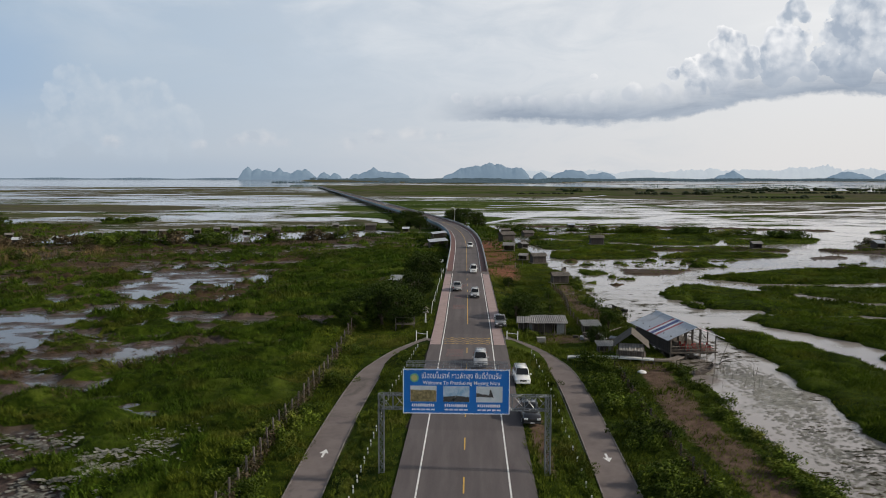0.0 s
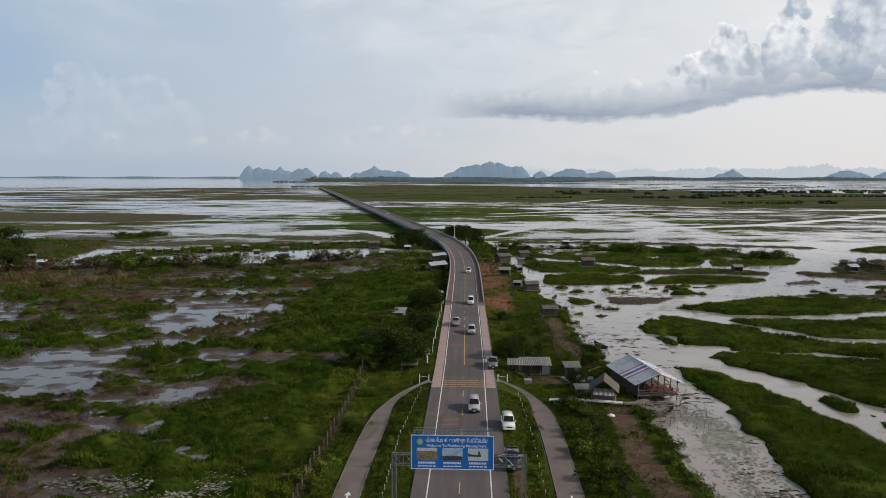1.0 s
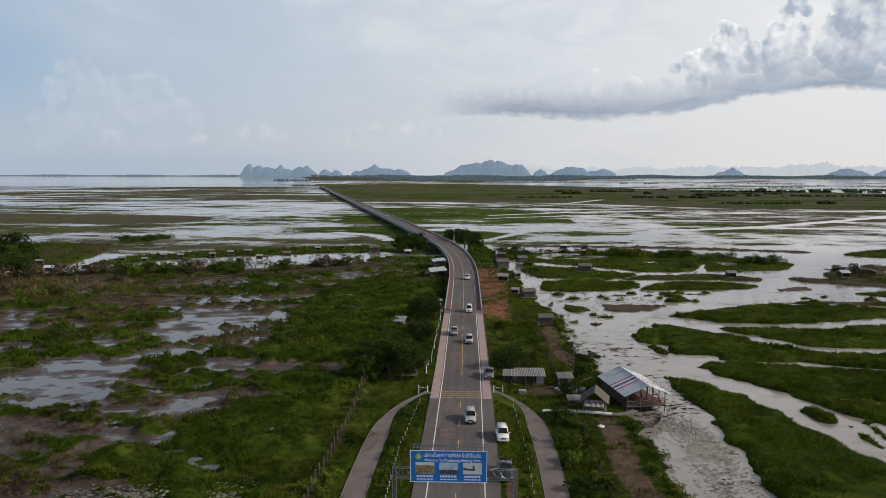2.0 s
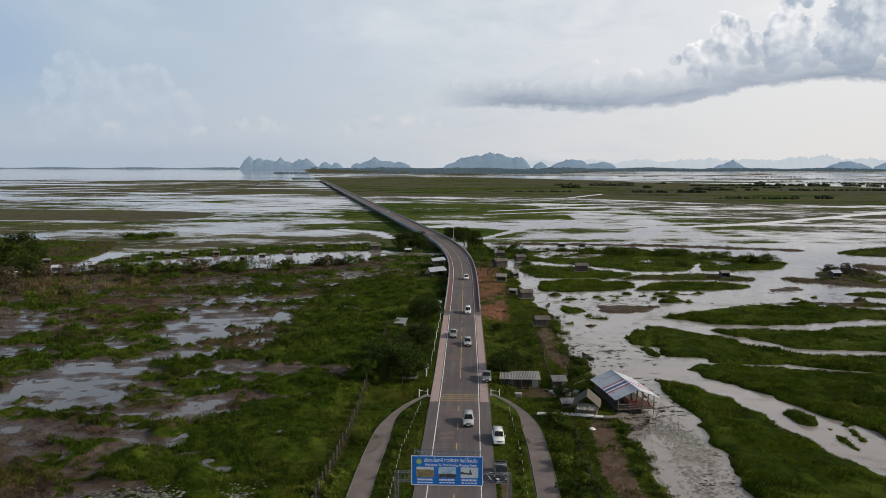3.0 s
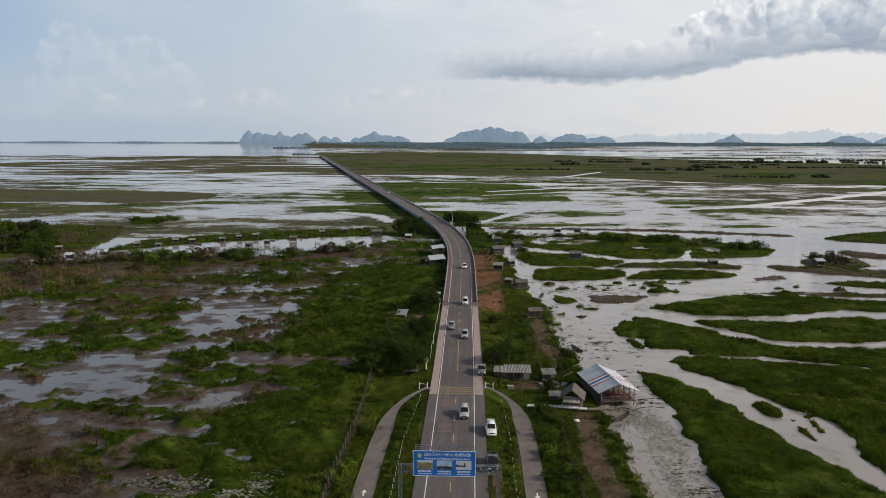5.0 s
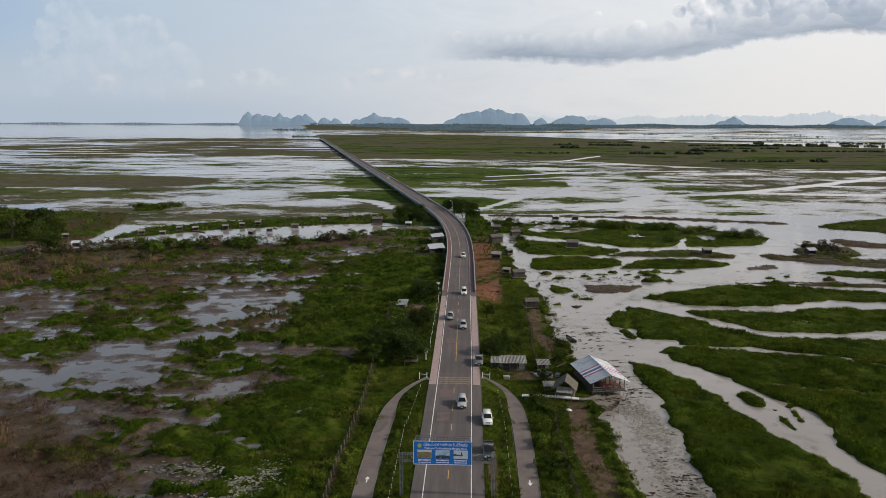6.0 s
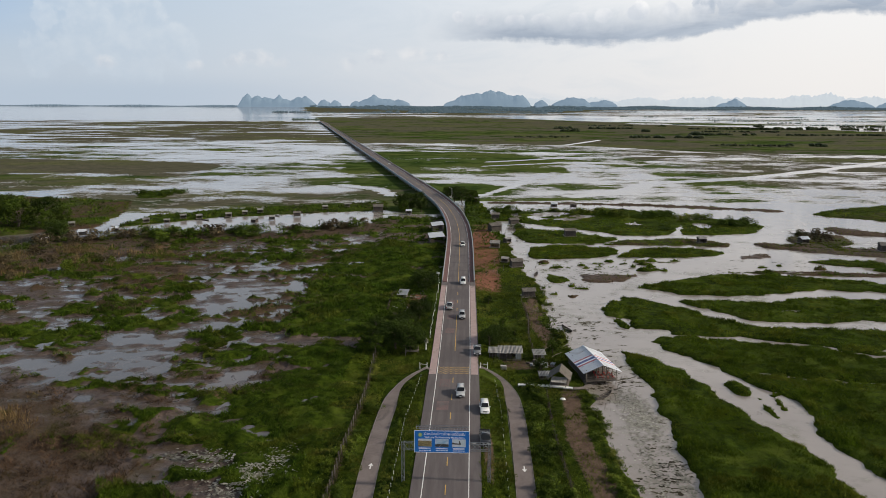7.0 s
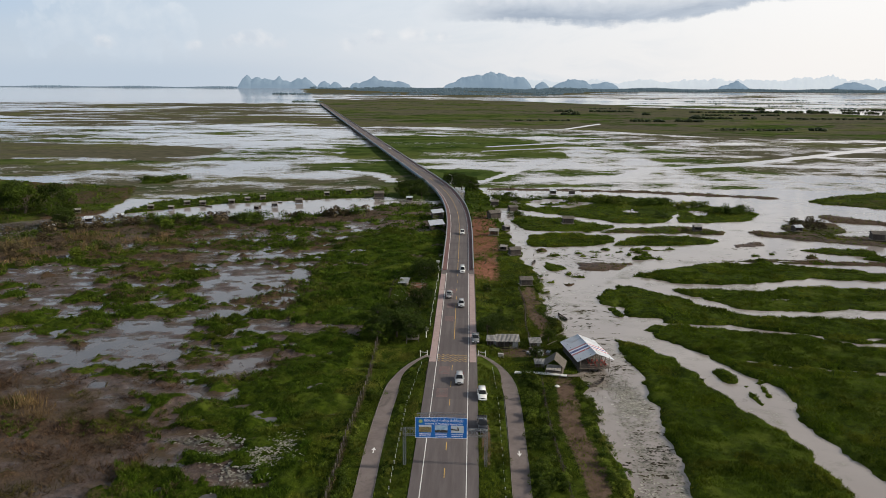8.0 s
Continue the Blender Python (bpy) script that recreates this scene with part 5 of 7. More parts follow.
for x0, x1, y0, y1, n, kd, s in ((17, 25, 345, 360, 7, 2, 4.5), (25, 31, 344, 354, 4, 2, 3.6), (36, 42, 352, 356, 2, 2, 3), (58, 84, 336, 352, 14, 0, 4.6), (84, 110, 334, 350, 14, 2, 5), (109, 124, 326, 338, 8, 0, 4.6), (126, 143, 308, 322, 9, 2, 5.2), (22, 30, 300, 308, 3, 2, 3), (146, 172, 270, 290, 10, 3, 3.6), (-212, -186, 402, 430, 9, 2, 5), (46, 52, 352, 358, 2, 2, 3.5), (94, 100, 296, 306, 2, 2, 3)):
    for i in range(n):
        shrub(kd, rng.uniform(x0, x1), rng.uniform(y0, y1), s * rng.uniform(0.6, 1.15), "rounded green bush on a marsh island", "island bushes", 0.75)


thicket("scrub", scrub, "overgrown green scrub beside the lanes and fences")


def tufts(name, x0, x1, y0, y1, n, size, mat, seed, keep, label, blades=4, lean=0.5, thin=0.10):
    """Grass as many separate bent blades, thick where the ground carries it."""
    rng = np.random.default_rng(seed)
    x, y = rng.uniform(x0, x1, n), rng.uniform(y0, y1, n)
    h, gr, dry, bare, clay = (a[0] for a in lie(x[None], y[None]))
    ok = keep(x, y, h, gr, dry, bare) > rng.random(n)
    x, y, h = x[ok], y[ok], h[ok]
    x, y, h = (np.repeat(a, blades) for a in (x, y, h))
    m = len(x)
    lump = 0.8 + 0.7 * ripple(x[None], y[None], 1 / 4.0, 31, 3)[0]
    s = size * rng.uniform(0.6, 1.3, m) * np.clip(lump, 0.35, 1.6)
    ang = rng.uniform(0, 2 * math.pi, m)
    wx, wy = np.cos(ang), np.sin(ang)
    x, y = x + rng.normal(0, 0.3 * size, m), y + rng.normal(0, 0.3 * size, m)
    tip = rng.normal(0, lean, (m, 2)) * s[:, None]
    a = np.stack([x - wx * s * thin, y - wy * s * thin, h - 0.05], 1)
    b = np.stack([x + wx * s * thin, y + wy * s * thin, h - 0.05], 1)
    c = np.stack([x + tip[:, 0], y + tip[:, 1], h + s], 1)
    v = np.stack([a, b, c], 1).reshape(-1, 3)
    ob = new(name, raw(name, v, np.arange(3 * m).reshape(-1, 3), mat))
    return tagged(ob, label, "grass", kind="stuff")


on_land = lambda x, y, h, gr, dry, bare: np.where((h > LAKE + 0.10) & (np.abs(x - centre(y)) > 5.7) & ~((np.abs(np.abs(x) - 12.5) < 1.75) & (y < 100)) & ~((np.abs(x) < 13) & (y > 92) & (y < 109) & (np.abs(np.abs(x) - 5 - (108 - y) * 0.75) < 2.6)), np.clip(1.3 * gr - 0.9 * bare - 0.5 * dry, 0, 1), 0)
dry_land = lambda x, y, h, gr, dry, bare: np.where((h > LAKE + 0.02) & (np.abs(x - centre(y)) > 16), np.clip(dry - 0.2, 0, 1), 0)
tufts("grass", -24, 30, 30, 130, 60000, 0.36, M_VERGE, 1, on_land, "rough green verge grass", 5)
tufts("marsh_grass", -130, -24, 40, 130, 70000, 0.50, M_GRASS, 2, on_land, "lush green marsh grass in tussocks", 5)
tufts("marsh_grass", -190, -8, 130, 260, 70000, 0.65, M_GRASS, 3, on_land, "lush green marsh grass in tussocks", 5, 0.5, 0.13)
tufts("sedge", 30, 120, 35, 130, 110000, 0.42, M_BED, 4, on_land, "bright green sedge bed in the water", 4)
tufts("sedge", 26, 190, 130, 270, 90000, 0.46, M_BED, 5, on_land, "bright green sedge bed in the water", 5, 0.5, 0.13)
tufts("marsh_grass", -330, 30, 255, 430, 40000, 0.95, M_GRASS, 6, on_land, "lush green marsh grass in tussocks", 3, 0.5, 0.2)
tufts("sedge", 8, 300, 255, 430, 60000, 0.55, M_BED, 7, on_land, "bright green sedge bed in the water", 3, 0.5, 0.2)
tufts("bank_grass", 5, 30, 108, 260, 26000, 0.45, M_VERGE, 8, on_land, "rough green grass on the bank", 5)
tufts("dry_reeds", -140, -34, 36, 112, 70000, 0.60, M_DEAD, 9, dry_land, "dry brown reeds and dead stalks", 4, 1.1, 0.10)
tufts("dry_reeds", -230, -30, 110, 300, 60000, 0.75, M_REED, 11, dry_land, "dry brown reeds and dead stalks", 3, 0.7, 0.1)
tufts("dry_reeds", 20, 330, 190, 400, 16000, 0.7, M_DEAD, 10, dry_land, "dry brown reeds and dead stalks", 3, 0.7, 0.15)

spot = lambda cx, cy, rx, ry: lambda x, y, h, gr, dry, bare: np.where(h > LAKE - 0.02, np.exp(-2.2 * (((x - cx) / rx) ** 2 + ((y - cy) / ry) ** 2)), 0)
for i, (cx, cy, rx, ry, tall) in enumerate(((-85, 79, 7, 4, 2.1), (-80, 75, 5, 3, 1.5), (-97, 72, 6, 4, 1.6), (-140, 214, 12, 9, 2.2), (-158, 196, 10, 9, 2.2), (-122, 232, 14, 7, 2.0), (-150, 232, 12, 7, 2.2), (-172, 218, 9, 12, 2.4))):
    tufts("straw_reeds", cx - 2 * rx, cx + 2 * rx, cy - 2 * ry, cy + 2 * ry, 1500 if i < 3 else 2600, tall, M_STRAW, 70 + i, spot(cx, cy, rx, ry), "tall pale straw reeds", 3, 0.30, 0.035)


def pads(name, n, spots, seed, size, label, reach=0.0):
    """Floating lily pads, many small discs in one mesh."""
    rng = np.random.default_rng(seed)
    v, f, k = [], [], 0
    a = np.linspace(0, 2 * math.pi, 7)[:-1]
    for i in range(n):
        cx, cy, sx, sy = spots[int(rng.integers(0, len(spots)))]
        x, y = rng.normal(cx, sx), rng.normal(cy, sy)
        if height(x, y) > LAKE + reach:
            continue
        r = size * rng.uniform(0.5, 1.4)
        v.append(np.stack([x + r * np.cos(a + rng.random()), y + r * np.sin(a + rng.random()), np.full(6, max(LAKE, height(x, y)) + 0.015 + (0.18 * (reach > 0) + 0.01) * rng.random())], 1))
        f += [(k, k + 1, k + 2, k + 3), (k, k + 3, k + 4, k + 5)]
        k += 6
    return tagged(new(name, raw(name, np.concatenate(v), f, M_LILY)), label, "water plants", kind="stuff")


pads("lily_pads", 2600, [(34.5, 70, 1.3, 9), (34, 50, 1.6, 8), (38.5, 58, 0.8, 10), (38, 86, 1.0, 6), (36, 92, 1.5, 5)], 3, 0.22, "pale grey-green lily pads on the river")
pads("lily_pads", 1500, [(-33, 58, 3.6, 2.4), (-36, 61, 3, 1.5), (-33, 57, 2.6, 2.6), (-43, 66, 3, 1.0), (-29, 64, 2, 3)], 4, 0.22, "pale lily pads in the marsh", 0.9)


def debris(name, n, boxes, seed, label):
    """Scraps of dead weed afloat, many flat ragged flakes in one mesh."""
    rng = np.random.default_rng(seed)
    v, f, k = [], [], 0
    for i in range(n):
        x0, x1, y0, y1 = boxes[int(rng.integers(0, len(boxes)))]
        x, y = rng.uniform(x0, x1), rng.uniform(y0, y1)
        if ripple(np.array([[x]]), np.array([[y]]), 1 / 14, 61, 3)[0, 0] < rng.normal(0.15, 0.25) or height(x, y) > LAKE - 0.1:
            continue
        for q in range(int(rng.integers(1, 6))):
            a = np.sort(rng.uniform(0, 2 * math.pi, 6))
            r = rng.uniform(0.08, 0.42) * rng.uniform(0.5, 1.2, 6)
            cx, cy = x + rng.normal(0, 0.6), y + rng.normal(0, 0.3)
            v.append(np.stack([cx + 1.9 * r * np.cos(a), cy + r * np.sin(a), np.full(6, LAKE + 0.012 + 0.01 * rng.random())], 1))
            f += [(k, k + 1, k + 2, k + 3), (k, k + 3, k + 4, k + 5)]
            k += 6
    return tagged(new(name, raw(name, np.concatenate(v), f, M_DEBRIS)), label, "floating weed", kind="stuff")


M_DEBRIS = leafy("dead_floating_weed", (0.030, 0.026, 0.018), (0.085, 0.075, 0.045), None, 0.8)
debris("floating_weed", 1500, [(26, 44, 100, 150), (27, 50, 140, 215), (30, 44, 45, 110), (24, 60, 205, 230), (60, 130, 212, 236), (18, 30, 215, 320)], 5, "dark scraps of dead weed floating on the river")


# ---- gantry with the welcome sign ----
def lattice(bm, a, b, wide, deep, bays, r, axis):
    """An open truss from a to b: four chords with zigzag braces."""
    a, b = Vector(a), Vector(b)
    u, w = (Vector((1, 0, 0)), Vector((0, 1, 0))) if axis == "Z" else (Vector((0, 0, 1)), Vector((0, 1, 0)))
    corners = [u * sx * wide / 2 + w * sy * deep / 2 for sx, sy in ((-1, -1), (1, -1), (1, 1), (-1, 1))]
    for c in corners:
        rod(bm, a + c, b + c, r, sides=6)
    for i in range(bays):
        p, q = a.lerp(b, i / bays), a.lerp(b, (i + 1) / bays)
        for k in range(4):
            c, d = corners[k], corners[(k + 1) % 4]
            rod(bm, p + (c if i % 2 else d), q + (d if i % 2 else c), r * 0.6, sides=4)
            rod(bm, q + c, q + d, r * 0.5, sides=4)


SIGN_Y, SIGN_X, SIGN_Z0, SIGN_Z1 = 57.0, -0.66, 4.9, 8.55
gantry = thing("sign_gantry", pose(0, SIGN_Y, 0), "galvanised steel lattice gantry spanning the road", "gantry")
for x in (-6.75, 6.75):
    bm = bmesh.new()
    lattice(bm, (x, 0.35, -0.75), (x, 0.35, 6.35), 0.42, 0.42, 12, 0.05, "Z")
    part("post", bm, M_GALV, gantry)
    bm = bmesh.new()
    box(bm, x - 0.5, x + 0.5, -0.15, 0.85, -1.1, -0.6, 0.04)
    part("footing", bm, M_CONC, gantry, "concrete footing")
bm = bmesh.new()
lattice(bm, (-6.75, 0.35, 5.75), (6.75, 0.35, 5.75), 1.15, 0.6, 14, 0.05, "X")
part("truss_beam", bm, M_GALV, gantry)

sign = thing("welcome_sign", pose(SIGN_X, SIGN_Y, 0), "large blue road sign with white lettering and three photographs", "road sign")
W = 4.28
bm = bmesh.new()
box(bm, -W, W, -0.10, -0.02, SIGN_Z0, SIGN_Z1, 0.01)
board = part("board", bm, M_SIGNBLUE, sign, "blue sign board")
bm = bmesh.new()
for x0, x1, z0, z1 in ((-W, W, SIGN_Z1 - 0.07, SIGN_Z1), (-W, W, SIGN_Z0, SIGN_Z0 + 0.07), (-W, -W + 0.07, SIGN_Z0 + 0.07, SIGN_Z1 - 0.07), (W - 0.07, W, SIGN_Z0 + 0.07, SIGN_Z1 - 0.07)):
    box(bm, x0, x1, -0.125, -0.103, z0, z1)
part("border", bm, M_SIGNWHITE, sign, "white border")
for x in (-3.2, -1.1, 1.1, 3.2):
    bm = bmesh.new()
    box(bm, x - 0.04, x + 0.04, -0.02, 0.06, SIGN_Z0 + 0.2, SIGN_Z1 + 0.35)
    part("back_rail", bm, M_GALV, sign)
bm = bmesh.new()
for z in (SIGN_Z1 + 0.12, SIGN_Z1 + 0.42):
    rod(bm, (-W + 0.25, 0.35, z), (W - 0.1, 0.35, z), 0.035)
    rod(bm, (-W + 0.25, 0.85, z), (W - 0.1, 0.85, z), 0.035)
for i in range(17):
    x = -W + 0.3 + i * 0.49
    rod(bm, (x, 0.35, SIGN_Z1 + 0.12), (x, 0.35, SIGN_Z1 + 0.42), 0.025, sides=4)
    rod(bm, (x, 0.35, SIGN_Z1 + 0.12), (x, 0.85, SIGN_Z1 + 0.12), 0.03, sides=4)
    rod(bm, (x, 0.02, SIGN_Z1 + 0.12), (x, 0.35, SIGN_Z1 + 0.12), 0.025, sides=4)
part("catwalk", bm, M_GALV, sign, "grey maintenance catwalk above the board")


def lettering(name, words, x, z, size, wide, parent):
    cu = bpy.data.curves.new(name, "FONT")
    cu.body, cu.size, cu.align_x, cu.align_y, cu.extrude = words, size, "CENTER", "CENTER", 0.004
    cu.offset = 0.006
    cu.materials.append(M_SIGNWHITE)
    ob = new(name, cu)
    ob.parent = parent
    ob.matrix_basis = pose(x, -0.108, z, 90, 0, 0)
    bpy.context.view_layer.update()
    if ob.dimensions.x > 0.01:
        ob.scale.x = wide / ob.dimensions.x
    return tagged(ob, "white lettering")


lettering("lettering", "เมืองมโนราห์ ชาวพัทลุง ยินดีต้อนรับ", 0.42, SIGN_Z1 - 0.55, 0.62, 6.35, board)
lettering("lettering", "Welcome To Phatthalung Meuang Nora", 0.42, SIGN_Z1 - 1.12, 0.40, 6.2, board)
bm = bmesh.new()
bmesh.ops.create_cone(bm, cap_ends=True, segments=28, radius1=0.36, radius2=0.36, depth=0.02, matrix=pose(-3.35, -0.112, SIGN_Z1 - 0.72, 90))
emblem = part("emblem", bm, M_EMBLEM, board, "round green emblem")
bm = bmesh.new()
bmesh.ops.create_cone(bm, cap_ends=True, segments=28, radius1=0.24, radius2=0.24, depth=0.02, matrix=pose(-3.35, -0.118, SIGN_Z1 - 0.72, 90))
part("emblem_core", bm, M_EMBLEM2, board, "pale yellow emblem centre")


def print_panel(x, pieces, label):
    bm = bmesh.new()
    box(bm, x - 1.05, x + 1.05, -0.112, -0.104, SIGN_Z0 + 0.98, SIGN_Z0 + 2.28)
    first = part("photograph", bm, pieces[0][0], board, label)
    for mat, outline in pieces[1:]:
        bm = bmesh.new()
        vs = [bm.verts.new((x + a, -0.114, SIGN_Z0 + 0.98 + b)) for a, b in outline]
        bm.faces.new(vs)
        bmesh.ops.triangulate(bm, faces=bm.faces)
        part("print_area", bm, mat, board, "printed picture area")
    return first


print_panel(-2.62, [(M_PHOTO_MIST, None), (M_PHOTO_EARTH, ((-1.04, 0.01), (1.04, 0.01), (1.04, 0.92), (0.4, 0.98), (-0.3, 0.94), (-1.04, 1.0)))], "printed photograph of a brown market field")
print_panel(0.02, [(M_PHOTO_SKY, None), (M_PHOTO_DARK, ((-1.04, 0.01), (1.04, 0.01), (1.04, 0.42), (0.06, 0.52), (-1.04, 0.42))), (M_PHOTO_MIST, ((-0.42, 0.02), (-0.30, 0.02), (0.0, 0.50), (-0.03, 0.50)))], "printed photograph of a road under a blue sky")
print_panel(2.66, [(M_PHOTO_MIST, None), (M_PHOTO_DARK, ((-1.04, 0.45), (-0.3, 0.42), (0.35, 0.40), (0.30, 0.55), (0.14, 0.60), (0.12, 1.05), (0.02, 1.05), (0.0, 0.60), (-0.6, 0.66), (-1.04, 0.78)))], "printed photograph of a misty lake with a dark boat")
for wide, tall, z, count, step in ((0.12, 0.22, 0.58, 11, 0.168), (0.31, 0.12, 0.28, 5, 0.385)):
    bm = bmesh.new()
    box(bm, 0, wide, -0.113, -0.104, 0, tall)
    bar = None
    for x in (-2.62, 0.02, 2.66):
        for i in range(count):
            at = pose(x - 0.94 + i * step, 0, SIGN_Z0 + z)
            bar = part("caption_bar", bm, M_SIGNWHITE, board, "small white caption mark", at) if bar is None else again(bar, at)


# ---- cars ----
def loft(bm, rings):
    """Skin over cross sections with the same number of points, capped."""
    vs = [[bm.verts.new(p) for p in r] for r in rings]
    n = len(rings[0])
    for a, b in zip(vs, vs[1:]):
        for i in range(n):
            bm.faces.new((a[i], a[(i + 1) % n], b[(i + 1) % n], b[i]))
    bm.faces.new(vs[0][::-1])
    bm.faces.new(vs[-1])
    bmesh.ops.recalc_face_normals(bm, faces=bm.faces)


def section(y, half_w, z0, z1, r=0.12):
    return [(-half_w, y, z0), (half_w, y, z0), (half_w, y, z1 - r), (half_w - r, y, z1), (-half_w + r, y, z1), (-half_w, y, z1 - r)]


def quad(name, pts, mat, parent, label="", thick=0.012):
    bm = bmesh.new()
    vs = [bm.verts.new(p) for p in pts]
    f = bm.faces.new(vs)
    bm.normal_update()
    out = bmesh.ops.extrude_face_region(bm, geom=[f])
    bmesh.ops.translate(bm, verts=[g for g in out["geom"] if isinstance(g, bmesh.types.BMVert)], vec=f.normal * thick)
    bmesh.ops.recalc_face_normals(bm, faces=bm.faces)
    return part(name, bm, mat, parent, label)


def car(style, mat, m, label, group=""):
    """A road vehicle facing -Y: style suv, pickup or van."""
    t = thing("pickup_truck" if style == "pickup" else "van" if style == "van" else "car", m, label, {"pickup": "pickup truck", "van": "van"}.get(style, "car"), group)
    long, hw = (2.62, 0.92) if style == "pickup" else (2.35, 0.90)
    hood = 0.98 if style != "van" else 1.05
    bm = bmesh.new()
    if style == "pickup":
        rings = [section(-long, hw * 0.82, 0.45, 0.78), section(-long + 0.12, hw * 0.95, 0.32, 0.98), section(-long + 0.9, hw, 0.28, 1.05), section(-1.15, hw, 0.28, 1.10), section(0.75, hw, 0.28, 1.08), section(long - 0.1, hw, 0.32, 1.06), section(long, hw * 0.96, 0.42, 1.0)]
    else:
        rings = [section(-long, hw * 0.82, 0.42, 0.72), section(-long + 0.12, hw * 0.95, 0.28, 0.90), section(-long + 0.8, hw, 0.24, hood), section(-1.0, hw, 0.24, hood + 0.06), section(1.4, hw, 0.24, hood + 0.06), section(long - 0.1, hw * 0.97, 0.28, hood), section(long, hw * 0.92, 0.40, hood - 0.08)]
    loft(bm, rings)
    bmesh.ops.bevel(bm, geom=[e for e in bm.edges if e.calc_face_angle(0) > 0.6], offset=0.05, segments=2, affect="EDGES")
    part("body", bm, mat, t, smooth=True)
    base = hood + 0.04 if style != "pickup" else 1.08
    roof = {"suv": 1.74, "pickup": 1.76, "van": 1.98}[style]
    y0, y1, y2, y3 = {"suv": (-1.15, -0.45, 1.75, 2.2), "pickup": (-1.2, -0.55, 0.55, 0.78), "van": (-1.75, -0.95, 2.15, 2.3)}[style]
    bm = bmesh.new()
    w0, w1 = hw * 0.93, hw * 0.78
    low = [(-w0, y0, base), (w0, y0, base), (w0, y3, base), (-w0, y3, base)]
    top = [(-w1, y1, roof), (w1, y1, roof), (w1, y2, roof), (-w1, y2, roof)]
    lv, tv = [bm.verts.new(p) for p in low], [bm.verts.new(p) for p in top]
    bm.faces.new(tv), bm.faces.new(lv[::-1])
    for i in range(4):
        bm.faces.new((lv[i], lv[(i + 1) % 4], tv[(i + 1) % 4], tv[i]))
    bmesh.ops.recalc_face_normals(bm, faces=bm.faces)
    bmesh.ops.bevel(bm, geom=list(bm.edges), offset=0.06, segments=2, affect="EDGES")
    part("cabin", bm, mat, t, smooth=True)

    def pane(name, a, b, c, d, lo, hi, inset, push):
        """A window on the cabin's side between the edges ab (low) and dc (high)."""
        a, b, c, d = map(Vector, (a, b, c, d))
        l0, l1 = a.lerp(d, lo), b.lerp(c, lo)
        h0, h1 = a.lerp(d, hi), b.lerp(c, hi)
        pts = [l0.lerp(l1, inset), l1.lerp(l0, inset), h1.lerp(h0, inset), h0.lerp(h1, inset)]
        n = (pts[1] - pts[0]).cross(pts[3] - pts[0]).normalized()
        if n.dot(Vector(push)) < 0:
            n.negate()
        quad(name, [p + n * 0.006 for p in pts], M_GLASS, t, "dark tinted glass", 0.01)

    pane("windscreen", low[0], low[1], top[1], top[0], 0.08, 0.92, 0.06, (0, -1, 0.5))
    pane("rear_window", low[2], low[3], top[3], top[2], 0.15, 0.88, 0.08, (0, 1, 0.2))
    n = 2 if style == "pickup" else 3
    for s, (a, b, c, d) in ((1, (low[1], low[2], top[2], top[1])), (-1, (low[3], low[0], top[0], top[3]))):
        a, b, c, d = map(Vector, (a, b, c, d))
        for i in range(n):
            f, g = (i + 0.08) / n, (i + 0.92) / n
            pane("side_window", a.lerp(b, f), a.lerp(b, g), d.lerp(c, g), d.lerp(c, f), 0.12, 0.85, 0.02, (s, 0, 0))
    if style == "pickup":
        bm = bmesh.new()
        box(bm, -hw * 0.86, hw * 0.86, 0.86, long - 0.12, 1.02, 1.10, 0.01)
        part("cargo_bed", bm, M_BLACKTRIM, t, "black cargo bed lining")
        for s in (-1, 1):
            bm = bmesh.new()
            box(bm, s * hw * 0.94 - 0.05, s * hw * 0.94 + 0.05, 0.84, long - 0.05, 1.04, 1.24, 0.02)
            part("bed_side", bm, mat, t)
        bm = bmesh.new()
        box(bm, -hw * 0.9, hw * 0.9, long - 0.12, long - 0.03, 0.70, 1.24, 0.02)
        part("tailgate", bm, mat, t)
    wheel = None
    for sx in (-1, 1):
        for y in (-long + 0.85, long - 0.95):
            mw = pose(sx * (hw - 0.12), y, 0.36, 0, 90, 0)
            if wheel is None:
                bm = bmesh.new()
                bmesh.ops.create_cone(bm, cap_ends=True, segments=20, radius1=0.36, radius2=0.36, depth=0.24)
                bmesh.ops.bevel(bm, geom=[e for e in bm.edges if e.calc_face_angle(0) > 0.6], offset=0.05, segments=2, affect="EDGES")
                tyre_me = part("tyre", bm, M_TYRE, t, "black rubber tyre", mw, True)
                bm = bmesh.new()
                bmesh.ops.create_cone(bm, cap_ends=True, segments=16, radius1=0.22, radius2=0.19, depth=0.265)
                wheel = part("rim", bm, M_RIM, tyre_me, "grey alloy rim")
            else:
                o = again(tyre_me, mw)
                again(wheel, Matrix.Identity(4), o)
    for s in (-1, 1):
        bm = bmesh.new()
        box(bm, s * hw * 0.66 - 0.20, s * hw * 0.66 + 0.20, -long - 0.01, -long + 0.16, 0.66, 0.84, 0.03)
        part("headlight", bm, M_LENS, t, "clear headlight")
        bm = bmesh.new()
        box(bm, s * hw * 0.88 - 0.07, s * hw * 0.88 + 0.07, long - 0.10, long + 0.02, 0.72, 1.0, 0.02)
        part("tail_light", bm, M_TAIL, t, "red tail light")
        bm = bmesh.new()
        box(bm, s * (hw + 0.10) - 0.10, s * (hw + 0.10) + 0.10, y0 + 0.12, y0 + 0.22, base + 0.02, base + 0.20, 0.03)
        part("wing_mirror", bm, mat, t)
    bm = bmesh.new()
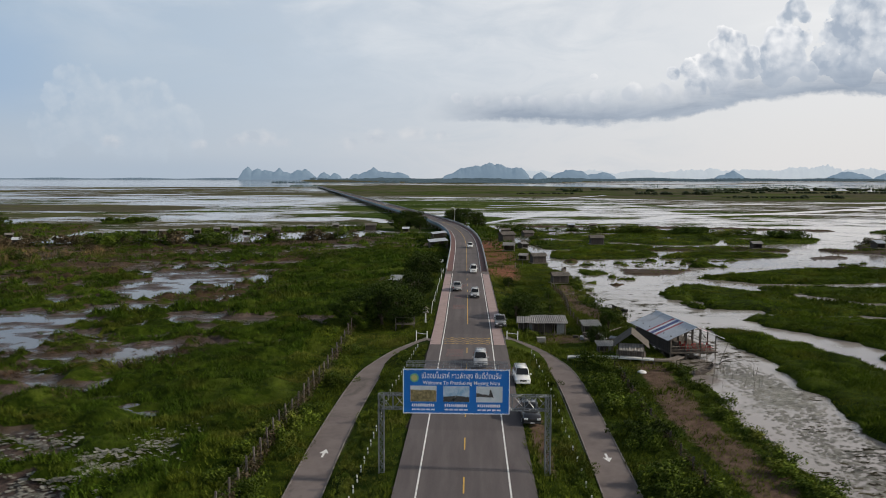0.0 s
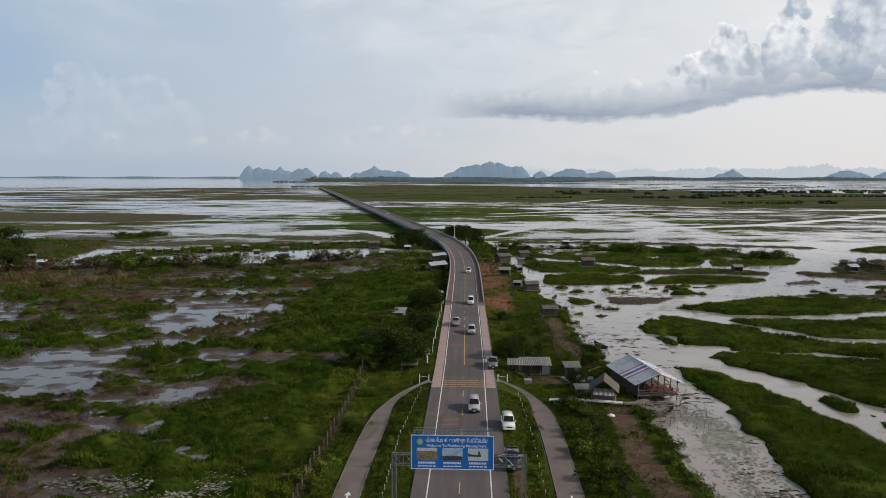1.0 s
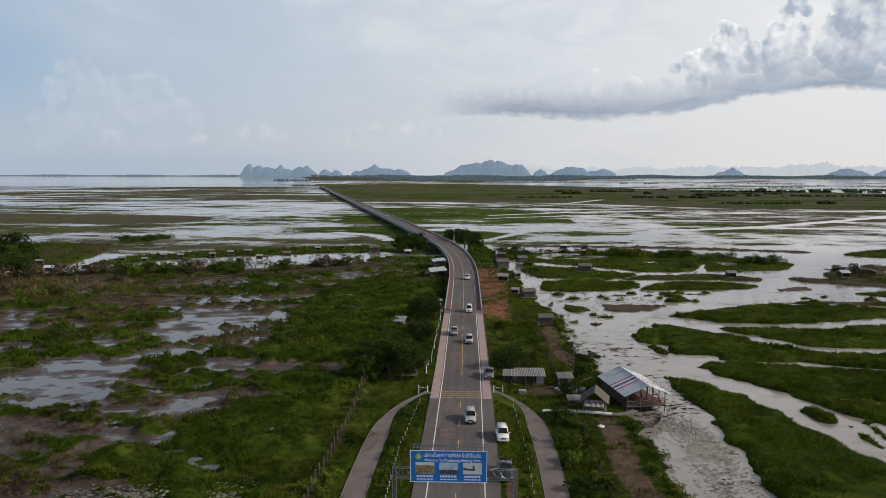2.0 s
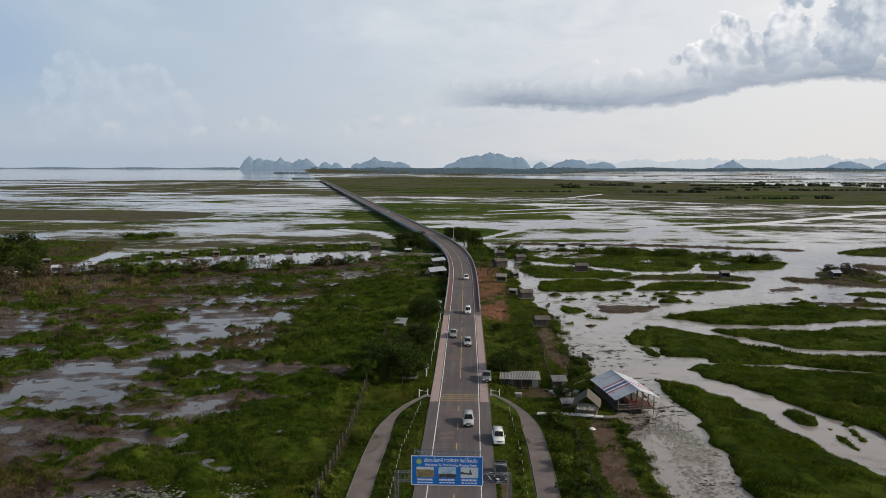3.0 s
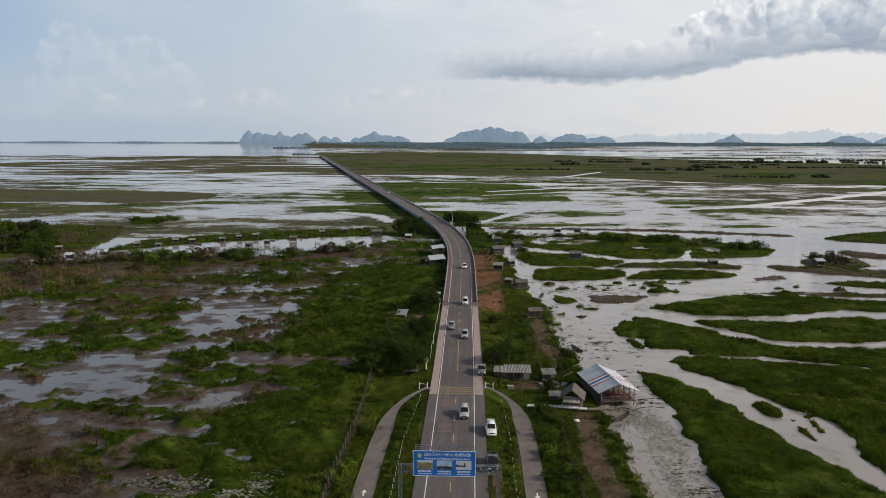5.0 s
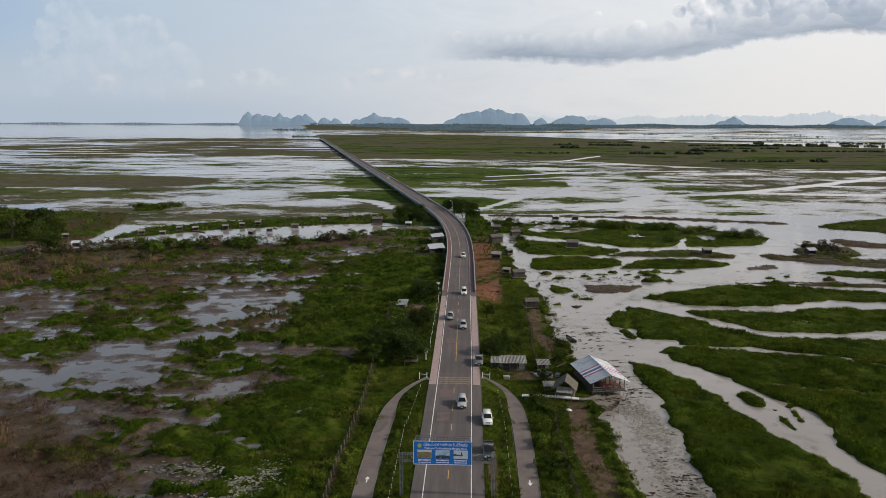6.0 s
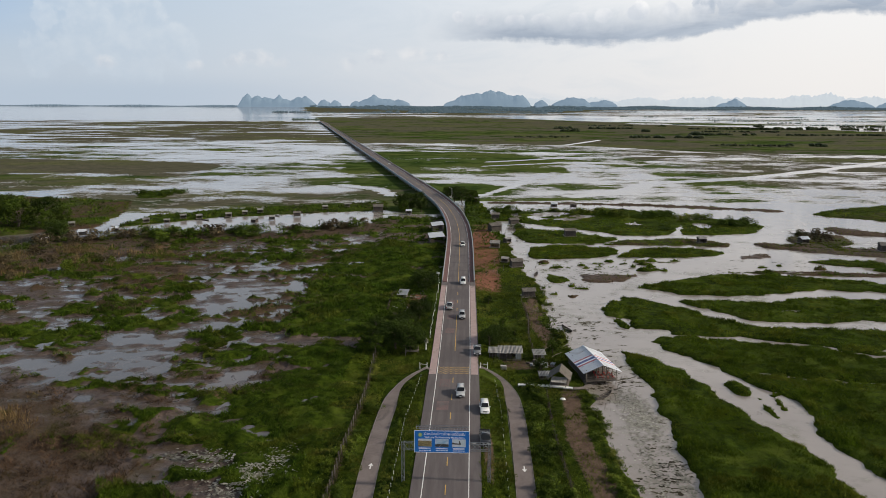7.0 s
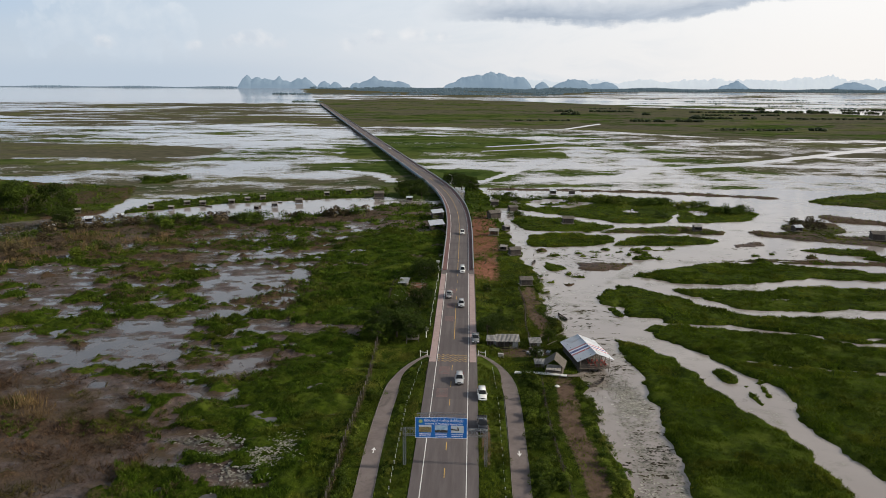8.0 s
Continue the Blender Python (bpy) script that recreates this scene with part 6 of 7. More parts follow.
    box(bm, -hw * 0.42, hw * 0.42, -long - 0.015, -long + 0.05, 0.58, 0.78, 0.02)
    part("grille", bm, M_BLACKTRIM, t, "black grille")
    for y, s in ((-long, -1), (long, 1)):
        bm = bmesh.new()
        box(bm, -hw * 0.88, hw * 0.88, y - 0.06 + s * 0.02, y + 0.06 + s * 0.02, 0.34, 0.52, 0.03)
        part("bumper", bm, M_BLACKTRIM if mat is not M_CARWHITE else mat, t)
        bm = bmesh.new()
        box(bm, -0.2, 0.2, y + s * 0.085 - 0.006, y + s * 0.085 + 0.006, 0.38, 0.48)
        part("number_plate", bm, M_WHITE, t, "plain pale plate")
    if style != "pickup":
        for s in (-1, 1):
            bm = bmesh.new()
            rod(bm, (s * w1 * 0.9, y1 + 0.2, roof + 0.05), (s * w1 * 0.9, y2 - 0.1, roof + 0.05), 0.025)
            part("roof_rail", bm, M_BLACKTRIM, t)
    return t


def on_road(x, y, turn=0):
    tilt = float(centre(y + 1) - centre(y - 1)) / 2
    return pose(x, y, float(deck(y)) + 0.005, 0, 0, turn - math.degrees(math.atan(tilt)))


car("suv", M_CARWHITE, pose(6.45, 84.5, -0.06, 0, 2.0, 2), "white estate car parked on the verge beside the road", "parked cars")
car("pickup", M_CARBLACK, pose(6.35, 71.0, -0.06, 0, 2.0, 2), "black double-cab pickup parked on the gravel shoulder", "parked cars")
car("pickup", M_CARGREY, pose(5.25, 117.0, 0.07, 0, 0, 0), "dark grey pickup parked on the footway", "parked cars")
car("suv", M_CARSILVER, on_road(1.75, 92), "silver car driving on the near lane", "cars on the road")
car("suv", M_CARSILVER, on_road(1.3, 146), "silver car driving on the near lane", "cars on the road")
car("van", M_CARWHITE, on_road(1.1, 184), "white van driving on the near lane", "cars on the road")
car("pickup", M_CARSILVER, on_road(-2.4, 155, 180), "silver pickup driving away on the far lane", "cars on the road")
car("suv", M_CARWHITE, on_road(0.2, 243), "white car driving over the bridge", "cars on the road")
car("suv", M_CARWHITE, on_road(float(centre(620)) + 1.6, 620), "white car far along the bridge", "cars on the road")

# ---- verge posts, fences, poles ----
def guide_post():
    t = thing("guide_post", pose(0, 0, 0), "short white guide post with a dark band", "guide post", "verge guide posts")
    bm = bmesh.new()
    box(bm, -0.055, 0.055, -0.055, 0.055, -0.4, 0.55, 0.012)
    part("shaft", bm, M_WHITE, t)
    bm = bmesh.new()
    box(bm, -0.06, 0.06, -0.06, 0.06, 0.26, 0.36)
    part("band", bm, M_BLACKTRIM, t, "dark band")
    return t


first = guide_post()
spots = [(-8.55 + 0.02 * max(0, y - 80) * (y < 200), y) for y in np.arange(38, 84, 2.0)] + [(-8.3 + (y - 84) * 0.07, y) for y in np.arange(84, 104, 2.0)]
spots += [(9.75 - 0.045 * max(0, y - 84), y) for y in np.arange(38, 103, 2.6)]
first.matrix_basis = pose(*spots[0], height(*spots[0]))
for x, y in spots[1:]:
    copy_thing(first, pose(float(x), float(y), height(x, y), 0, 3 * math.sin(y * 3.1), 5 * math.sin(y)))


def wire_fence(pts, step, label, tall=1.25, post_mat=None, growth=1.0):
    t = thing("wire_fence", pose(0, 0, 0), label, "fence")
    path = curve_points([(*p, 0) for p in pts], 8)
    bm = bmesh.new()
    box(bm, -0.07, 0.07, -0.07, 0.07, -0.5, tall, 0.01)
    post0, last, run = None, None, 0.0
    tops = []
    for p, q in zip(path, path[1:]):
        run += (q - p).length
        if run >= step or not tops:
            run = 0.0
            m = pose(p.x, p.y, height(p.x, p.y), 2 * math.sin(p.y * 5), 3 * math.sin(p.y * 3), 0)
            post0 = part("fence_post", bm, post_mat or M_DARKWOOD, t, m=m) if post0 is None else post0
            if tops:
                again(post0, m)
            tops.append(Vector((p.x, p.y, height(p.x, p.y))))
    for z in (0.28 * tall, 0.6 * tall, 0.9 * tall):
        bm = bmesh.new()
        loft(bm, [[(p.x - 0.012, p.y, p.z + z), (p.x, p.y, p.z + z + 0.012), (p.x + 0.012, p.y, p.z + z), (p.x, p.y, p.z + z - 0.012)] for p in tops])
        part("wire", bm, M_DARKWOOD, t)
    cs, rs = [], []
    for a, b in zip(tops, tops[1:]):
        for k in range(4):
            p = a.lerp(b, k / 4)
            cs.append((p.x, p.y, p.z + 0.25 + growth * 0.45 * abs(math.sin(p.y * 1.7))))
            rs.append(growth * (0.32 + 0.2 * abs(math.sin(p.y * 2.9))))
    o = new("vines", leaf_cloud("vines", cs, rs, int(26 * growth ** 2), 0.10, M_REED, len(cs)))
    o.parent = t
    tagged(o, "dry brown vines grown over the wire")
    return t


wire_fence([(-17.8, 30), (-18.0, 53), (-18.1, 71), (-17.9, 92), (-19.1, 122)], 2.0, "leaning concrete-post wire fence overgrown with weeds", 2.1, M_WOOD, 1.5)
wire_fence([(20.4, 36), (20.0, 52), (19.4, 64), (19.1, 78), (19.6, 97)], 2.4, "concrete-post wire fence along the bank")
wire_fence([(19.0, 118), (18.6, 132), (19.6, 150), (18.8, 168)], 2.2, "bamboo and wire fence on the bank", 1.4, M_WOOD)
wire_fence([(-20.4, 156), (-20.6, 166), (-19.8, 178)], 2.0, "post and wire fence round a scrap yard")

rail = thing("guard_rail", pose(0, 0, 0), "low white pipe rail at the road's edge", "guard rail")
for a, b in zip(range(128, 186, 4), range(132, 190, 4)):
    bm = bmesh.new()
    rod(bm, (-6.6 + 0.15 * math.sin(a), a, 0.62), (-6.6 + 0.15 * math.sin(b), b, 0.62), 0.03)
    part("pipe", bm, M_WHITE, rail)
    bm = bmesh.new()
    rod(bm, (-6.6 + 0.15 * math.sin(a), a, -0.9), (-6.6 + 0.15 * math.sin(a), a, 0.68), 0.035)
    part("rail_post", bm, M_WHITE, rail)

shrine = thing("spirit_house", pose(-7.0, 119.5, height(-7.0, 119.5)), "small white spirit house on a post", "shrine")
bm = bmesh.new()
rod(bm, (0, 0, -0.3), (0, 0, 1.9), 0.14, 0.12, 8)
part("post", bm, M_WHITE, shrine)
bm = bmesh.new()
box(bm, -0.5, 0.5, -0.4, 0.4, 1.9, 2.0, 0.02)
box(bm, -0.35, 0.35, -0.28, 0.28, 2.0, 2.5, 0.02)
part("house", bm, M_CONC, shrine)
bm = bmesh.new()
for s in (-1, 1):
    bmesh.ops.create_cube(bm, size=1, matrix=pose(s * 0.27, 0, 2.66, 0, s * 38, 0) @ Matrix.Diagonal((0.72, 0.9, 0.05, 1)))
part("roof", bm, M_THATCH, shrine, "small gabled roof")
stand = thing("roadside_stand", pose(-10.3, 118.5, height(-10.3, 118.5)), "bare wooden frame of a roadside stand", "stand")
for x in (-1.5, 1.5):
    for y in (-0.8, 0.8):
        bm = bmesh.new()
        rod(bm, (x, y, -0.4), (x, y, 1.9), 0.06)
        part("leg", bm, M_WOOD, stand)
for y in (-0.8, 0.8):
    bm = bmesh.new()
    rod(bm, (-1.7, y, 1.85), (1.7, y, 1.85), 0.05)
    part("beam", bm, M_WOOD, stand)
bm = bmesh.new()
box(bm, -1.6, 1.6, -0.9, 0.9, 0.7, 0.76)
part("shelf", bm, M_WOOD, stand)

lamp = thing("road_sign_post", pose(-7.2, 187.5, 0), "white post with a small white board at the bridge", "sign post")
bm = bmesh.new()
rod(bm, (0, 0, -1.5), (0, 0, 3.0), 0.08)
part("post", bm, M_WHITE, lamp)
bm = bmesh.new()
box(bm, -0.6, 0.6, -0.04, 0.0, 2.3, 3.0, 0.01)
part("board", bm, M_WHITE, lamp, "blank white board")
mast = thing("lamp_mast", along(372, 5.7), "white lamp mast beside the bridge", "lamp mast")
bm = bmesh.new()
rod(bm, (0, 0, -0.4), (0, 0, 7.5), 0.10, 0.06, 8)
part("mast", bm, M_WHITE, mast)
bm = bmesh.new()
rod(bm, (0, 0, 7.4), (-1.2, 0, 7.8), 0.05, sides=6)
box(bm, -1.7, -1.1, -0.12, 0.12, 7.75, 7.9, 0.03)
part("lamp_head", bm, M_WHITE, mast)
gate = thing("barrier_posts", pose(5.9, 107.6, -0.1), "two white posts with a rail at the lane's mouth", "barrier")
for x in (0.0, 1.6):
    bm = bmesh.new()
    rod(bm, (x, 0, -0.6), (x, 0, 1.2), 0.08, sides=8)
    part("post", bm, M_WHITE, gate)
bm = bmesh.new()
rod(bm, (0, 0, 0.9), (1.6, 0, 0.7), 0.04)
part("rail", bm, M_WHITE, gate)
gate2 = copy_thing(gate, pose(-7.6, 107.0, -0.1))
blocks = thing("stacked_slabs", pose(11.2, 109.6, height(11.2, 109.6)), "stack of pale concrete slabs beside the lane", "slabs")
for i in range(5):
    bm = bmesh.new()
    box(bm, -0.7 + 0.1 * (i % 2), 0.7 - 0.06 * (i % 3), -0.45, 0.45, i * 0.2, i * 0.2 + 0.16, 0.02)
    part("slab", bm, M_CONC, blocks)


# ---- houses and huts ----
def corrugated(bm, corners, pitch=0.30, amp=0.05, thick=0.02):
    """A wavy roof sheet between four corners (a-b along the eave, d-c along the ridge)."""
    a, b, c, d = map(Vector, corners)
    n = max(4, int((b - a).length / pitch) * 2)
    nrm = (b - a).cross(d - a).normalized()
    rows = []
    for off in (0.0, -thick):
        for s, t in ((a, b), (d, c)):
            rows.append([bm.verts.new(s.lerp(t, i / n) + nrm * (off + amp * (1 if i % 2 else -1))) for i in range(n + 1)])
    for i in range(n):
        bm.faces.new((rows[0][i], rows[0][i + 1], rows[1][i + 1], rows[1][i]))
        bm.faces.new((rows[2][i], rows[3][i], rows[3][i + 1], rows[2][i + 1]))
        bm.faces.new((rows[0][i], rows[2][i], rows[2][i + 1], rows[0][i + 1]))
        bm.faces.new((rows[1][i], rows[1][i + 1], rows[3][i + 1], rows[3][i]))


def plank_wall(parent, a, b, z0, z1, mat, n, gap=0.0, name="plank"):
    """Upright boards from a to b; each its own piece on one mesh."""
    a, b = Vector((*a, 0)), Vector((*b, 0))
    w = (b - a).length / n
    ang = math.degrees(math.atan2((b - a).y, (b - a).x))
    bm = bmesh.new()
    box(bm, 0.01, w - 0.015 - gap, -0.02, 0.02, z0, z1)
    first = None
    for i in range(n):
        p = a.lerp(b, i / n)
        m = pose(p.x, p.y, 0.03 * math.sin(i * 2.7), 0, 0, ang)
        first = part(name, bm, mat, parent, m=m) if first is None else first
        if i:
            again(first, m, parent)


def shack(name, m, w, d, tall, roof_mat, label, rear=0.5, boards=14, sheets=3):
    """A boarded shack with posts and a sloping roof of wavy sheets; its front faces -Y."""
    t = thing(name, m, label, "shack", "shacks by the road")
    for x in (-w / 2, -w / 6, w / 6, w / 2):
        for y in (-d / 2, d / 2):
            bm = bmesh.new()
            rod(bm, (x, y, -1.0), (x, y, tall + (rear if y > 0 else 0)), 0.08, 0.07)
            part("post", bm, M_WOOD, t)
    wall = new("wall")
    wall.parent = t
    plank_wall(wall, (-w / 2, -d / 2 + 0.8), (w * 0.1, -d / 2 + 0.8), 0.0, tall - 0.1, M_DARKWOOD, boards)
    plank_wall(wall, (w * 0.25, -d / 2 + 0.8), (w / 2, -d / 2 + 0.8), 0.0, tall - 0.3, M_TARP, 3)
    plank_wall(wall, (-w / 2, d / 2), (w / 2, d / 2), 0.0, tall + rear - 0.1, M_DARKWOOD, boards)
    plank_wall(wall, (-w / 2, -d / 2 + 0.8), (-w / 2, d / 2), 0.0, tall, M_WOOD, 8)
    plank_wall(wall, (w / 2, -d / 2 + 0.8), (w / 2, d / 2), 0.0, tall, M_WOOD, 8)
    bm = bmesh.new()
    box(bm, -w / 2, w / 2, -d / 2, d / 2, -0.10, 0.02)
    part("floor", bm, M_DARKWOOD, t)
    for i in range(sheets):
        x0, x1 = -w / 2 - 0.35 + i * (w + 0.7) / sheets, -w / 2 - 0.35 + (i + 1) * (w + 0.7) / sheets + 0.06
        lift = 0.02 * (i % 2)
        bm = bmesh.new()
        corrugated(bm, ((x0, -d / 2 - 0.6, tall - 0.02 + lift), (x1, -d / 2 - 0.6, tall - 0.02 + lift), (x1, d / 2 + 0.4, tall + rear + 0.12 + lift), (x0, d / 2 + 0.4, tall + rear + 0.12 + lift)))
        part("roof_sheet", bm, roof_mat, t)
    return t


shack("roadside_shack", pose(13.0, 116.5, height(13, 116.5) + 0.15, 0, 0, 1), 5.0, 2.7, 2.0, M_TIN, "weathered plank shack with a rusting tin roof", 0.5)
shack("lean_to", pose(9.3, 116.2, height(9.3, 116.2) + 0.1, 0, 0, -4), 2.2, 2.2, 1.5, M_TIN, "low plank lean-to with an old tin roof", 0.3, 6, 2)
shack("back_shack", pose(19.7, 116.5, height(19.7, 116.5) + 0.15, 0, 0, 4), 2.3, 1.9, 1.5, M_TIN, "small tin-roofed shed among clutter", 0.3, 6, 2)
shack("platform_shed", pose(19.8, 104.0, height(19.8, 104) + 0.15, 0, 0, 2), 1.9, 1.6, 1.1, M_TIN, "small open shed with a flat tin roof", 0.1, 4, 2)
heap = np.random.default_rng(8)
for i in range(14):
    x, y = heap.uniform(16.5, 23), heap.uniform(110.5, 114.5)
    bm = bmesh.new()
    w = heap.uniform(0.25, 0.8)
    box(bm, -w, w, -w * 0.6, w * 0.6, 0, heap.uniform(0.25, 0.7), 0.05)
    tagged(part("crate", bm, (M_WOOD, M_DARKWOOD, M_TARP)[i % 3], None, m=pose(x, y, height(x, y) + 0.02, 0, 0, heap.uniform(0, 180))), "weathered box among yard clutter", "crate", "yard clutter")
bm = bmesh.new()
bmesh.ops.create_grid(bm, x_segments=14, y_segments=14, size=1.3)
for v in bm.verts:
    v.co.z = 0.55 + 0.25 * noise.noise(v.co * 1.3) - 0.35 * max(abs(v.co.x), abs(v.co.y)) ** 3 / 2.2
bmesh.ops.solidify(bm, geom=bm.faces, thickness=0.05)
tagged(part("tarpaulin", bm, M_TARP, None, m=pose(20.2, 112.6, height(20.2, 112.6) + 0.2), smooth=True), "rumpled grey tarpaulin over a heap", "tarpaulin")

# gabled hut on the bank
hut = thing("gabled_hut", pose(22.9, 101.2, height(22.9, 101.2) + 0.5, 0, 0, -12), "grey thatched gable hut on short stilts", "hut")
for x in (-1.7, 1.7):
    for y in (-1.9, 0.0, 1.9):
        bm = bmesh.new()
        rod(bm, (x, y, -1.6), (x, y, 1.9), 0.09, 0.07)
        part("stilt", bm, M_WOOD, hut)
bm = bmesh.new()
box(bm, -2.0, 2.0, -2.3, 2.1, -0.08, 0.02)
part("floor", bm, M_WOOD, hut)
wall = new("wall")
wall.parent = hut
plank_wall(wall, (-1.7, -1.5), (1.7, -1.5), 0.0, 1.7, M_WOOD, 11, 0.02)
plank_wall(wall, (-1.7, -1.5), (-1.7, 1.9), 0.0, 1.7, M_DARKWOOD, 10)
plank_wall(wall, (1.7, -1.5), (1.7, 1.9), 0.0, 1.7, M_DARKWOOD, 10)
for s in (-1, 1):
    bm = bmesh.new()
    for i in range(5):
        f0, f1 = i / 5, (i + 1) / 5 + 0.06
        corrugated(bm, ((s * 2.4 * (1 - f0), -2.6 if s < 0 else 2.4, 1.45 + 1.75 * f0 + 0.03 * i), (s * 2.4 * (1 - f0), 2.4 if s < 0 else -2.6, 1.45 + 1.75 * f0 + 0.03 * i), (s * 2.4 * (1 - min(f1, 1)), 2.4 if s < 0 else -2.6, 1.45 + 1.75 * min(f1, 1) + 0.03 * i), (s * 2.4 * (1 - min(f1, 1)), -2.6 if s < 0 else 2.4, 1.45 + 1.75 * min(f1, 1) + 0.03 * i)), 0.16, 0.02)
    bmesh.ops.recalc_face_normals(bm, faces=bm.faces)
    part("roof_slope", bm, M_THATCH, hut, "grey thatch laid in courses")
bm = bmesh.new()
corrugated(bm, ((-1.6, -3.4, 1.2), (1.6, -3.4, 1.2), (1.6, -1.9, 1.9), (-1.6, -1.9, 1.9)), 0.2, 0.03)
part("porch_roof", bm, M_TIN, hut, "tin porch roof")
for x in (-1.5, 1.5):
    bm = bmesh.new()
    rod(bm, (x, -3.3, -1.8), (x, -3.3, 1.2), 0.06)
    part("porch_post", bm, M_WOOD, hut)

# stilt house over the river
house = thing("stilt_house", pose(30.9, 108.6, -0.75, 0, 0, 11), "open timber house on stilts with a pale striped metal roof", "house")
HL, HW, EAVE, RIDGE = 6.3, 3.6, 2.15, 3.75
for x in (-3.4, -1.1, 1.1, 3.4):
    for y in (-5.8, -3.5, -1.2, 1.2, 3.5, 5.8):
        bm = bmesh.new()
        rod(bm, (x, y, -2.4), (x, y, EAVE + (RIDGE - EAVE) * (1 - abs(x) / 4.3) if abs(x) < 2 or True else EAVE), 0.09, 0.08)
        part("stilt", bm, M_WOOD, house)
bm = bmesh.new()
box(bm, -HW, HW, -6.1, 6.1, -0.12, 0.0)
part("floor_frame", bm, M_DARKWOOD, house)
bm = bmesh.new()
box(bm, 0.01, 0.24, -6.15, 6.15, 0.002, 0.04)
first = part("floor_plank", bm, M_WOOD, house, m=pose(-HW, 0, 0))
for i in range(1, 29):
    again(first, pose(-HW + i * 0.25, 0, 0))
wall = new("side_wall")
wall.parent = house
plank_wall(wall, (-HW + 0.1, -5.8), (-HW + 0.1, 5.9), 0.05, 2.0, M_DARKWOOD, 40)
wall = new("back_wall")
wall.parent = house
plank_wall(wall, (-HW + 0.1, 5.9), (HW - 0.1, 5.9), 0.05, 2.2, M_DARKWOOD, 26)
for s in (-1, 1):
    lo, hi = Vector((s * 4.3, 0, EAVE - 0.15)), Vector((0, 0, RIDGE))
    for i in range(9):
        y0, y1 = -6.6 + i * 13.0 / 9, -6.6 + (i + 1) * 13.0 / 9 + 0.04
        a, b, c, d = (lo.x, y0, lo.z), (lo.x, y1, lo.z), (0, y1, hi.z), (0, y0, hi.z)
        bm = bmesh.new()
        corrugated(bm, (a, b, c, d) if s > 0 else (b, a, d, c), 0.24, 0.018, 0.02)
        mat = M_NEWTIN
        part("roof_sheet", bm, mat, house)
    # painted bands across the slope
    n = Vector((s * (RIDGE - lo.z), 0, 4.3)).normalized() * 0.028
    for y0, y1, mat in ((-2.9, -2.35, M_STRIPE_R), (-2.33, -1.75, M_STRIPE_W), (-1.73, -0.85, M_STRIPE_B), (-0.83, -0.25, M_STRIPE_W), (-0.23, 0.32, M_STRIPE_R)):
        bm = bmesh.new()
        a, b, c, d = (lo.x, y0, lo.z), (lo.x, y1, lo.z), (0, y1, hi.z), (0, y0, hi.z)
        q = [Vector(p) + n for p in ((a, b, c, d) if s > 0 else (b, a, d, c))]
        corrugated(bm, q, 0.24, 0.018, 0.008)
        part("roof_band", bm, mat, house, "painted flag-coloured band across the roof")
bm = bmesh.new()
rod(bm, (0, -6.7, RIDGE + 0.02), (0, 6.5, RIDGE + 0.02), 0.10, sides=8)
part("ridge_cap", bm, M_NEWTIN, house)
for z in (0.5, 0.95):
    for a, b in (((-HW, -6.05, z), (HW, -6.05, z)), ((HW, -6.05, z), (HW, 5.9, z))):
        bm = bmesh.new()
        rod(bm, a, b, 0.05)
        part("railing", bm, M_WOOD, house)
for x in (-1.8, 1.8):
    for y in (-6.05, -2, 2):
        bm = bmesh.new()
        rod(bm, (x, y, 2.0), (x * 0.2, y, RIDGE - 0.15), 0.05)
        part("rafter", bm, M_WOOD, house)


def stool(x, y, i):
    t = thing("plastic_chair", house.matrix_basis @ pose(x, y, 0.045, 0, 0, 40 * i), "red plastic chair on the stilt house floor", "chair", "red chairs")
    bm = bmesh.new()
    box(bm, -0.22, 0.22, -0.22, 0.22, 0.42, 0.46, 0.01)
    part("seat", bm, M_REDCLOTH, t)
    bm = bmesh.new()
    box(bm, -0.22, 0.22, 0.19, 0.23, 0.46, 0.86, 0.01)
    part("backrest", bm, M_REDCLOTH, t)
    for lx in (-0.19, 0.19):
        for ly in (-0.19, 0.19):
            bm = bmesh.new()
            box(bm, lx - 0.02, lx + 0.02, ly - 0.02, ly + 0.02, 0, 0.43)
            part("leg", bm, M_REDCLOTH, t)


for i in range(12):
    stool(-0.6 + 1.15 * (i % 4), -5.3 + 1.3 * (i // 4), i)

# boardwalks and nets
def boardwalk(pts, wide, mat, label, legs=True):
    t = thing("footbridge", pose(0, 0, 0), label, "footbridge")
    path = curve_points(pts, 8)
    lane_strip("walkway", path, -wide / 2, wide / 2, -0.08, 0.0, mat, t)
    for side in (-1, 1):
        lane_strip("edge_beam", path, side * wide / 2 - 0.05, side * wide / 2 + 0.05, -0.14, 0.06, mat, t)
    for p in path[::3]:
        bm = bmesh.new()
        rod(bm, (p.x, p.y - 0.2, p.z - 1.6), (p.x, p.y - 0.2, p.z - 0.05), 0.07)
        part("leg", bm, M_WOOD, t)
    return t


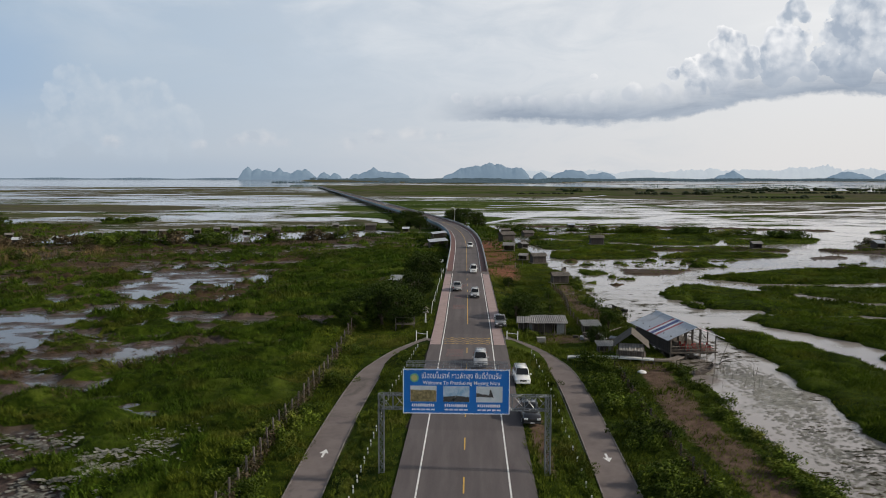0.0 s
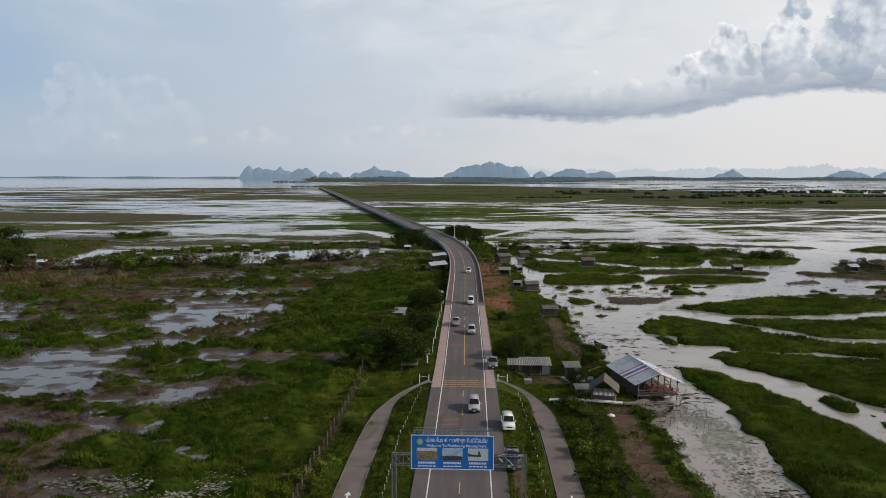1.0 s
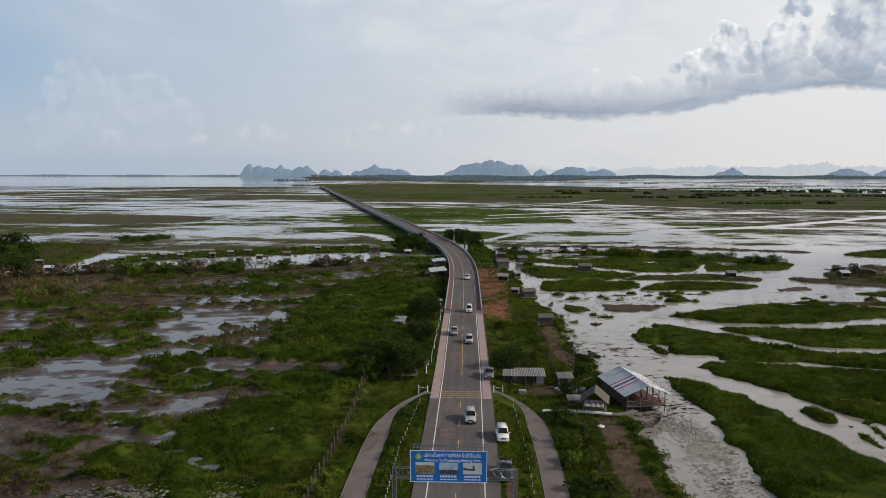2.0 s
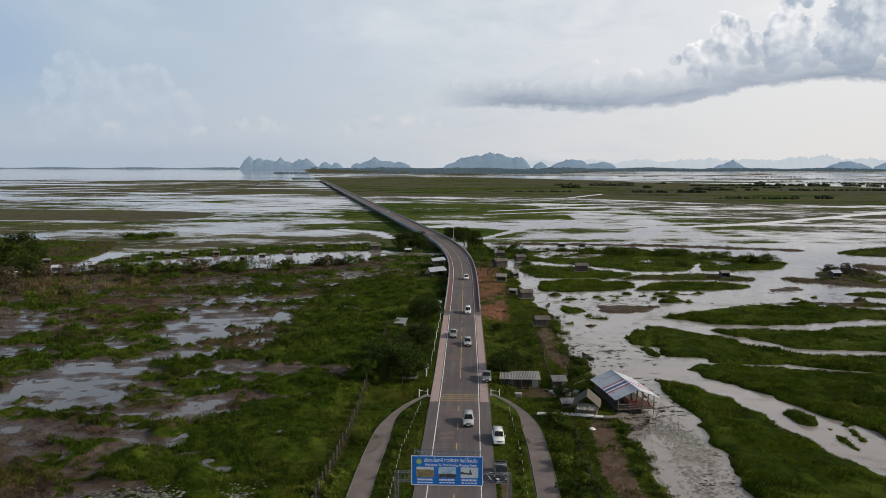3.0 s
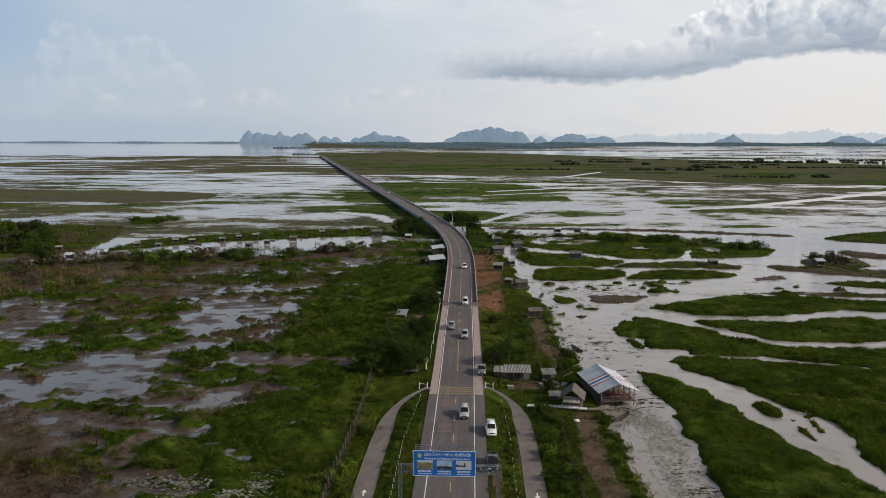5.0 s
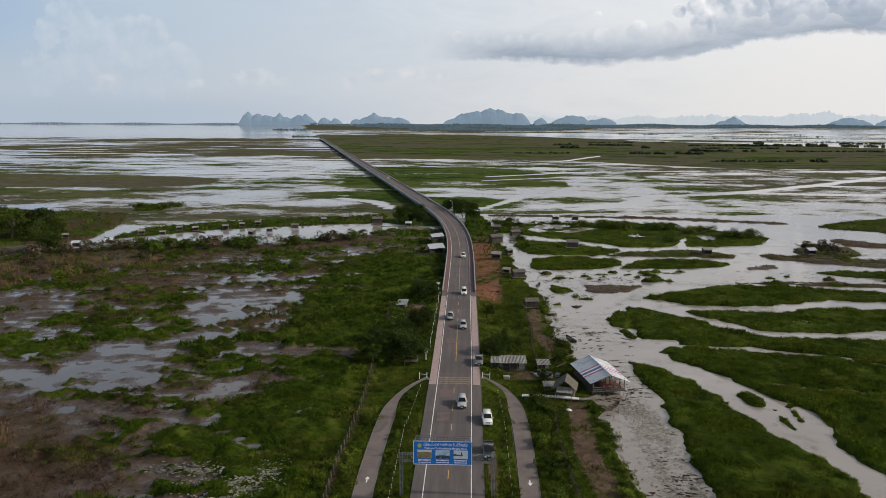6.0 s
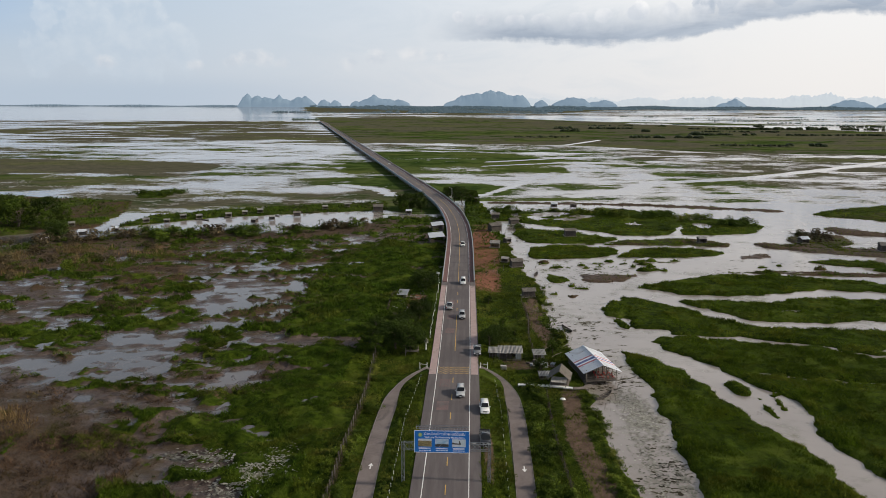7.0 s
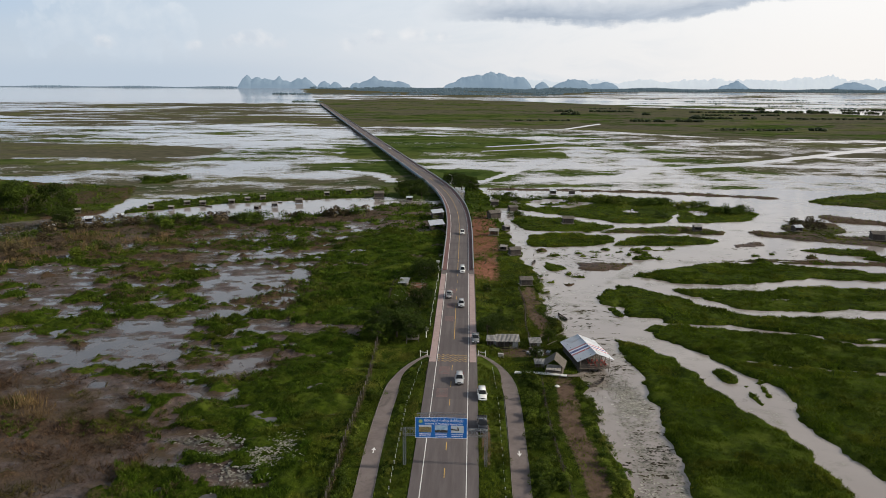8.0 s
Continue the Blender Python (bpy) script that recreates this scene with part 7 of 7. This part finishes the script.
boardwalk([(13.9, 99.6, -0.75), (17, 99.0, -0.5), (21, 98.4, -0.45), (25.2, 97.6, -0.5)], 0.8, M_WHITE, "narrow white-painted footbridge from the lane")
boardwalk([(25.2, 97.7, -0.55), (27.5, 98.4, -0.7), (29.6, 100.4, -0.75)], 0.9, M_WOOD, "grey plank footbridge to the stilt house")
rn = np.random.default_rng(4)
for i in range(26):
    x, y = rn.uniform(29.6, 38), rn.uniform(88, 101)
    bm = bmesh.new()
    rod(bm, (0, 0, -1.2), (rn.normal() * 0.25, rn.normal() * 0.25, rn.uniform(0.5, 1.6)), 0.035, 0.02, 5)
    tagged(part("stake", bm, M_WOOD, None, m=pose(x, y, LAKE)), "thin wooden stake standing in the water", "stake", "stakes in the river")


def lift_net(x, y, turn, label="bent bamboo poles of a lift net over the water"):
    t = thing("lift_net", pose(x, y, LAKE, 0, 0, turn), label, "lift net", "lift nets")
    for k in range(2):
        bm = bmesh.new()
        rings = []
        for i in range(9):
            f, r = i / 8, 0.045 - 0.003 * i
            c = Vector((4.6 * f, (k - 0.5) * 3.2 * f, 3.4 * f - 3.0 * f * f if i else -0.6))
            rings.append([(c.x - 0.6 * r * math.sin(a), c.y + r * math.cos(a), c.z + r * math.sin(a)) for a in (0, 1.257, 2.513, 3.77, 5.027)])
        loft(bm, rings)
        part("pole", bm, M_WOOD, t)
    bm = bmesh.new()
    rod(bm, (0, 0, -0.8), (1.4, 0, 3.2), 0.05, 0.03, 5)
    part("mast", bm, M_WOOD, t)
    return t


lift_net(34.6, 100.5, -35)
for x, y, turn in ((21.5, 300, 200), (18.5, 285, 20), (23, 268, 30), (27, 216, 40), (25, 178, -10), (150, 272, 60)):
    lift_net(x, y, turn)


def stilt_hut(seed, w, d, tall, roof_mat, wall_mat, open_front=True):
    """A fishing hut on stilts; returns the thing at the origin, floor at z = 0."""
    r = random.Random(seed)
    t = thing("fishing_hut", pose(0, 0, 0), "small weathered fishing hut on stilts over the water", "hut", "fishing huts")
    for x in (-w / 2, w / 2):
        for y in (-d / 2, d / 2):
            bm = bmesh.new()
            rod(bm, (x, y, -1.8), (x + r.uniform(-0.05, 0.05), y, tall), 0.08, 0.06)
            part("stilt", bm, M_WOOD, t)
    bm = bmesh.new()
    box(bm, -w / 2 - 0.6, w / 2 + 0.3, -d / 2 - 0.7, d / 2 + 0.2, -0.1, 0.0)
    part("platform", bm, M_WOOD, t)
    wall = new("wall")
    wall.parent = t
    plank_wall(wall, (-w / 2, d / 2), (w / 2, d / 2), 0.0, tall - 0.1, wall_mat, 8)
    plank_wall(wall, (-w / 2, -d / 2), (-w / 2, d / 2), 0.0, tall - 0.1, wall_mat, 6)
    plank_wall(wall, (w / 2, -d / 2), (w / 2, d / 2), 0.0, tall - 0.1, wall_mat, 6)
    if not open_front:
        plank_wall(wall, (-w / 2, -d / 2), (w / 2, -d / 2), 0.0, tall - 0.15, wall_mat, 8)
    for s in (-1, 1):
        bm = bmesh.new()
        e, m = s * (d / 2 + 0.45), tall + 0.25 * d
        a, b, c, q = (-w / 2 - 0.4, e, tall - 0.15), (w / 2 + 0.4, e, tall - 0.15), (w / 2 + 0.4, 0, m), (-w / 2 - 0.4, 0, m)
        corrugated(bm, (a, b, c, q) if s < 0 else (b, a, q, c), 0.3, 0.03)
        part("roof_slope", bm, roof_mat, t)
    return t


protos = [stilt_hut(1, 3.2, 2.8, 1.9, M_TIN, M_DARKWOOD), stilt_hut(2, 4.2, 3.2, 2.2, M_THATCH, M_DARKWOOD, False), stilt_hut(3, 3.0, 3.0, 1.8, M_NEWTIN, M_DARKWOOD)]
places = [(2, 146, 267, 12, 1.3), (1, 172, 251, -8, 1.4), (0, 178, 249, 14, 1.1), (0, 103, 267, 4, 1.2), (1, 48, 279, 2, 1.35), (2, 51, 373, 5, 1.2), (1, 62, 372, -6, 1.0), (1, 20.2, 215, 15, 1.15), (0, 16.5, 222, -20, 0.9), (1, 21.5, 173, 8, 1.05), (1, 24.5, 312, 20, 1.2), (0, 13.5, 250, -8, 1.3), (1, 14.5, 290, 25, 1.5), (0, 19, 262, 40, 1.0), (1, 16.0, 330, 0, 1.1),
          (0, -157, 304, 20, 1.0), (0, -147, 305, 10, 0.9), (0, -144, 318, 30, 1.0), (0, -136, 319, 20, 1.0), (0, -123, 326, 10, 1.0), (0, -117, 334, 20, 0.9), (0, -110, 339, 15, 1.0), (0, -78, 355, 10, 0.95), (0, -67, 363, 12, 1.0), (2, -161, 280, 15, 1.1), (2, -171, 270, 20, 1.2), (0, -187, 290, 25, 1.0), (2, -177, 251, 15, 1.0), (1, -48, 352, 10, 1.4), (2, -30, 342, 0, 1.1), (0, -98, 318, 10, 1.0), (0, -104, 308, -20, 1.0), (1, -88, 330, 15, 1.0)]
used = set()
for kind, x, y, turn, s in places:
    s = s * 0.82
    floor_z = max(LAKE + 0.6, height(x, y) + 0.35)
    m = pose(x, y, floor_z, 0, 0, turn)
    if kind not in used:
        used.add(kind)
        protos[kind].matrix_basis = m @ Matrix.Diagonal((s, s, s, 1))
    else:
        o = copy_thing(protos[kind], m)
        o.scale = (s, s, s)

# long roofs beside the bridge
for x, y, turn, w, d in ((-11.6, 264, 8, 6.6, 12), (-12.2, 287, 8, 5.6, 10)):
    shed = thing("open_shed", pose(x, y, height(x, y) + 0.2, 0, 0, turn), "long open shed with a pale tin roof beside the bridge", "shed", "sheds by the bridge")
    for px in (-w / 2 + 0.4, w / 2 - 0.4):
        for k in range(4):
            bm = bmesh.new()
            rod(bm, (px, -d / 2 + 0.4 + k * (d - 0.8) / 3, -1.2), (px, -d / 2 + 0.4 + k * (d - 0.8) / 3, 2.4 + (0.5 if px > 0 else 0)), 0.09)
            part("post", bm, M_WOOD, shed)
    for k in range(3):
        y0, y1 = -d / 2 + k * d / 3, -d / 2 + (k + 1) * d / 3 + 0.05
        bm = bmesh.new()
        corrugated(bm, ((-w / 2, y1, 2.4), (-w / 2, y0, 2.4), (w / 2, y0, 3.0), (w / 2, y1, 3.0)), 0.25, 0.03)
        part("roof_sheet", bm, M_NEWTIN, shed)
    wall = new("wall")
    wall.parent = shed
    plank_wall(wall, (-w / 2 + 0.4, d / 2 - 0.4), (w / 2 - 0.4, d / 2 - 0.4), 0.0, 2.2, M_DARKWOOD, 14)
    plank_wall(wall, (-w / 2 + 0.4, -d / 2 + 2), (-w / 2 + 0.4, d / 2 - 0.4), 0.0, 1.6, M_DARKWOOD, 22)
    bm = bmesh.new()
    box(bm, -w / 2 + 0.2, w / 2 - 0.2, -d / 2 + 0.2, d / 2 - 0.2, -0.2, 0.02)
    part("floor", bm, M_DARKWOOD, shed)

# scrap yard on the marsh side
for i in range(30):
    x, y = rn.uniform(-19.5, -10), rn.uniform(154, 176)
    bm = bmesh.new()
    ln = rn.uniform(0.6, 2.6)
    box(bm, -ln, ln, -0.09, 0.09, 0.0, 0.08)
    tagged(part("scrap_board", bm, (M_WOOD, M_DARKWOOD, M_TIN)[i % 3], None, m=pose(x, y, height(x, y) + 0.06, 0, rn.uniform(-4, 4), rn.uniform(0, 180))), "weathered board lying on bare red soil", "board", "scrap boards")
shack("scrap_shed", pose(-17.3, 171, height(-17.3, 171) + 0.1, 0, 0, -6), 2.4, 3.6, 1.2, M_TARP, "low shed roofed with grey sheets in a scrap yard", 0.5, 7, 2)
for i in range(16):
    x, y = rn.uniform(20.5, 25), rn.uniform(120, 168)
    bm = bmesh.new()
    rod(bm, (-rn.uniform(1.0, 2.6), 0, 0.1), (rn.uniform(1.0, 2.4), rn.normal() * 0.4, 0.16), 0.06, 0.04, 5)
    tagged(part("bamboo_pole", bm, M_WOOD, None, m=pose(x, y, height(x, y) + 0.05, 0, 0, rn.uniform(30, 150))), "grey bamboo pole lying on the bank", "pole", "bamboo poles")
for i in range(10):
    x, y = rn.uniform(7, 16), rn.uniform(200, 280)
    bm = bmesh.new()
    rod(bm, (0, 0, -0.5), (rn.normal() * 0.2, 0, rn.uniform(1.4, 2.6)), 0.06, 0.05, 5)
    tagged(part("stake", bm, M_WOOD, None, m=pose(x, y, height(x, y))), "leaning wooden post on the bank", "stake", "posts on the bank")
bm = bmesh.new()
bmesh.ops.create_icosphere(bm, subdivisions=3, radius=0.5)
for v in bm.verts:
    v.co = Vector((v.co.x * 1.2, v.co.y * 0.8, max(v.co.z, -0.1) * 0.6)) * (1 + 0.3 * noise.noise(v.co * 2.2))
tagged(part("white_sack", bm, M_WHITE, None, m=pose(22.6, 93.0, height(22.6, 93) + 0.06), smooth=True), "crumpled white sack on bare soil", "sack")


# boats
def boat(x, y, turn, label):
    """A narrow wooden boat drawn up at the water's edge."""
    t = thing("wooden_boat", pose(x, y, LAKE + 0.02, 0, 0, turn), label, "boat", "moored boats")
    bm = bmesh.new()
    rings = []
    for i in range(9):
        f = -1 + i / 4
        w, lift = 0.62 * (1 - abs(f) ** 2.4) + 0.04, 0.35 * abs(f) ** 3
        rings.append([(-w, 2.9 * f, 0.32 + lift), (-w * 0.7, 2.9 * f, -0.1 + lift * 0.6), (w * 0.7, 2.9 * f, -0.1 + lift * 0.6), (w, 2.9 * f, 0.32 + lift), (w * 0.86, 2.9 * f, 0.32 + lift), (w * 0.6, 2.9 * f, 0.0 + lift * 0.6), (-w * 0.6, 2.9 * f, 0.0 + lift * 0.6), (-w * 0.86, 2.9 * f, 0.32 + lift)])
    loft(bm, rings)
    part("hull", bm, M_DARKWOOD, t)
    for yy in (-1.2, 0.2, 1.5):
        bm = bmesh.new()
        box(bm, -0.5, 0.5, yy - 0.12, yy + 0.12, 0.22, 0.26)
        part("thwart", bm, M_WOOD, t)
    return t


for x, y, turn in ((44, 273, 75), (29.5, 142, 20), (150, 263, 70), (26.5, 205, -15), (-132, 316, 60), (-100, 332, 62), (31.6, 96.4, -40)):
    boat(x, y, turn, "narrow dark wooden boat moored at the bank")
